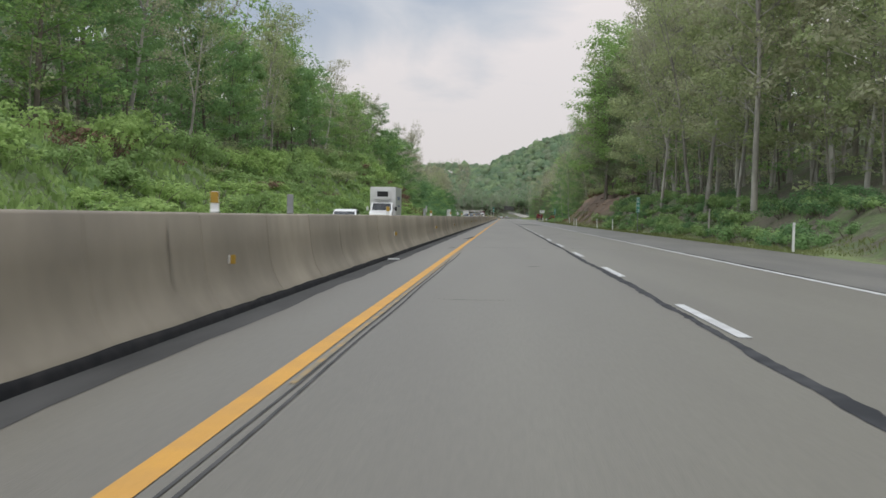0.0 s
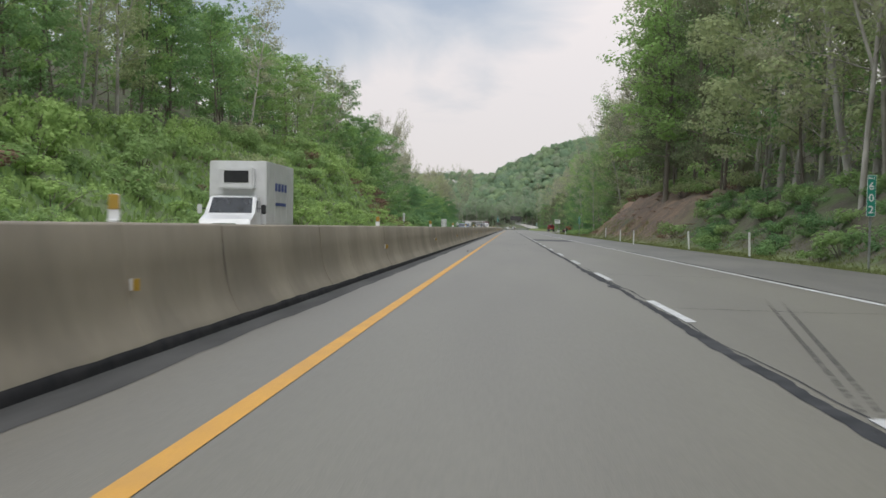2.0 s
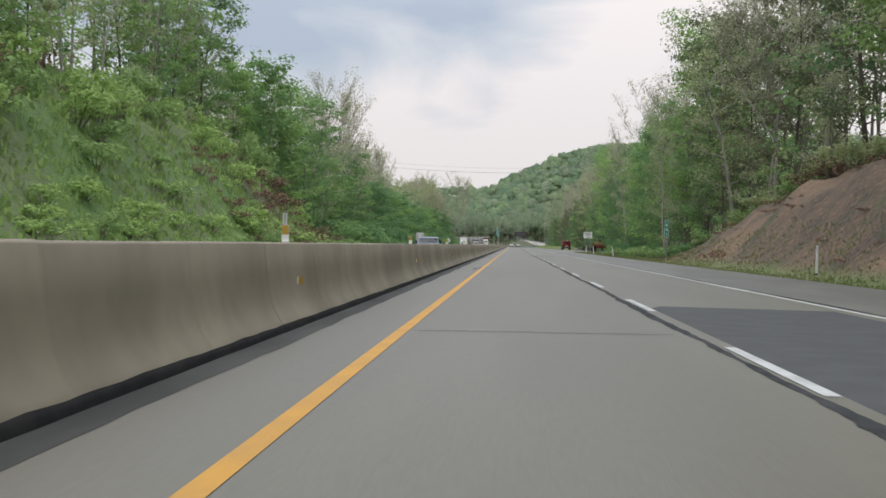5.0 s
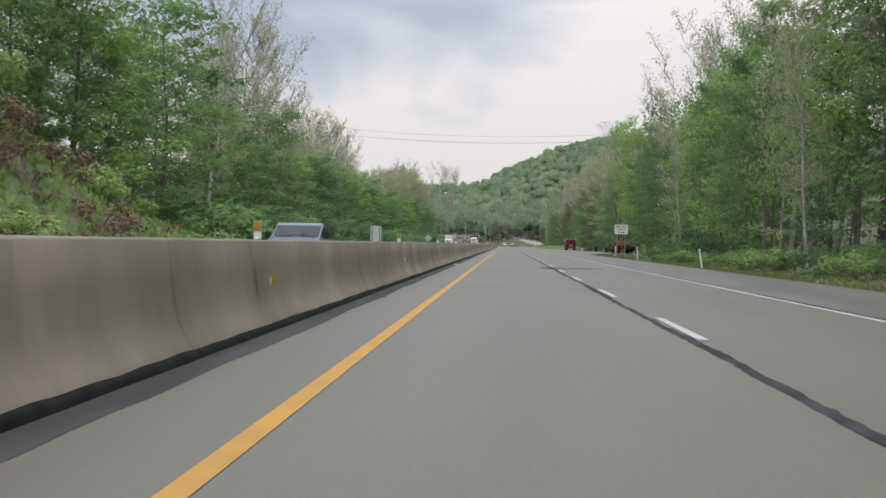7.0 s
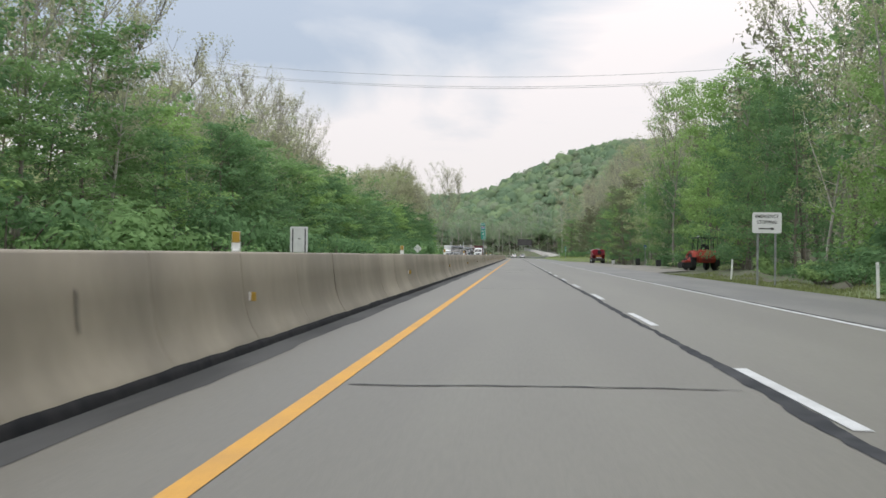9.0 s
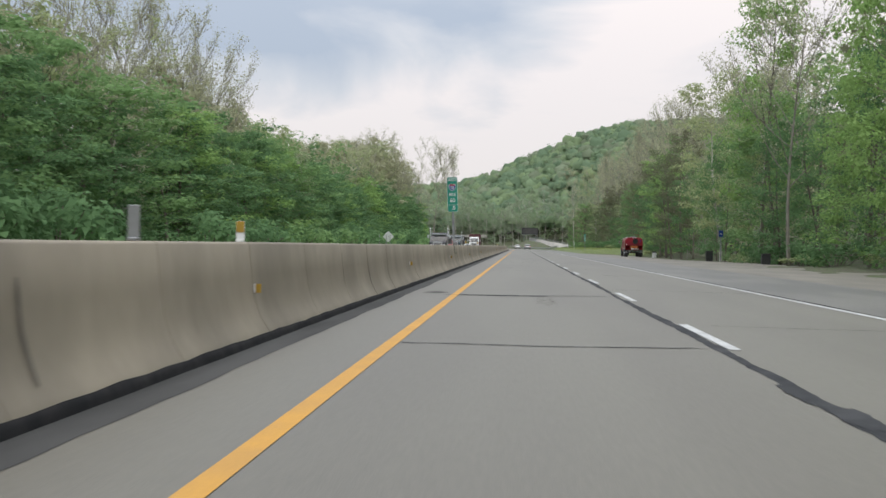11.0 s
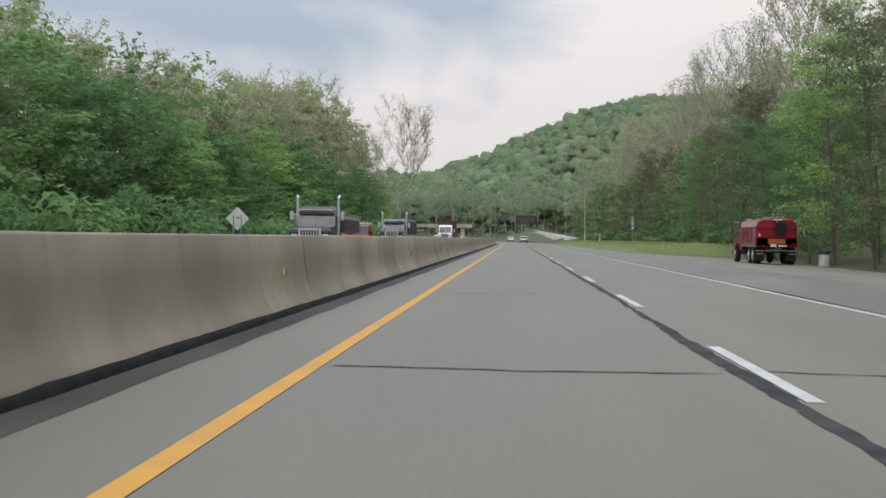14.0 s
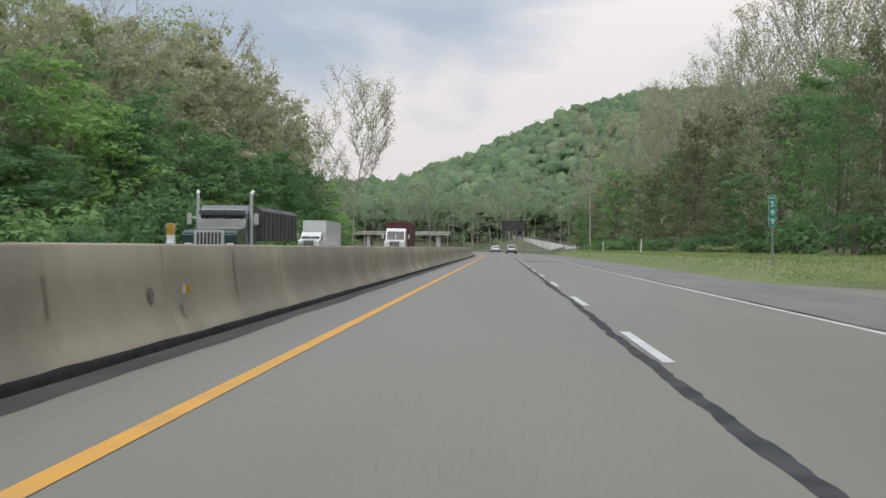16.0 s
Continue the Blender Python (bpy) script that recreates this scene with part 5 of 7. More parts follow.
def bush_arrays(seed, n, per, leaf, r, tall):
    rs, rng = random.Random(seed), np.random.default_rng(seed)
    V, Q, C, S = [], [], [], []
    for i in range(n):
        a, d = rs.uniform(0, 6.28), r * math.sqrt(rs.random())
        h = tall * rs.uniform(0.35, 1.0) * (1 - 0.4 * d / r)
        p = (d * math.cos(a), d * math.sin(a), h)
        tube(V, Q, [(0.2 * p[0], 0.2 * p[1], -0.2), (p[0] * 0.6, p[1] * 0.6, h * 0.55), p], (0.03, 0.02, 0.008), 3)
        C.append(p)
        S.append(r * rs.uniform(0.28, 0.5))
    lv, lq = leaf_cloud(rng, C, S, per, leaf, 0.75)
    return np.array(V), np.array(Q), lv, lq


for i, (mat, bark, lab) in enumerate(((L_SHRUB, M_BARK, "low bright green shrub on the bank"), (L_THICKET, M_BARK, "tangled green shrub on the bank"), (L_OLIVE, M_BARK, "olive green bramble clump on the bank"), (L_DEAD, M_TWIG, "dry reddish brushwood on bare earth"), (L_GREEN, M_BARK, "leafy green bush at the wood's edge"), (L_DARK, M_BARK, "dark green bush at the wood's edge"))):
    BUSH.append([bush_arrays(80 + i, 9, 34 if i == 3 else 76 if i > 3 else 60, 0.16 if i == 3 else 0.155 if i > 3 else 0.20, 1.25, 1.5), mat, bark, lab, None])


def bush(i, x, y, s_, turn, tall=1.0):
    arr, mat, bark, lab, shown = BUSH[i]
    m = pose(x, y, land_at(x, y) - 0.05, 0, 0, turn) @ Matrix.Diagonal((s_, s_, s_ * tall, 1))
    if shown is None:
        ob = empty("bush", m, lab, "bush", "bushes on the verges")
        quads("stem", arr[0], arr[1], bark, ob)
        quads("foliage", arr[2], arr[3], mat, ob)
        BUSH[i][4] = ob
        return ob
    return copy_thing(shown, m)


def shrubs(name, spots, label):
    """A thicket too dense to count, in one mesh."""
    VV, T4, T3, S4, S3, n = [], [], [], [], [], 0
    for i, x, y, s_, a, tall in spots:
        arr = BUSH[i][0]
        R = np.array([[math.cos(a), -math.sin(a), 0], [math.sin(a), math.cos(a), 0], [0, 0, 1]])
        base = np.array([x, y, land_at(x, y) - 0.05])
        for v, q in ((arr[0], arr[1]), (arr[2], arr[3])):
            VV.append((v * np.array([s_, s_, s_ * tall])) @ R.T + base)
            (T4 if q.shape[1] == 4 else T3).append(q + n)
            (S4 if q.shape[1] == 4 else S3).append(np.full(len(q), 0 if q.shape[1] == 4 else 1 + i))
            n += len(v)
    mats = [M_BARK] + [one[1] for one in BUSH]
    ob = quads(name, np.concatenate(VV), [np.concatenate(T4), np.concatenate(T3)], mats, slots=np.concatenate(S4 + S3))
    return tagged(ob, label, "shrubs", kind="stuff")


rs = random.Random(8)
spots = []
for k in range(270):
    y = rs.uniform(60, 335)
    x = -18.6 - 11.5 * rs.random() ** 0.8
    dry = 285 < y < 318 and x > -26
    spots.append((3 if dry and rs.random() < 0.7 else rs.choice((0, 0, 1, 2, 1, 1, 0, 3) if x < -23 else (0, 0, 1, 0)), x, y, rs.uniform(0.8, 1.8), rs.uniform(0, 6.28), (1.0 + 0.5 * (x < -25)) * rs.uniform(0.45, 0.9)))
for k in range(60):
    spots.append((3, rs.uniform(-25.5, -18.6), rs.uniform(268, 304), rs.uniform(0.5, 1.1), rs.uniform(0, 6.28), rs.uniform(0.4, 0.8)))
shrubs("bank_shrubs", spots, "thicket of green shrubs and brambles over the bank")
for k in range(70):
    y = rs.uniform(335, 700)
    bush(rs.choice((4, 5, 5, 4)), rs.uniform(-25.8, -22.0) - (2.5 if y > 520 else 0), y, rs.uniform(1.0, 2.1), rs.uniform(0, 360), rs.uniform(0.8, 1.3))
spots = []
for k in range(170):
    spots.append((rs.choice((1, 4, 4, 5)), rs.uniform(11.9, 16.6), rs.uniform(52, 172), rs.uniform(0.5, 1.0), rs.uniform(0, 6.28), rs.uniform(0.6, 0.95)))
for k in range(80):
    spots.append((3, rs.uniform(11.6, 17.2), rs.uniform(160, 282), rs.uniform(0.25, 0.6), rs.uniform(0, 6.28), rs.uniform(0.35, 0.7)))
for k in range(75):
    spots.append((rs.choice((1, 2, 2, 3)), rs.uniform(16.4, 20.5), rs.uniform(165, 300), rs.uniform(0.7, 1.3), rs.uniform(0, 6.28), rs.uniform(0.6, 1.1)))
for k in range(120):
    y = rs.uniform(286, 400)
    spots.append((rs.choice((4, 5, 5, 1)), rs.uniform(12.6 + 0.07 * max(0.0, y - 350), 18.0), y, rs.uniform(0.6, 1.1), rs.uniform(0, 6.28), rs.uniform(0.5, 0.9)))
shrubs("verge_shrubs", spots, "low shrubs and dry brushwood at the foot of the wood")
for k in range(60):
    y = rs.uniform(318, 800)
    if 505 < y < 575:
        continue
    e_ = float(np.interp(y, (0, 410, 435, 560, 590, 720, 760, 900), (16.4, 16.8, 19.4, 19.4, 19.8, 19.8, 16.6, 16.4)))
    bush(rs.choice((4, 5, 5, 2)), e_ + rs.uniform(0.0, 1.8), y, rs.uniform(0.6, 1.3), rs.uniform(0, 360), rs.uniform(0.6, 1.1))


def grass(name, n, spot, seed, tall, label, blades=L_GRASS, broad=0.05):
    """Blades of grass in tufts, all in one mesh."""
    rng = np.random.default_rng(seed)
    x, y = spot(rng, n)
    z = rough_land(x, y)
    a = rng.uniform(0, 6.28, n)
    h = tall * rng.uniform(0.5, 1.3, n)
    w = broad * (1 + rng.random(n))
    dx, dy = np.cos(a) * w, np.sin(a) * w
    lx, ly = rng.normal(scale=0.35, size=n) * h, rng.normal(scale=0.35, size=n) * h
    v = np.stack([np.stack([x - dx, y - dy, z - 0.03], 1), np.stack([x + dx, y + dy, z - 0.03], 1), np.stack([x + dx * 0.5 + lx, y + dy * 0.5 + ly, z + h], 1), np.stack([x - dx * 0.5 + lx, y - dy * 0.5 + ly, z + h], 1)], 1).reshape(-1, 3)
    ob = quads(name, v, np.arange(4 * n).reshape(n, 4), blades)
    return tagged(ob, label, "grass", kind="stuff")


grass("grass", 34000, lambda g, n: (9.9 + 3.4 * g.random(n) ** 1.4, g.uniform(45, 398, n)), 1, 0.10, "rough mown grass along the shoulder", L_VERGE, 0.016)
grass("grass", 40000, lambda g, n: (g.uniform(10.2, 22.0, n), 594 + 212 * g.random(n) ** 1.5), 2, 0.045, "mown grass verge beyond the pull-off", L_LAWN, 0.016)
grass("grass", 24000, lambda g, n: (-17.3 - 12.5 * g.random(n), g.uniform(50, 335, n)), 3, 0.34, "tall weeds over the bank", L_WEED, 0.09)


# ---- signs and posts ----
def words(name, text, size, at, mat, parent, turn=0.0, wide=1.0):
    """Flat lettering that faces the oncoming driver (towards -y)."""
    cu = bpy.data.curves.new(name, "FONT")
    cu.body, cu.size, cu.align_x, cu.align_y, cu.extrude, cu.offset = text, size, "CENTER", "CENTER", 0.002, size * 0.012
    tmp = bpy.data.objects.new(name, cu)
    scene.collection.objects.link(tmp)
    dg = bpy.context.evaluated_depsgraph_get()
    me = bpy.data.meshes.new_from_object(tmp.evaluated_get(dg))
    bpy.data.objects.remove(tmp)
    me.materials.clear()
    ob = link_mesh(name, me, mat, parent)
    ob.matrix_basis = pose(*at, 90, 0, turn) @ Matrix.Diagonal((wide, 1, 1, 1))
    return ob


def round_plate(bm, w, h, t, r=0.04):
    box(bm, (0, 0, 0), (w, t, h))
    es = [e_ for e_ in bm.edges if abs(e_.verts[0].co.y - e_.verts[1].co.y) > t * 0.5]
    bmesh.ops.bevel(bm, geom=es, offset=r, segments=3, affect="EDGES")
    return bm


def shift(bm, x=0.0, y=0.0, z=0.0):
    bmesh.ops.translate(bm, verts=bm.verts, vec=(x, y, z))
    return bm


def channel_post(parent, x, y, z0, z1, w=0.06, mat=None):
    """A pressed steel sign post of hat section."""
    bm = B()
    box(bm, (x, y, (z0 + z1) / 2), (w, 0.012, z1 - z0), 0.002)
    for s_ in (-1, 1):
        box(bm, (x + s_ * w * 0.5, y + 0.014, (z0 + z1) / 2), (0.008, 0.03, z1 - z0))
    return part("post", bm, mat or M_STEEL, parent)


def mile_marker(x, y, z0, z1, digits, tenth, lean=0.0, w=0.28):
    g = land_at(x, y)
    m = empty("mile_marker", pose(x, y, g, 0, lean, 0), "narrow green roadside mile marker sign on a steel post", "road sign", "mile markers")
    channel_post(m, 0, 0.02, -0.3, z1 - g - 0.05)
    h = z1 - z0
    bm = shift(round_plate(B(), w, h, 0.008, 0.02), 0, -0.012, (z0 + z1) / 2 - g)
    plate = part("plate", bm, M_SIGNWHITE, m, "white sign border")
    bm = shift(round_plate(B(), w - 0.025, h - 0.025, 0.008, 0.016), 0, -0.016, (z0 + z1) / 2 - g)
    part("face", bm, M_SIGNGREEN, m, "green reflective face")
    top = z1 - g
    words("lettering", "MILE", 0.10, (0, -0.023, top - 0.10), M_SIGNWHITE, m)
    step = (h - 0.2) / 3
    for i, d in enumerate(digits + (tenth,)):
        words("numeral", d, step * 0.92, (0, -0.023, top - 0.18 - step * (i + 0.5)), M_SIGNWHITE, m)
    return m


mile_marker(11.0, 111.4, 1.556, 2.86, ("6", "0"), "2", 1.0)
mile_marker(9.97, 263.0, 1.70, 2.86, ("6", "0"), "1", 0.5)
mile_marker(10.6, 598.5, 1.98, 3.18, ("5", "9"), "9", -1.0)


def marker_back(x, y, z0, z1):
    """A mile marker for the other direction, seen from behind."""
    g = land_at(x, y)
    m = empty("mile_marker", pose(x, y, g, 0, 1.0, 0), "narrow mile marker showing its bare metal back", "road sign", "mile markers")
    channel_post(m, 0, -0.02, -0.3, z1 - g - 0.05)
    part("plate", shift(round_plate(B(), 0.29, z1 - z0, 0.008, 0.02), 0, 0.012, (z0 + z1) / 2 - g), M_SIGNBACK, m)
    return m


marker_back(-15.6, 259.0, 1.87, 3.05)


def route_sign(y):
    """The tall green route and mile sign on a pole clamped to the barrier."""
    m = empty("route_sign", pose(BARRIER_X + 0.08, y, -0.07, 0, -2.2, 0), "tall green route and mile sign on a grey pole", "road sign")
    channel_post(m, 0.1, 0.02, 1.16, 4.2, 0.09)
    bm = B()
    box(bm, (0.1, 0.02, 0.99), (0.055, 0.05, 0.44), 0.006)
    box(bm, (0.12, 0.0, 0.78), (0.17, 0.06, 0.025), 0.004)
    box(bm, (0.1, 0.01, 1.22), (0.16, 0.07, 0.03), 0.004)
    part("bracket", bm, M_STRAP, m, "stained steel strap clamped to the barrier")
    part("plate", shift(round_plate(B(), 0.48, 1.60, 0.01, 0.03), 0.1, -0.012, 3.47), M_SIGNWHITE, m, "white sign border")
    part("face", shift(round_plate(B(), 0.455, 1.575, 0.008, 0.025), 0.1, -0.018, 3.47), M_SIGNGREEN, m, "green reflective face")
    words("lettering", "WEST", 0.20, (0.1, -0.025, 4.13), M_SIGNWHITE, m, wide=0.78)
    bm = B()
    box(bm, (0.1, -0.0235, 2.99), (0.44, 0.004, 0.012))
    part("rule", bm, M_SIGNWHITE, m)
    for nm, mat, k, dy in (("shield_border", M_SIGNWHITE, 1.0, -0.024), ("shield", M_SIGNBLUE, 0.90, -0.027)):
        bm = B()
        pts = [(-0.15, 0.13), (-0.08, 0.16), (0.0, 0.14), (0.08, 0.16), (0.15, 0.13), (0.17, 0.03), (0.13, -0.09), (0.0, -0.18), (-0.13, -0.09), (-0.17, 0.03)]
        bm.faces.new([bm.verts.new((0.1 + px_ * k, dy, 3.80 + pz * k)) for px_, pz in pts])
        part(nm, bm, mat, m)
    bm = B()
    bm.faces.new([bm.verts.new((0.1 + px_, -0.0285, 3.80 + pz)) for px_, pz in ((-0.13, 0.115), (-0.075, 0.14), (0.0, 0.122), (0.075, 0.14), (0.13, 0.115), (0.14, 0.072), (-0.14, 0.072))])
    part("shield_crown", bm, M_SIGNRED, m)
    words("numeral", "76", 0.20, (0.1, -0.031, 3.775), M_SIGNWHITE, m, wide=0.95)
    words("lettering", "MILE", 0.19, (0.1, -0.025, 3.47), M_SIGNWHITE, m, wide=0.80)
    words("numeral", "60", 0.25, (0.1, -0.025, 3.19), M_SIGNWHITE, m)
    words("numeral", ".0", 0.25, (0.13, -0.025, 2.84), M_SIGNWHITE, m)


route_sign(435.9)


def sign_stop():
    m = empty("emergency_sign", pose(10.5, 365.7, land_at(10.5, 365.7)), "white rectangular emergency stopping sign with an arrow on two posts", "road sign")
    for x in (-0.38, 0.38):
        channel_post(m, x, 0.03, -0.3, 3.1, 0.08, M_STEEL)
    part("plate", shift(round_plate(B(), 1.26, 0.90, 0.012, 0.04), 0, -0.01, 2.76), M_SIGNWHITE, m, "white sign face")
    words("lettering", "EMERGENCY", 0.205, (0, -0.02, 3.03), M_BLACK, m, wide=0.86)
    words("lettering", "STOPPING", 0.205, (0, -0.02, 2.78), M_BLACK, m, wide=0.9)
    bm = B()
    box(bm, (-0.08, -0.02, 2.50), (0.55, 0.004, 0.05))
    bm.faces.new([bm.verts.new(p) for p in ((0.17, -0.02, 2.43), (0.35, -0.02, 2.50), (0.17, -0.02, 2.57))])
    part("arrow", bm, M_BLACK, m)


sign_stop()


def sign_back(name, x, y, w, h, zc, diamond, label):
    g = 0.0
    m = empty(name, pose(x, y, g), label, "road sign")
    for dx in (-0.28, 0.28) if diamond else (-0.42, 0.42):
        channel_post(m, dx * w / 1.2, -0.03, -0.3, zc + h * (0.22 if diamond else 0.42), 0.08, M_BLACK if not diamond else M_STEEL)
    bm = round_plate(B(), w, h, 0.012, 0.05)
    if diamond:
        bmesh.ops.rotate(bm, verts=bm.verts, cent=(0, 0, 0), matrix=Matrix.Rotation(radians(45), 3, "Y"))
    part("plate", shift(bm, 0, 0, zc), M_SIGNBACK, m, "bare aluminium back of the sign")
    bm = B()
    box(bm, (0.04, -0.012, zc + 0.05), (0.22, 0.008, 0.05), 0.002)
    part("sticker", bm, M_BLACK, m)
    return m


sign_back("panel_sign", -17.3, 410, 1.4, 2.0, 2.15, False, "back of a tall white panel sign on two dark posts")
sign_back("warning_sign", -20.2, 572.3, 1.22, 1.22, 2.25, True, "bare aluminium back of a diamond warning sign")
m = empty("steel_post", pose(-21.4, 571, 0), "plain grey steel post beside the diamond sign", "post")
channel_post(m, 0, 0, -0.3, 2.6, 0.12)


def marker_post(x, y, lean, h=1.15):
    g = land_at(x, y)
    m = empty("marker_post", pose(x, y, g, lean * 0.3, lean, 0), "slim white plastic roadside marker post", "marker post", "marker posts")
    bm = B()
    box(bm, (0, 0, h / 2 - 0.1), (0.095, 0.035, h + 0.2), 0.012, 2)
    part("post", bm, M_SIGNWHITE, m)
    bm = B()
    box(bm, (0, -0.02, h - 0.14), (0.075, 0.006, 0.12), 0.002)
    part("reflector", bm, M_SIGNBACK, m)
    bm = B()
    box(bm, (0, 0, 0.03), (0.11, 0.06, 0.14), 0.015)
    part("base", bm, M_BLACK, m)


for x, y, lean in ((10.1, 47.6, 1), (10.3, 128.0, -1), (10.1, 146.0, -3), (9.0, 168.2, 0.5), (10.0, 192.0, 1), (10.9, 222.7, 1), (10.1, 311.4, -8), (10.9, 377.5, 3), (10.2, 347.0, -2), (10.8, 648.0, 3), (10.9, 686.0, 1), (10.4, 730.0, 1)):
    marker_post(x, y, lean)


def small_post_sign(x, y):
    m = empty("service_sign", pose(x, y, land_at(x, y)), "small blue and white sign on a thin steel post", "road sign")
    channel_post(m, 0, 0.02, -0.3, 3.1, 0.09)
    part("plate", shift(round_plate(B(), 0.40, 0.62, 0.01, 0.03), 0, -0.012, 2.85), M_SIGNBLUE, m, "blue sign face")
    bm = B()
    box(bm, (0, -0.02, 2.82), (0.22, 0.006, 0.07))
    part("symbol", bm, M_SIGNWHITE, m)


small_post_sign(18.4, 500)


def rail_post(x, y, h):
    m = empty("stump_post", pose(x, y, land_at(x, y), 0, 2, 0), "short weathered pale post at the wood's edge", "post")
    bm = B()
    box(bm, (0, 0, h / 2), (0.10, 0.10, h), 0.015)
    part("post", bm, M_PALEBARK, m)


rail_post(12.4, 82.0, 1.7)
rail_post(19.3, 590.0, 2.6)
rail_post(20.6, 542.0, 1.3)


def bin_drum(x, y):
    m = empty("barrel", pose(x, y, fall(x, y) - 0.02), "white barrel with a black lid beside the parked tanker", "barrel")
    bm = B()
    bmesh.ops.create_cone(bm, cap_ends=True, segments=20, radius1=0.30, radius2=0.30, depth=0.72, matrix=Matrix.Translation((0, 0, 0.40)))
    part("body", bm, M_WHITEPAINT, m)
    for z in (0.06, 0.28, 0.52):
        bm = B()
        bmesh.ops.create_cone(bm, cap_ends=True, segments=20, radius1=0.315, radius2=0.315, depth=0.035, matrix=Matrix.Translation((0, 0, z)))
        part("hoop", bm, M_WHITEPAINT, m)
    bm = B()
    bmesh.ops.create_cone(bm, cap_ends=True, segments=20, radius1=0.33, radius2=0.27, depth=0.20, matrix=Matrix.Translation((0, 0, 0.84)))
    part("lid", bm, M_BLACK, m, "black lid")


bin_drum(17.95, 556.3)
m = empty("litter_bin", pose(17.4, 500.5, fall(17.4, 500)), "squat dark litter bin at the pull-off's edge", "bin")
bm = B()
box(bm, (0, 0, 0.45), (0.62, 0.62, 0.9), 0.05, 2)
part("body", bm, M_BLACK, m)
bm = B()
box(bm, (0, 0, 0.95), (0.68, 0.68, 0.10), 0.03, 2)
part("lid", bm, M_TARP, m)
m = empty("litter_bin", pose(17.2, 471, fall(17.2, 471)), "low dark bin beside the pull-off", "bin")
bm = B()
box(bm, (0, 0, 0.35), (0.6, 0.6, 0.7), 0.05, 2)
part("body", bm, M_BLACK, m)
bm = B()
box(bm, (0, 0, 0.74), (0.64, 0.64, 0.08), 0.03, 2)
part("lid", bm, M_TARP, m)


# litter: small pale scraps by the barrier
for x, y in ((-2.9, 305.5), (-2.99, 31.2)):
    m = empty("scrap", pose(x, y, 0.004, 0, 0, x * 90), "pale flattened scrap of litter on the asphalt", "litter")
    bm = B()
    box(bm, (0, 0, 0.02), (0.13, 0.28, 0.035), 0.012, 2)
    part("sheet", bm, M_SIGNWHITE, m)


# ---- vehicles ----
def wheel(parent, x, y, r, w, rim=None, name="wheel"):
    bm = B()
    bmesh.ops.create_cone(bm, cap_ends=True, segments=24, radius1=r, radius2=r, depth=w, matrix=Matrix.Translation((x, y, r)) @ Matrix.Rotation(radians(90), 4, "Y"))
    es = [e_ for e_ in bm.edges if len(e_.link_faces) == 2 and any(len(f.verts) > 4 for f in e_.link_faces)]
    bmesh.ops.bevel(bm, geom=es, offset=min(0.05, w * 0.2), segments=2, affect="EDGES")
    wh = part("wheel", bm, M_RUBBER, parent, "black rubber tyre")
    s_ = 1 if x > 0 else -1
    bm = B()
    bmesh.ops.create_cone(bm, cap_ends=True, segments=20, radius1=r * 0.58, radius2=r * 0.50, depth=0.03, matrix=Matrix.Translation((x + s_ * (w / 2 + 0.004), y, r)) @ Matrix.Rotation(radians(90 * s_), 4, "Y"))
    bmesh.ops.create_cone(bm, cap_ends=True, segments=12, radius1=r * 0.22, radius2=r * 0.16, depth=0.08, matrix=Matrix.Translation((x + s_ * (w / 2 + 0.02), y, r)) @ Matrix.Rotation(radians(90 * s_), 4, "Y"))
    part("rim", bm, rim or M_CHROME, wh)
    return wh


def box_part(name, parent, c, s_, mat, bevel=0.02, label="", seg=2, rx=0.0):
    bm = B()
    box(bm, c, s_, bevel, seg, rx=rx)
    return part(name, bm, mat, parent, label)


def rod_part(name, parent, a, b_, r, mat, label="", n=10):
    return part(name, rod(B(), a, b_, r, n), mat, parent, label, smooth=False)


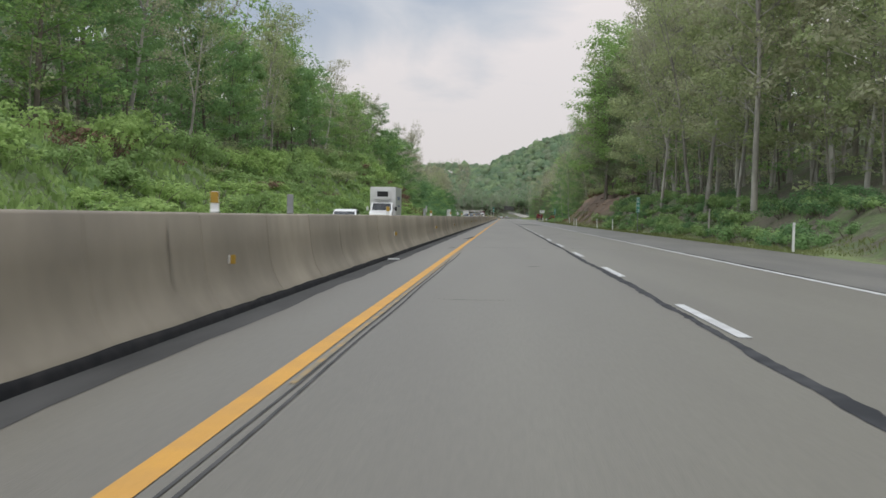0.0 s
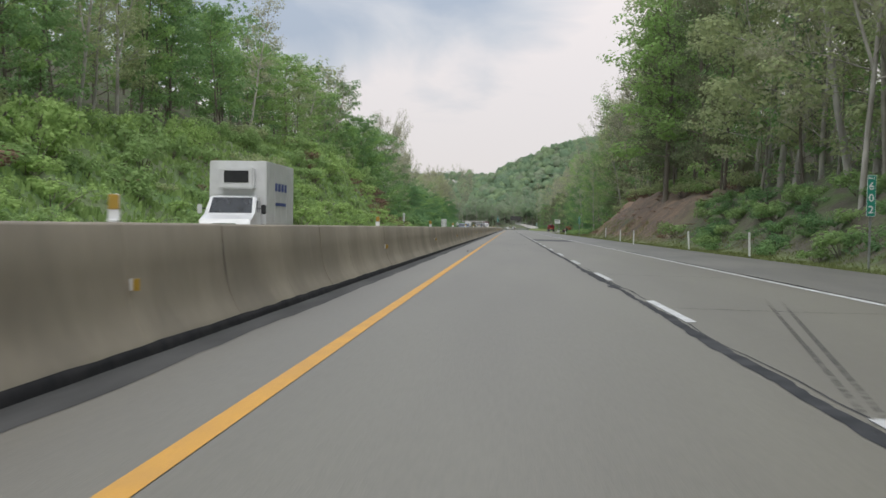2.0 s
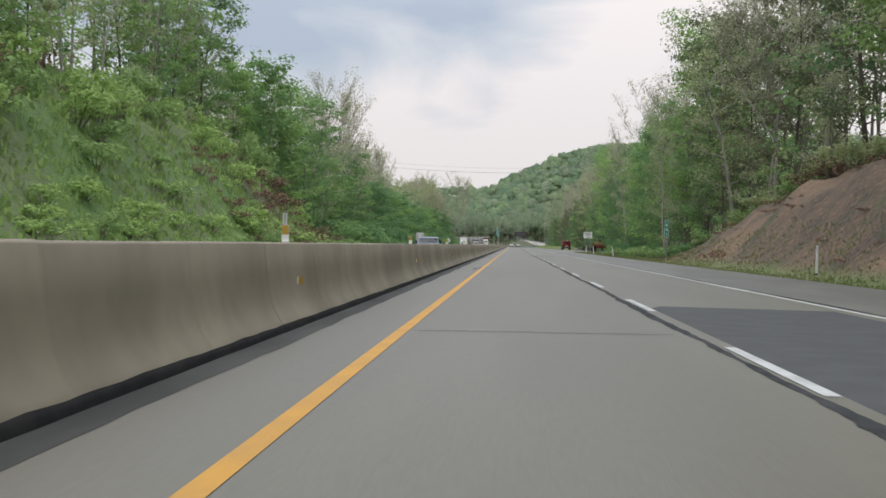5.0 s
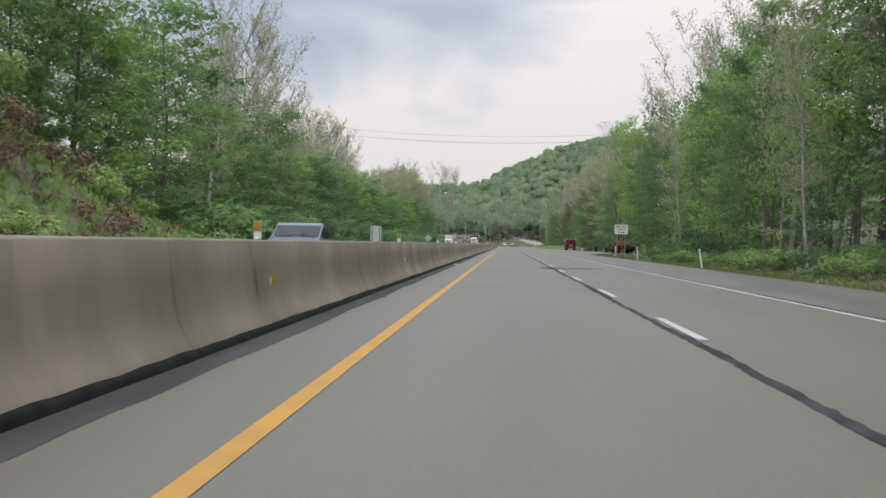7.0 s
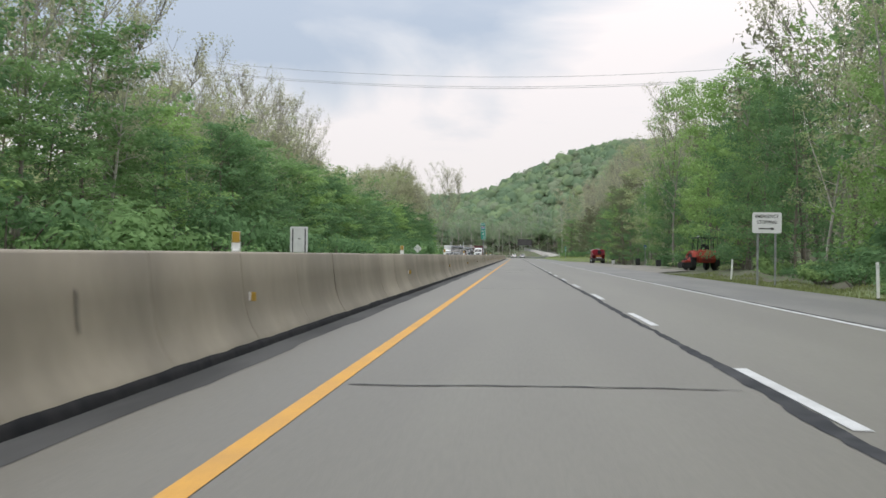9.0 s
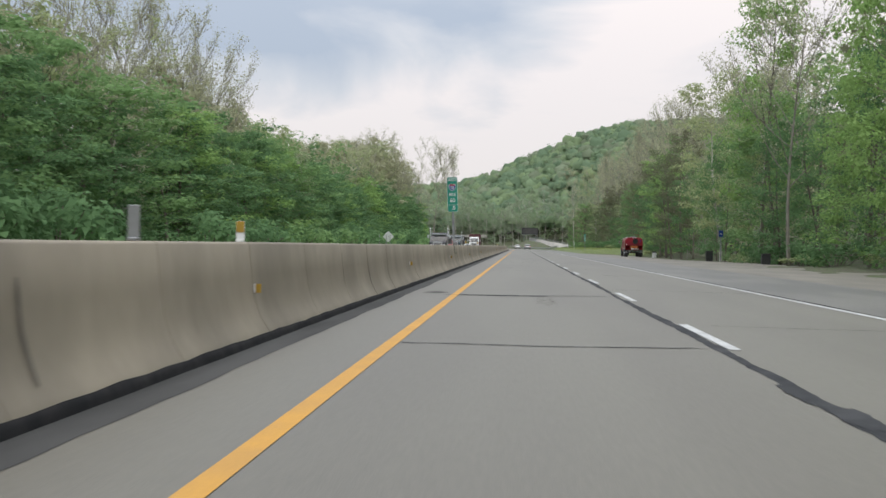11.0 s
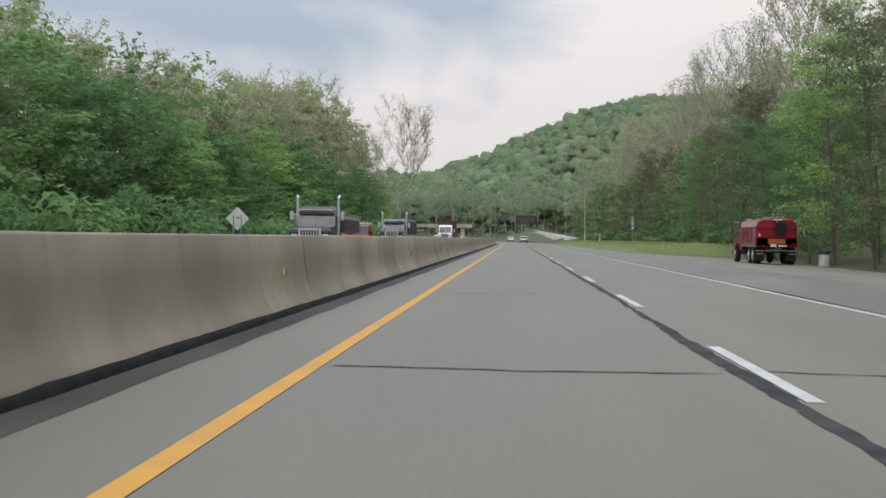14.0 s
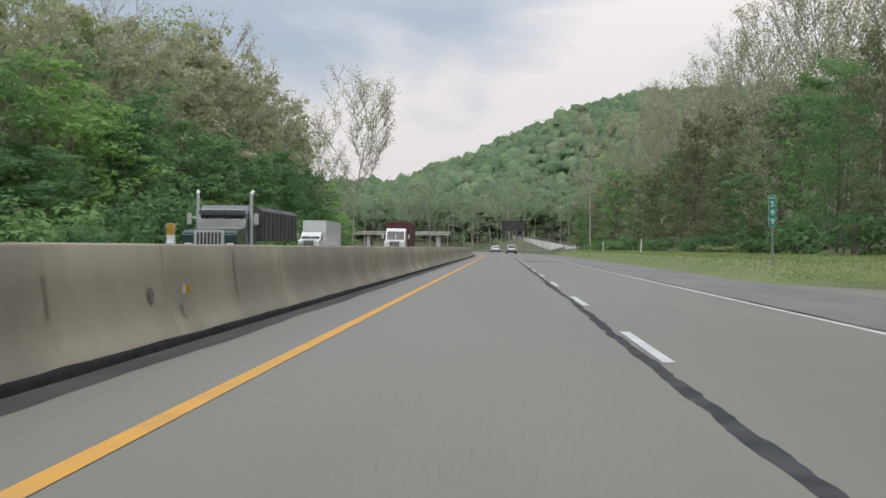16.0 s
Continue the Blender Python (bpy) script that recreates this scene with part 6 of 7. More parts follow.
def tanker(x, y, z):
    """A red water tanker, parked: y is its rear, its nose points along +y."""
    m = empty("tanker_truck", pose(x, y, z), "red tanker truck with a rear hose reel parked on the pull-off", "truck")
    # tank with rounded upper edges
    bm = B()
    prof_ = [(-1.16, 1.02), (-1.20, 1.2), (-1.20, 2.20), (-1.10, 2.50), (-0.80, 2.66), (0.80, 2.66), (1.10, 2.50), (1.20, 2.20), (1.20, 1.2), (1.16, 1.02)]
    for yy in (0.05, 0.0, 5.3, 5.25):
        for px_, pz in prof_:
            k = 0.96 if yy in (0.0, 5.3) else 1.0
            bm.verts.new((px_ * k, yy + (0.0 if yy else 0.0), 1.84 + (pz - 1.84) * k))
    bm.verts.ensure_lookup_table()
    n_ = len(prof_)
    for a, b_ in ((1, 0), (0, 3), (3, 2)):
        for i in range(n_):
            j = (i + 1) % n_
            bm.faces.new([bm.verts[k] for k in (a * n_ + i, a * n_ + j, b_ * n_ + j, b_ * n_ + i)])
    bm.faces.new([bm.verts[n_ + i] for i in range(n_)])
    bm.faces.new([bm.verts[2 * n_ + i] for i in range(n_)])
    tank = part("tank", bm, M_REDPAINT, m, "red steel water tank")
    for zz in (1.62, 2.12):
        box_part("rib", tank, (0, -0.03, zz), (2.26, 0.05, 0.05), M_REDPAINT, 0.012)
    for yy in (1.4, 2.8, 4.1):
        bm = B()
        for s_ in (-1, 1):
            box(bm, (s_ * 1.205, yy, 1.7), (0.03, 0.06, 1.0), 0.006)
        part("rib", bm, M_REDPAINT, tank)
    box_part("walkway", tank, (0, 2.7, 2.69), (0.7, 4.2, 0.05), M_REDPAINT, 0.015)
    for yy in (1.2, 3.3):
        bm = B()
        bmesh.ops.create_cone(bm, cap_ends=True, segments=18, radius1=0.26, radius2=0.24, depth=0.14, matrix=Matrix.Translation((0, yy, 2.76)))
        part("hatch", bm, M_STEEL, tank, "steel hatch")
    box_part("skirt", m, (0, 0.12, 1.28), (2.40, 0.24, 0.56), M_REDPAINT, 0.03, "red rear skirt panel")
    box_part("orange_panel", m, (0.0, -0.012, 1.36), (1.0, 0.025, 0.30), M_AMBERPLATE, 0.01, "orange panel with faded marking")
    box_part("number_plate", m, (-0.18, -0.02, 1.11), (0.34, 0.02, 0.16), M_SIGNWHITE, 0.006)
    box_part("plate_bar", m, (0.34, -0.02, 1.10), (0.5, 0.02, 0.10), M_SIGNWHITE, 0.006)
    # hose reel and its frame
    bm = B()
    bmesh.ops.create_cone(bm, cap_ends=True, segments=22, radius1=0.36, radius2=0.36, depth=0.20, matrix=Matrix.Translation((0.18, -0.14, 2.14)) @ Matrix.Rotation(radians(90), 4, "X"))
    reel = part("hose_reel", bm, M_BLACK, m, "black hose coiled on a reel")
    for r in (0.30, 0.22, 0.14):
        bm = B()
        bmesh.ops.create_cone(bm, cap_ends=False, segments=22, radius1=r, radius2=r, depth=0.24, matrix=Matrix.Translation((0.18, -0.15, 2.14)) @ Matrix.Rotation(radians(90), 4, "X"))
        part("hose", bm, M_RUBBER, reel)
    rod_part("ladder_rail", m, (0.60, -0.07, 1.45), (0.60, -0.07, 3.02), 0.028, M_REDPAINT)
    rod_part("ladder_rail", m, (0.60, -0.07, 3.02), (0.02, -0.05, 3.02), 0.028, M_REDPAINT)
    rod_part("pipe", m, (0.0, -0.1, 2.5), (0.0, -0.02, 2.78), 0.06, M_STEEL, "grey filler pipe")
    rod_part("pipe", m, (-0.25, -0.05, 2.62), (0.3, -0.05, 2.62), 0.03, M_SIGNWHITE)
    box_part("badge", m, (0.86, -0.012, 2.16), (0.16, 0.02, 0.26), M_SIGNBLUE, 0.004, "small blue and white badge")
    for s_ in (-1, 1):
        box_part("tail_lamp", m, (s_ * 1.0, -0.015, 1.72 if s_ < 0 else 1.2), (0.11, 0.04, 0.16), M_SIGNWHITE if s_ < 0 else M_LAMPRED, 0.01)
        box_part("tail_lamp", m, (s_ * 0.78, -0.02, 1.1), (0.10, 0.03, 0.10), M_LAMPRED, 0.01)
        box_part("step_plate", m, (s_ * 0.95, 0.05, 0.80), (0.42, 0.12, 0.06), M_STEEL, 0.01)
        box_part("step_plate", m, (s_ * 0.95, 0.05, 0.62), (0.42, 0.12, 0.06), M_STEEL, 0.01)
        box_part("mud_flap", m, (s_ * 0.92, 0.45, 0.55), (0.6, 0.02, 0.7), M_BLACK, 0.005)
        box_part("fender", m, (s_ * 1.06, 1.55, 1.12), (0.36, 2.7, 0.05), M_STEEL, 0.015, "pale wheel fender")
    box_part("bumper", m, (0, 0.02, 0.82), (1.4, 0.16, 0.12), M_CHROME, 0.02, "bright rear bumper bar")
    box_part("chassis", m, (0, 3.8, 0.80), (0.9, 7.4, 0.26), M_BLACK, 0.02)
    for s_ in (-1, 1):
        for yy in (0.95, 2.25):
            wheel(m, s_ * 0.98, yy, 0.52, 0.46)
        wheel(m, s_ * 1.03, 7.35, 0.52, 0.30)
    bm = B()
    prism(bm, [(5.45, 0.75), (5.45, 2.45), (5.75, 2.62), (6.55, 2.58), (6.95, 1.80), (8.25, 1.62), (8.45, 1.45), (8.45, 0.80)], -1.05, 1.05, 0.05, (1.85, 0.92))
    cab = part("cab", bm, M_REDPAINT, m, "red bonneted cab")
    box_part("rear_window", cab, (0, 5.44, 2.15), (1.3, 0.02, 0.42), M_GLASS, 0.01)
    for s_ in (-1, 1):
        box_part("side_window", cab, (s_ * 1.0, 6.15, 2.12), (0.06, 0.75, 0.46), M_GLASS, 0.02)
        bm = B()
        rod(bm, (s_ * 1.02, 6.5, 2.5), (s_ * 1.45, 6.75, 2.55), 0.018)
        rod(bm, (s_ * 1.04, 6.6, 1.5), (s_ * 1.45, 6.75, 2.0), 0.018)
        rod(bm, (s_ * 1.45, 6.75, 2.0), (s_ * 1.45, 6.75, 2.55), 0.018)
        part("mirror_arm", bm, M_CHROME, cab)
        box_part("mirror", cab, (s_ * 1.45, 6.72, 2.05), (0.18, 0.05, 0.30), M_CHROME, 0.02)
        box_part("front_fender", cab, (s_ * 1.05, 7.4, 1.08), (0.42, 1.35, 0.25), M_REDPAINT, 0.08)
    box_part("sun_visor", cab, (0, 6.72, 2.60), (1.9, 0.35, 0.04), M_CHROME, 0.015)
    box_part("beacon", cab, (-0.5, 6.1, 2.70), (0.3, 0.14, 0.10), M_SIGNWHITE, 0.03)
    box_part("front_bumper", m, (0, 8.5, 0.62), (2.3, 0.16, 0.30), M_CHROME, 0.04)


tanker(15.15, 556.0, fall(15.2, 557))


def mower(x, y):
    """A red work tractor, tail towards the road's traffic, with an open canopy and a small black implement."""
    m = empty("work_tractor", pose(x, y, fall(x, y) - 0.02, 0, 0, 8) @ Matrix.Diagonal((1.3, 1.3, 1.35, 1)), "red work tractor with a dark canopy, parked at the grass edge", "tractor")
    bm = B()
    prism(bm, [(-0.75, 0.50), (-0.88, 0.85), (-0.72, 1.22), (-0.45, 1.36), (0.6, 1.36), (1.0, 1.22), (2.2, 1.12), (2.35, 0.95), (2.35, 0.55)], -0.62, 0.62, 0.07, (1.25, 0.84))
    body = part("body", bm, M_ORANGE, m, "red machine body")
    for s_ in (-1, 1):
        bm = B()
        prism(bm, [(-0.75, 0.85), (-0.60, 1.16), (-0.15, 1.30), (0.45, 1.22), (0.75, 0.90), (0.45, 1.10), (-0.15, 1.16), (-0.52, 1.04)], s_ * 0.60, s_ * 0.98, 0.02)
        part("fender", bm, M_ORANGE, m)
        wheel(m, s_ * 0.80, 0.0, 0.56, 0.36, M_ORANGE)
        wheel(m, s_ * 0.72, 1.85, 0.40, 0.26, M_ORANGE)
        box_part("tail_lamp", body, (s_ * 0.48, -0.86, 0.98), (0.14, 0.05, 0.10), M_LAMPRED, 0.015)
        for sy in (-0.45, 0.75):
            rod_part("canopy_post", m, (s_ * 0.56, sy, 1.28), (s_ * 0.52, sy, 2.08), 0.03, M_BLACK)
    for k in range(4):
        box_part("grille_bar", body, (0, -0.86 + 0.006 * k, 0.64 + 0.09 * k), (0.7, 0.03, 0.03), M_BLACK, 0.005)
    box_part("canopy", m, (0, 0.15, 2.12), (1.30, 1.55, 0.10), M_BLACK, 0.04, "dark canopy roof")
    box_part("seat", m, (0, -0.20, 1.50), (0.50, 0.20, 0.42), M_BLACK, 0.06)
    rod_part("steering_column", m, (0, 0.75, 1.30), (0, 0.50, 1.62), 0.03, M_BLACK)
    box_part("beacon", m, (-0.50, -0.40, 2.24), (0.14, 0.14, 0.16), M_SIGNWHITE, 0.03)
    rod_part("exhaust", m, (0.30, 1.5, 1.15), (0.30, 1.5, 2.05), 0.04, M_CHROME)
    deck = box_part("side_deck", m, (-1.25, 0.1, 0.34), (0.75, 1.3, 0.36), M_BLACK, 0.07, "small black side deck")
    box_part("deck_cover", deck, (-1.15, 0.1, 0.58), (0.5, 0.9, 0.14), M_ORANGE, 0.03)
    rod_part("lift_arm", m, (-0.60, 0.3, 0.85), (-1.15, 0.2, 0.62), 0.045, M_ORANGE)


mower(16.2, 425.0)


def side_windows(parent, spans, x, z, h, mat=None):
    for y0, y1 in spans:
        for s_ in (-1, 1):
            box_part("side_window", parent, (s_ * x, (y0 + y1) / 2, z), (0.03, abs(y1 - y0), h), mat or M_GLASS, 0.012)


def oncoming(y, x, turn=180.0):
    return pose(x, y, 0.0, 0, 0, turn)


def box_truck(x, y):
    """A white refrigerated box truck, nose towards -y after turning."""
    m = empty("box_truck", oncoming(y, x), "white refrigerated box truck with a black cooling unit", "truck")
    # local: nose at y = 0, body behind at negative y
    bm = B()
    prism(bm, [(-0.05, 0.55), (0.0, 1.05), (-0.15, 1.30), (-1.15, 1.52), (-1.75, 2.25), (-2.6, 2.32), (-2.6, 0.55)], -1.06, 1.06, 0.05, (1.6, 0.93))
    cab = part("cab", bm, M_WHITEPAINT, m, "white bonneted cab")
    bm = B()
    vs = [bm.verts.new(p) for p in ((-0.90, -1.20, 1.54), (0.90, -1.20, 1.54), (0.84, -1.72, 2.20), (-0.84, -1.72, 2.20))]
    bm.faces.new(vs)
    bmesh.ops.solidify(bm, geom=list(bm.faces), thickness=0.03)
    part("windscreen", shift(bm, 0, 0.03, 0.02), M_GLASS, cab)
    box_part("grille", cab, (0, -0.02, 0.95), (1.0, 0.06, 0.36), M_CHROME, 0.02)
    side_windows(cab, ((-2.35, -1.75),), 1.02, 1.85, 0.5)
    for s_ in (-1, 1):
        box_part("headlamp", cab, (s_ * 0.82, -0.03, 0.98), (0.3, 0.06, 0.2), M_SIGNWHITE, 0.03)
        rod_part("mirror_arm", cab, (s_ * 1.0, -1.55, 1.75), (s_ * 1.32, -1.45, 1.75), 0.02, M_BLACK)
        box_part("mirror", cab, (s_ * 1.35, -1.45, 1.72), (0.20, 0.10, 0.40), M_BLACK if s_ < 0 else M_WHITEPAINT, 0.03)
    box_part("bumper", m, (0, 0.03, 0.5), (2.3, 0.2, 0.32), M_CHROME, 0.04)
    body = box_part("cargo_box", m, (0, -6.2, 2.45), (2.46, 7.0, 2.72), M_WHITEPAINT, 0.03, "white insulated cargo box")
    for yy in (-3.2, -4.7, -6.2, -7.7, -9.2):
        for s_ in (-1, 1):
            box_part("side_rib", body, (s_ * 1.235, yy, 2.45), (0.02, 0.05, 2.6), M_SIGNBACK, 0.004)
    unit = box_part("cooling_unit", m, (0, -2.55, 3.05), (1.5, 0.42, 0.95), M_WHITEPAINT, 0.08, "refrigeration unit over the cab")
    box_part("vent", unit, (0, -2.32, 3.12), (1.05, 0.04, 0.50), M_BLACK, 0.02)
    bm = B()
    for k in range(4):
        box(bm, (-1.245, -5.0 - 0.8 * k, 2.75), (0.01, 0.5, 0.36))
    box(bm, (-1.245, -6.2, 2.0), (0.01, 2.6, 0.14))
    part("lettering_bars", bm, M_SIGNBLUE, body, "blurred blue lettering bars")
    box_part("chassis", m, (0, -5.5, 0.8), (0.9, 8.4, 0.25), M_BLACK, 0.02)
    for s_ in (-1, 1):
        wheel(m, s_ * 0.95, -0.95, 0.48, 0.28)
        wheel(m, s_ * 0.92, -7.4, 0.48, 0.5)


box_truck(-11.9, 122.5)


def semi(x, y, paint, trailer, label, high=2.35, stacks=True, visor=True, shell="box", length=11.0, long_nose=2.2, rim=2.62, cowl=1.80):
    """A conventional tractor with its trailer; nose at local y = 0."""
    m = empty("semi_truck", oncoming(y, x), label, "truck")
    nose = [(-0.02, 0.60), (0.0, cowl - 0.26), (-0.12, cowl - 0.13), (-long_nose, cowl), (-long_nose - 0.45, high + 0.25), (-long_nose - 1.0, high + 0.55), (-long_nose - 2.4, high + 0.55), (-long_nose - 2.4, 0.60)]
    bm = B()
    prism(bm, nose, -1.12, 1.12, 0.05, (cowl - 0.05, 0.95))
    cab = part("cab", bm, paint, m, "bonneted tractor cab with sleeper")
    bm = B()
    y0, y1 = -long_nose - 0.04, -long_nose - 0.46
    bm.faces.new([bm.verts.new(p) for p in ((-0.96, y0, cowl + 0.04), (0.96, y0, cowl + 0.04), (0.92, y1, high + 0.2), (-0.92, y1, high + 0.2))])
    bmesh.ops.solidify(bm, geom=list(bm.faces), thickness=0.03)
    part("windscreen", shift(bm, 0, 0.03, 0.01), M_GLASS, cab)
    box_part("windscreen_pillar", cab, (0, (y0 + y1) / 2 + 0.06, (cowl + 0.04 + high + 0.2) / 2), (0.06, 0.05, high - cowl + 0.1), paint, 0.01, rx=35)
    if visor:
        box_part("sun_visor", cab, (0, y1 + 0.17, high + 0.22), (2.0, 0.42, 0.05), M_POLISHED, 0.02, "bright deep sun visor", rx=40)
    side_windows(cab, ((y1 - 0.15, y1 - 0.85),), 1.075, high - 0.1, 0.5)
    box_part("grille", cab, (0, 0.0, 0.32 + cowl / 2), (1.25, 0.10, cowl - 0.84), M_POLISHED, 0.03)
    for k in range(7):
        box_part("grille_slat", cab, (-0.45 + 0.15 * k, 0.055, 0.32 + cowl / 2), (0.10, 0.02, cowl - 1.04), M_TARP, 0.004)
    for s_ in (-1, 1):
        box_part("fender", cab, (s_ * 1.02, -0.95, 1.0), (0.5, 1.7, 0.4), paint, 0.14)
        box_part("headlamp", cab, (s_ * 0.86, 0.0, 1.05), (0.34, 0.10, 0.22), M_SIGNWHITE, 0.03)
        if stacks:
            rod_part("exhaust_pipe", m, (s_ * 1.16, -long_nose - 0.75, 1.0), (s_ * 1.16, -long_nose - 0.75, high + 1.0), 0.075, M_POLISHED)
            rod_part("pipe_tip", m, (s_ * 1.16, -long_nose - 0.75, high + 1.0), (s_ * 1.20, -long_nose - 0.95, high + 1.16), 0.075, M_POLISHED)
        rod_part("mirror_arm", cab, (s_ * 1.05, y1 - 0.05, 2.25), (s_ * 1.42, y1 + 0.05, 2.25), 0.02, M_POLISHED)
        box_part("mirror", cab, (s_ * 1.44, y1 + 0.05, 2.2), (0.20, 0.08, 0.5), M_POLISHED, 0.03)
        wheel(m, s_ * 1.0, -1.0, 0.51, 0.30)
        for yy in (-long_nose - 3.0, -long_nose - 4.3):
            wheel(m, s_ * 0.95, yy, 0.51, 0.5)
    box_part("bumper", m, (0, 0.06, 0.55), (2.35, 0.16, 0.40), M_POLISHED, 0.05)
    for k in range(5):
        box_part("cab_lamp", cab, (-0.7 + 0.35 * k, -long_nose - 0.8, high + 0.60), (0.10, 0.10, 0.06), M_AMBER, 0.015)
    ty = -long_nose - 2.9
    if shell == "box":
        tr = box_part("trailer_box", m, (0, ty - length / 2, 2.45), (2.55, length, 2.75), trailer, 0.03, "plain van trailer")
        for k in range(int(length / 1.2)):
            for s_ in (-1, 1):
                box_part("side_rib", tr, (s_ * 1.28, ty - 0.6 - 1.2 * k, 2.45), (0.02, 0.05, 2.6), trailer, 0.004)
    else:
        bm = B()
        outline = [(-1.25, 1.30), (-1.25, rim), (-1.0, rim + 0.2), (0, rim + 0.3), (1.0, rim + 0.2), (1.25, rim), (1.25, 1.30)]
        rings = []
        for yy in (ty, ty - length):
            rings.append([bm.verts.new((px_, yy, pz)) for px_, pz in outline])
        for i in range(len(outline)):
            j = (i + 1) % len(outline)
            bm.faces.new((rings[0][i], rings[0][j], rings[1][j], rings[1][i]))
        bm.faces.new(rings[0])
        bm.faces.new(list(reversed(rings[1])))
        tr = part("dump_body", bm, trailer, m, "dark tarped dump trailer")
        for k in range(int(length / 1.1)):
            for s_ in (-1, 1):
                box_part("side_post", tr, (s_ * 1.265, ty - 0.5 - 1.1 * k, 0.66 + rim / 2), (0.04, 0.09, rim - 1.4), M_TARP, 0.01)
    for s_ in (-1, 1):
        for yy in (ty - length + 1.0, ty - length + 2.3):
            wheel(m, s_ * 0.98, yy, 0.51, 0.5)
    box_part("chassis", m, (0, ty / 2 - length / 2, 0.95), (0.9, length + 3.5, 0.2), M_BLACK, 0.02)
    return m


semi(-11.3, 549.2, M_NAVY, M_TARP, "dark navy tractor with chrome visor and a tarped dump trailer", 2.18, True, True, "dump", 7.5, 2.2, 2.05, 1.58)
semi(-11.7, 601.0, M_TEAL, M_TARP, "dark teal tractor with twin chrome exhaust pipes and a dark trailer", 2.25, True, True, "dump", 10.0)
semi(-11.4, 690.0, M_WHITEPAINT, M_MAROON, "white tractor with a maroon box trailer", 2.55, False, False, "box", 11.0, 1.5)
semi(-19.9, 684.0, M_WHITEPAINT, M_WHITEPAINT, "white tractor with a white van trailer at the far lane", 2.0, False, False, "box", 13.0, 1.4)


def van(x, y, paint, label, high=1.95, rack=False, name="van", length=5.2, width=1.98):
    m = empty(name, oncoming(y, x), label, "van")
    bm = B()
    prism(bm, [(-0.03, 0.42), (0.0, 0.80), (-0.12, 1.02), (-1.05, 1.18), (-1.85, high - 0.10), (-2.2, high), (-length + 0.25, high - 0.02), (-length, high - 0.2), (-length - 0.03, 0.5), (-length, 0.40)], -width / 2, width / 2, 0.06, (1.15, 0.88))
    body = part("body", bm, paint, m)
    bm = B()
    w2 = width / 2 * 0.86
    bm.faces.new([bm.verts.new(p) for p in ((-w2, -1.10, 1.19), (w2, -1.10, 1.19), (w2 * 0.94, -1.84, high - 0.12), (-w2 * 0.94, -1.84, high - 0.12))])
    bmesh.ops.solidify(bm, geom=list(bm.faces), thickness=0.02)
    part("windscreen", shift(bm, 0, 0.025, 0.02), M_GLASS, body)
    for s_ in (-1, 1):
        rod_part("wiper", body, (s_ * 0.65, -1.04, 1.22), (s_ * 0.15, -1.20, 1.32), 0.012, M_BLACK)
        box_part("mirror", body, (s_ * (width / 2 + 0.10), -1.35, 1.28), (0.20, 0.14, 0.24), M_BLACK, 0.04)
        box_part("headlamp", body, (s_ * 0.72, -0.03, 0.78), (0.34, 0.08, 0.18), M_SIGNWHITE, 0.03)
        wheel(m, s_ * (width / 2 - 0.14), -0.95, 0.36, 0.24)
        wheel(m, s_ * (width / 2 - 0.14), -length + 1.0, 0.36, 0.24)
    side_windows(body, ((-1.75, -2.55),) if rack else ((-1.75, -2.5), (-2.6, -3.7), (-3.8, -4.7)), width / 2 * 0.93, (high + 1.12) / 2 - 0.02, (high - 1.30))
    box_part("grille", body, (0, 0.0, 0.72), (0.9, 0.05, 0.22), M_BLACK, 0.02)
    box_part("bumper", m, (0, 0.04, 0.50), (width, 0.18, 0.20), M_BLACK if rack else paint, 0.05)
    if rack:
        for yy in (-2.1, -3.3, -4.7):
            bm = B()
            rod(bm, (-0.82, yy, high + 0.10), (0.82, yy, high + 0.10), 0.02)
            for s_ in (-1, 1):
                rod(bm, (s_ * 0.80, yy, high - 0.08), (s_ * 0.80, yy, high + 0.18), 0.02)
            part("roof_rack", bm, M_SIGNWHITE, m, "white roof rack")
        for s_ in (0.25, 0.6):
            bm = B()
            for dx in (-0.16, 0.16):
                rod(bm, (-s_ + dx, -1.75, high + 0.17), (-s_ + dx, -5.3, high + 0.15), 0.022)
            for k in range(11):
                rod(bm, (-s_ - 0.16, -1.9 - 0.32 * k, high + 0.165), (-s_ + 0.16, -1.9 - 0.32 * k, high + 0.165), 0.012, 6)
            part("ladder", bm, M_SIGNBACK, m, "aluminium ladder on the roof")
        box_part("roof_box", m, (0.42, -2.0, high + 0.30), (0.42, 1.5, 0.24), M_BLUEGREY, 0.02, "blue-ended crate on the rack")
    return m


van(-11.2, 567.5, M_REDVAN, "dull red work van with ladders on its roof rack", 1.86, True)
van(-7.8, 285.0, M_BLUEGREY, "blue-grey minivan on the opposite carriageway", 1.72, False, "minivan", 4.9, 1.9)


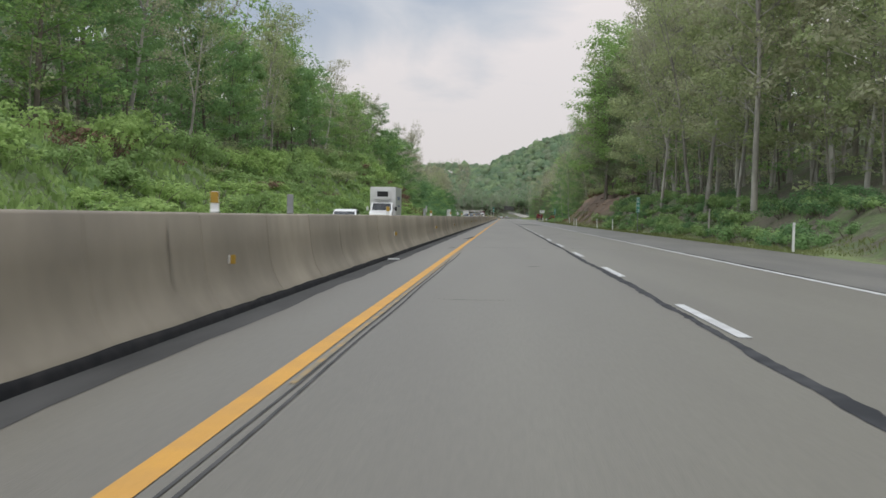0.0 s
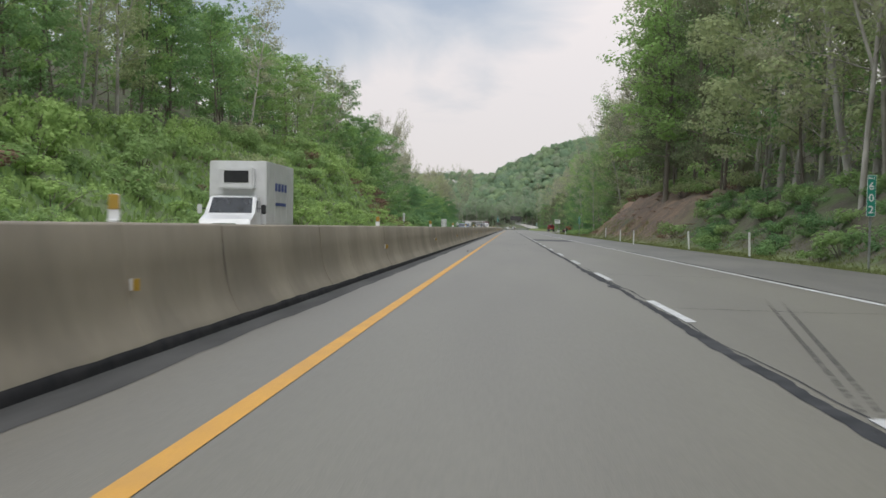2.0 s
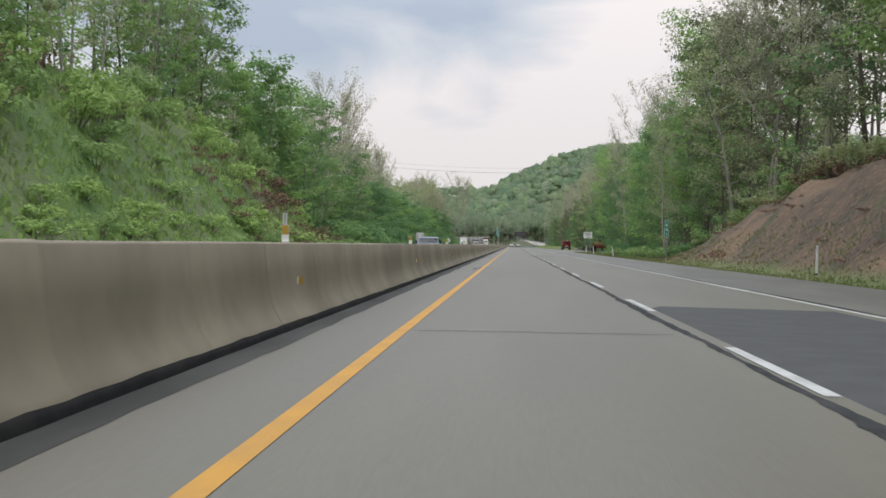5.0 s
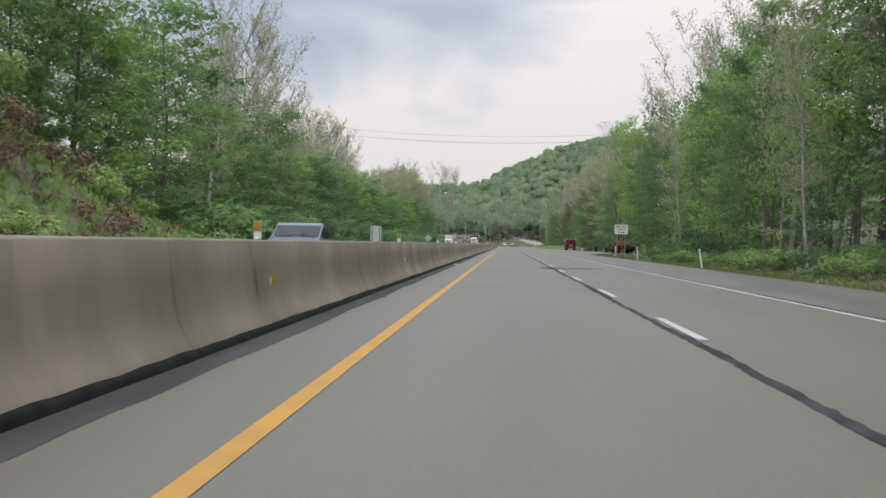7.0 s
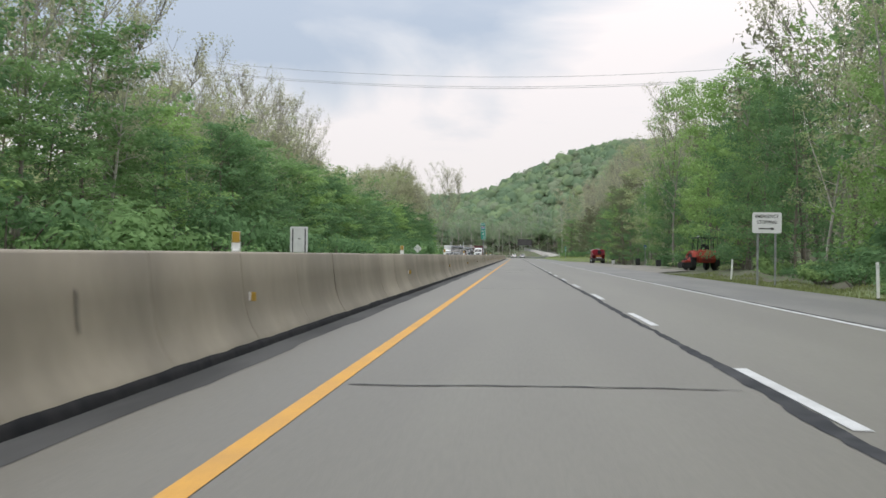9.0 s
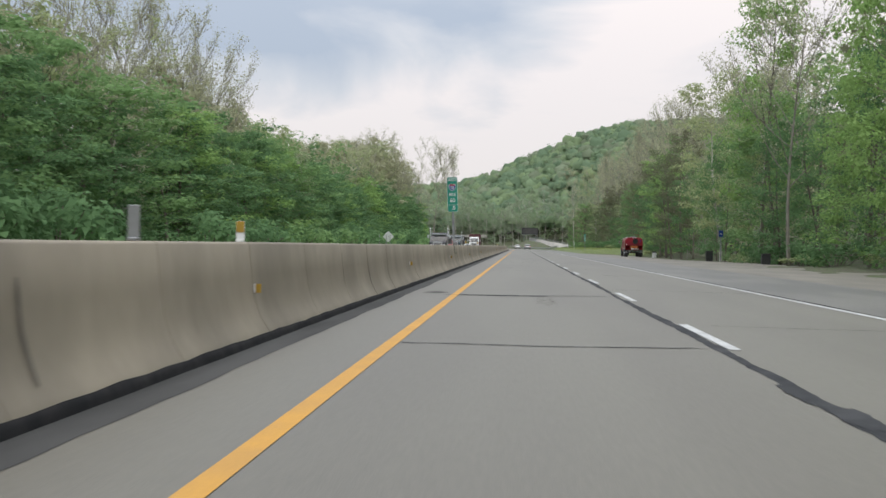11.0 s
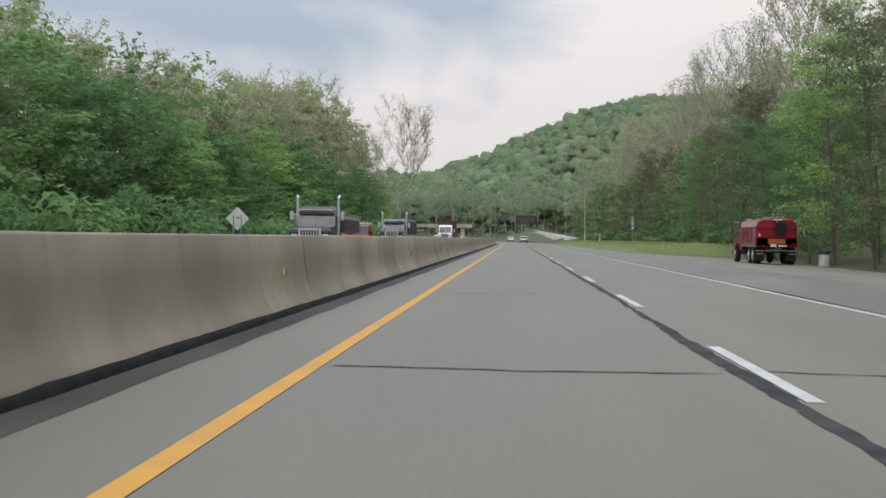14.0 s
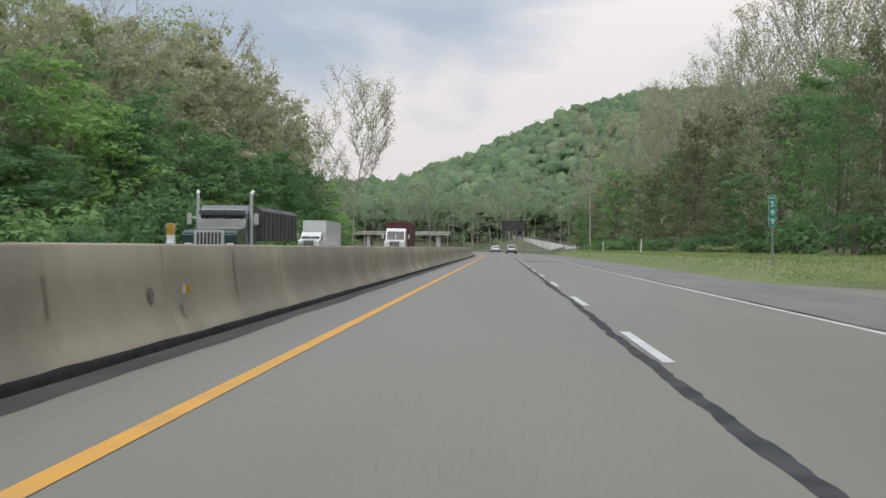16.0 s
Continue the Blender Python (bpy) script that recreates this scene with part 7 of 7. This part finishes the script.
def car(x, y, paint, label, turn, high=1.55, suv=True, name="car"):
    m = empty(name, pose(x, y, fall(x, y), 0, 0, turn), label, "car")
    rear = [(-4.55, high - 0.25)] if suv else [(-3.9, 1.0), (-4.6, 0.98)]
    bm = B()
    prism(bm, [(-0.03, 0.30), (0.0, 0.62), (-0.18, 0.80), (-1.15, 0.98), (-1.20, 0.99), (-4.5, 0.99), (-4.62, 0.80), (-4.65, 0.40), (-4.55, 0.28)], -0.91, 0.91, 0.06)
    body = part("body", bm, paint, m)
    bm = B()
    tail = -4.42 if suv else -3.95
    prism(bm, [(-1.20, 0.97), (-1.95, high - 0.06), (-2.3, high), (tail + 0.55, high - 0.02), (tail + 0.2, high - 0.12), (tail, 0.97)], -0.82, 0.82, 0.05, (1.1, 0.86))
    cabin = part("cabin", bm, paint, m)
    for nm, a, b_, za, zb in (("windscreen", -1.24, -1.92, 1.0, high - 0.10), ("rear_window", tail - 0.02, tail + 0.17, 1.03, high - 0.15)):
        bm = B()
        bm.faces.new([bm.verts.new(p) for p in ((-0.72, a, za), (0.72, a, za), (0.66, b_, zb), (-0.66, b_, zb))])
        bmesh.ops.solidify(bm, geom=list(bm.faces), thickness=0.02)
        part(nm, shift(bm, 0, 0.03 if nm == "windscreen" else -0.03, 0.0), M_GLASS, cabin)
    side_windows(cabin, ((-1.95, -2.75), (-2.85, tail + 0.55)), 0.775, (high + 1.0) / 2 + 0.0, high - 1.16)
    for s_ in (-1, 1):
        box_part("tail_lamp", body, (s_ * 0.74, -4.62, 0.86), (0.26, 0.08, 0.16), M_LAMPRED, 0.02)
        box_part("headlamp", body, (s_ * 0.70, -0.06, 0.68), (0.34, 0.10, 0.13), M_SIGNWHITE, 0.02)
        box_part("mirror", body, (s_ * 0.99, -1.5, 1.05), (0.17, 0.10, 0.13), paint, 0.03)
        wheel(m, s_ * 0.80, -0.85, 0.33, 0.22)
        wheel(m, s_ * 0.80, -3.65, 0.33, 0.22)
    box_part("rear_bumper", m, (0, -4.66, 0.48), (1.74, 0.12, 0.24), M_BLACK, 0.04)
    box_part("plate", body, (0, -4.67, 0.74), (0.32, 0.02, 0.12), M_SIGNWHITE, 0.004)
    return m


car(1.9, 786.0, M_SILVER, "grey sport utility car driving away along the road", 2.0, 1.62)
car(-1.3, 838.0, M_WHITEPAINT, "white car far ahead on the road", 3.0, 1.5)
car(-10.8, 84.0, M_WHITEPAINT, "white car on the opposite carriageway behind the barrier", 180, 1.47)
car(-16.5, 760.0, M_SILVER, "silver car in the far oncoming traffic", 178, 1.5)
car(-14.5, 722.0, M_WHITEPAINT, "white car in the far oncoming traffic", 178, 1.5)
car(-24.0, 842.0, M_NAVY, "dark car in the far oncoming traffic", 172, 1.5)


# ---- the end of the straight: slip road, bridge, message board, guide rails ----
def bridge():
    m = empty("overbridge", pose(0, 908, 0), "low concrete overbridge with pale parapets beyond the straight", "bridge")
    box_part("deck", m, (-38, 0, 4.55), (48, 9.0, 0.45), M_PALECONC, 0.04)
    for yy in (-4.4, 4.4):
        box_part("parapet", m, (-38, yy, 5.15), (48, 0.28, 0.34), M_PALECONC, 0.03)
        for k in range(12):
            box_part("parapet_post", m, (-60 + 3.9 * k, yy, 4.95), (0.25, 0.24, 0.5), M_PALECONC, 0.02)
    for x in (-54, -36, -17):
        box_part("pier", m, (x, 0, 2.1), (1.0, 7.5, 4.6), M_PALECONC, 0.05)


bridge()


def slip_wall():
    """The pale wall of the slip road that comes down to the right."""
    m = empty("retaining_wall", pose(0, 0, 0), "long pale concrete wall of a descending slip road", "wall", kind="structure")
    v, q = [], []
    for k in range(19):
        f = k / 18
        x, y = 3.4 + 17.5 * f, 905 - 6.0 * f
        z = 4.5 - 3.2 * f
        for dx, zz in ((0, -0.4), (0, z), (0.3, z), (0.3, -0.4)):
            v.append((x, y + dx, zz if zz < 0 else zz))
        if k:
            for j in range(3):
                a = 4 * (k - 1) + j
                q.append((a, a + 4, a + 5, a + 1))
    quads("wall", v, q, M_PALECONC, m)
    for k in range(12):
        f = k / 11
        rod_part("rail_post", m, (3.6 + 17.2 * f, 905.1 - 6 * f, 4.3 - 3.2 * f), (3.6 + 17.2 * f, 905.1 - 6 * f, 5.2 - 3.2 * f), 0.05, M_STEEL)
    for dz in (4.75, 5.15):
        rod_part("rail", m, (3.6, 905.1, dz), (20.8, 899.1, dz - 3.2), 0.05, M_STEEL)


slip_wall()


def guide_rail(pts, label):
    """A steel W-beam guide rail on posts."""
    m = empty("guide_rail", pose(0, 0, 0), label, "guide rail")
    for a, b_ in zip(pts, pts[1:]):
        d = math.hypot(b_[0] - a[0], b_[1] - a[1])
        n_ = max(1, int(d / 3.8))
        for i in range(n_):
            x, y = a[0] + (b_[0] - a[0]) * i / n_, a[1] + (b_[1] - a[1]) * i / n_
            g = land_at(x, y)
            box_part("rail_post", m, (x, y, g + 0.25), (0.12, 0.16, 0.95), M_STEEL, 0.01)
        ga, gb = land_at(*a), land_at(*b_)
        for z, off in ((0.52, 0.0), (0.60, -0.05), (0.68, 0.0), (0.44, -0.05)):
            rod_part("beam", m, (a[0], a[1] - 0.12 + off, ga + z), (b_[0], b_[1] - 0.12 + off, gb + z), 0.055, M_STEEL, n=8)
    return m


guide_rail(((10.5, 760), (9.0, 800), (6.0, 838), (1.5, 868), (-4.0, 892)), "long steel guide rail along the bend")
guide_rail(((14.0, 868), (20.0, 852), (24.0, 840)), "short steel guide rail by the slip road")


def message_board():
    m = empty("message_board", pose(3.6, 903, land_at(3.6, 903)), "dark electronic message board on two steel posts", "sign")
    b0 = 7.05 - land_at(3.6, 903)
    box_part("board", m, (0, 0, b0), (6.6, 0.9, 2.65), M_BLACK, 0.06, "unlit black display")
    box_part("screen", m, (0, -0.46, b0), (6.1, 0.04, 2.1), M_TARP, 0.02)
    for x in (-2.3, 2.3):
        rod_part("post", m, (x, 0.2, -0.5), (x, 0.2, b0 - 1.2), 0.16, M_STEEL)
    box_part("catwalk", m, (0, -0.8, b0 - 1.4), (6.6, 0.7, 0.08), M_STEEL, 0.01)


message_board()


def power_line():
    m = empty("power_line", pose(0, 410, 0), "three thin power wires slung high across the road", "power line")
    for x in (-48, 44):
        rod_part("pole", m, (x, 0, -1), (x, 0, 19.5), 0.18, M_WOODPOLE, n=10)
        box_part("crossarm", m, (x, 0, 18.6), (0.14, 2.6, 0.14), M_WOODPOLE, 0.01)
    for k, (dy, dz) in enumerate(((-1.1, 0.0), (0.0, 0.9), (1.1, 0.15))):
        V, Q = [], []
        pts = []
        for i in range(25):
            f = i / 24
            pts.append((-48 + 92 * f, dy, 18.6 + dz - 4.6 * 4 * f * (1 - f)))
        tube(V, Q, pts, [0.014] * 25, 4)
        quads("wire", V, Q, M_STEEL, m)


power_line()
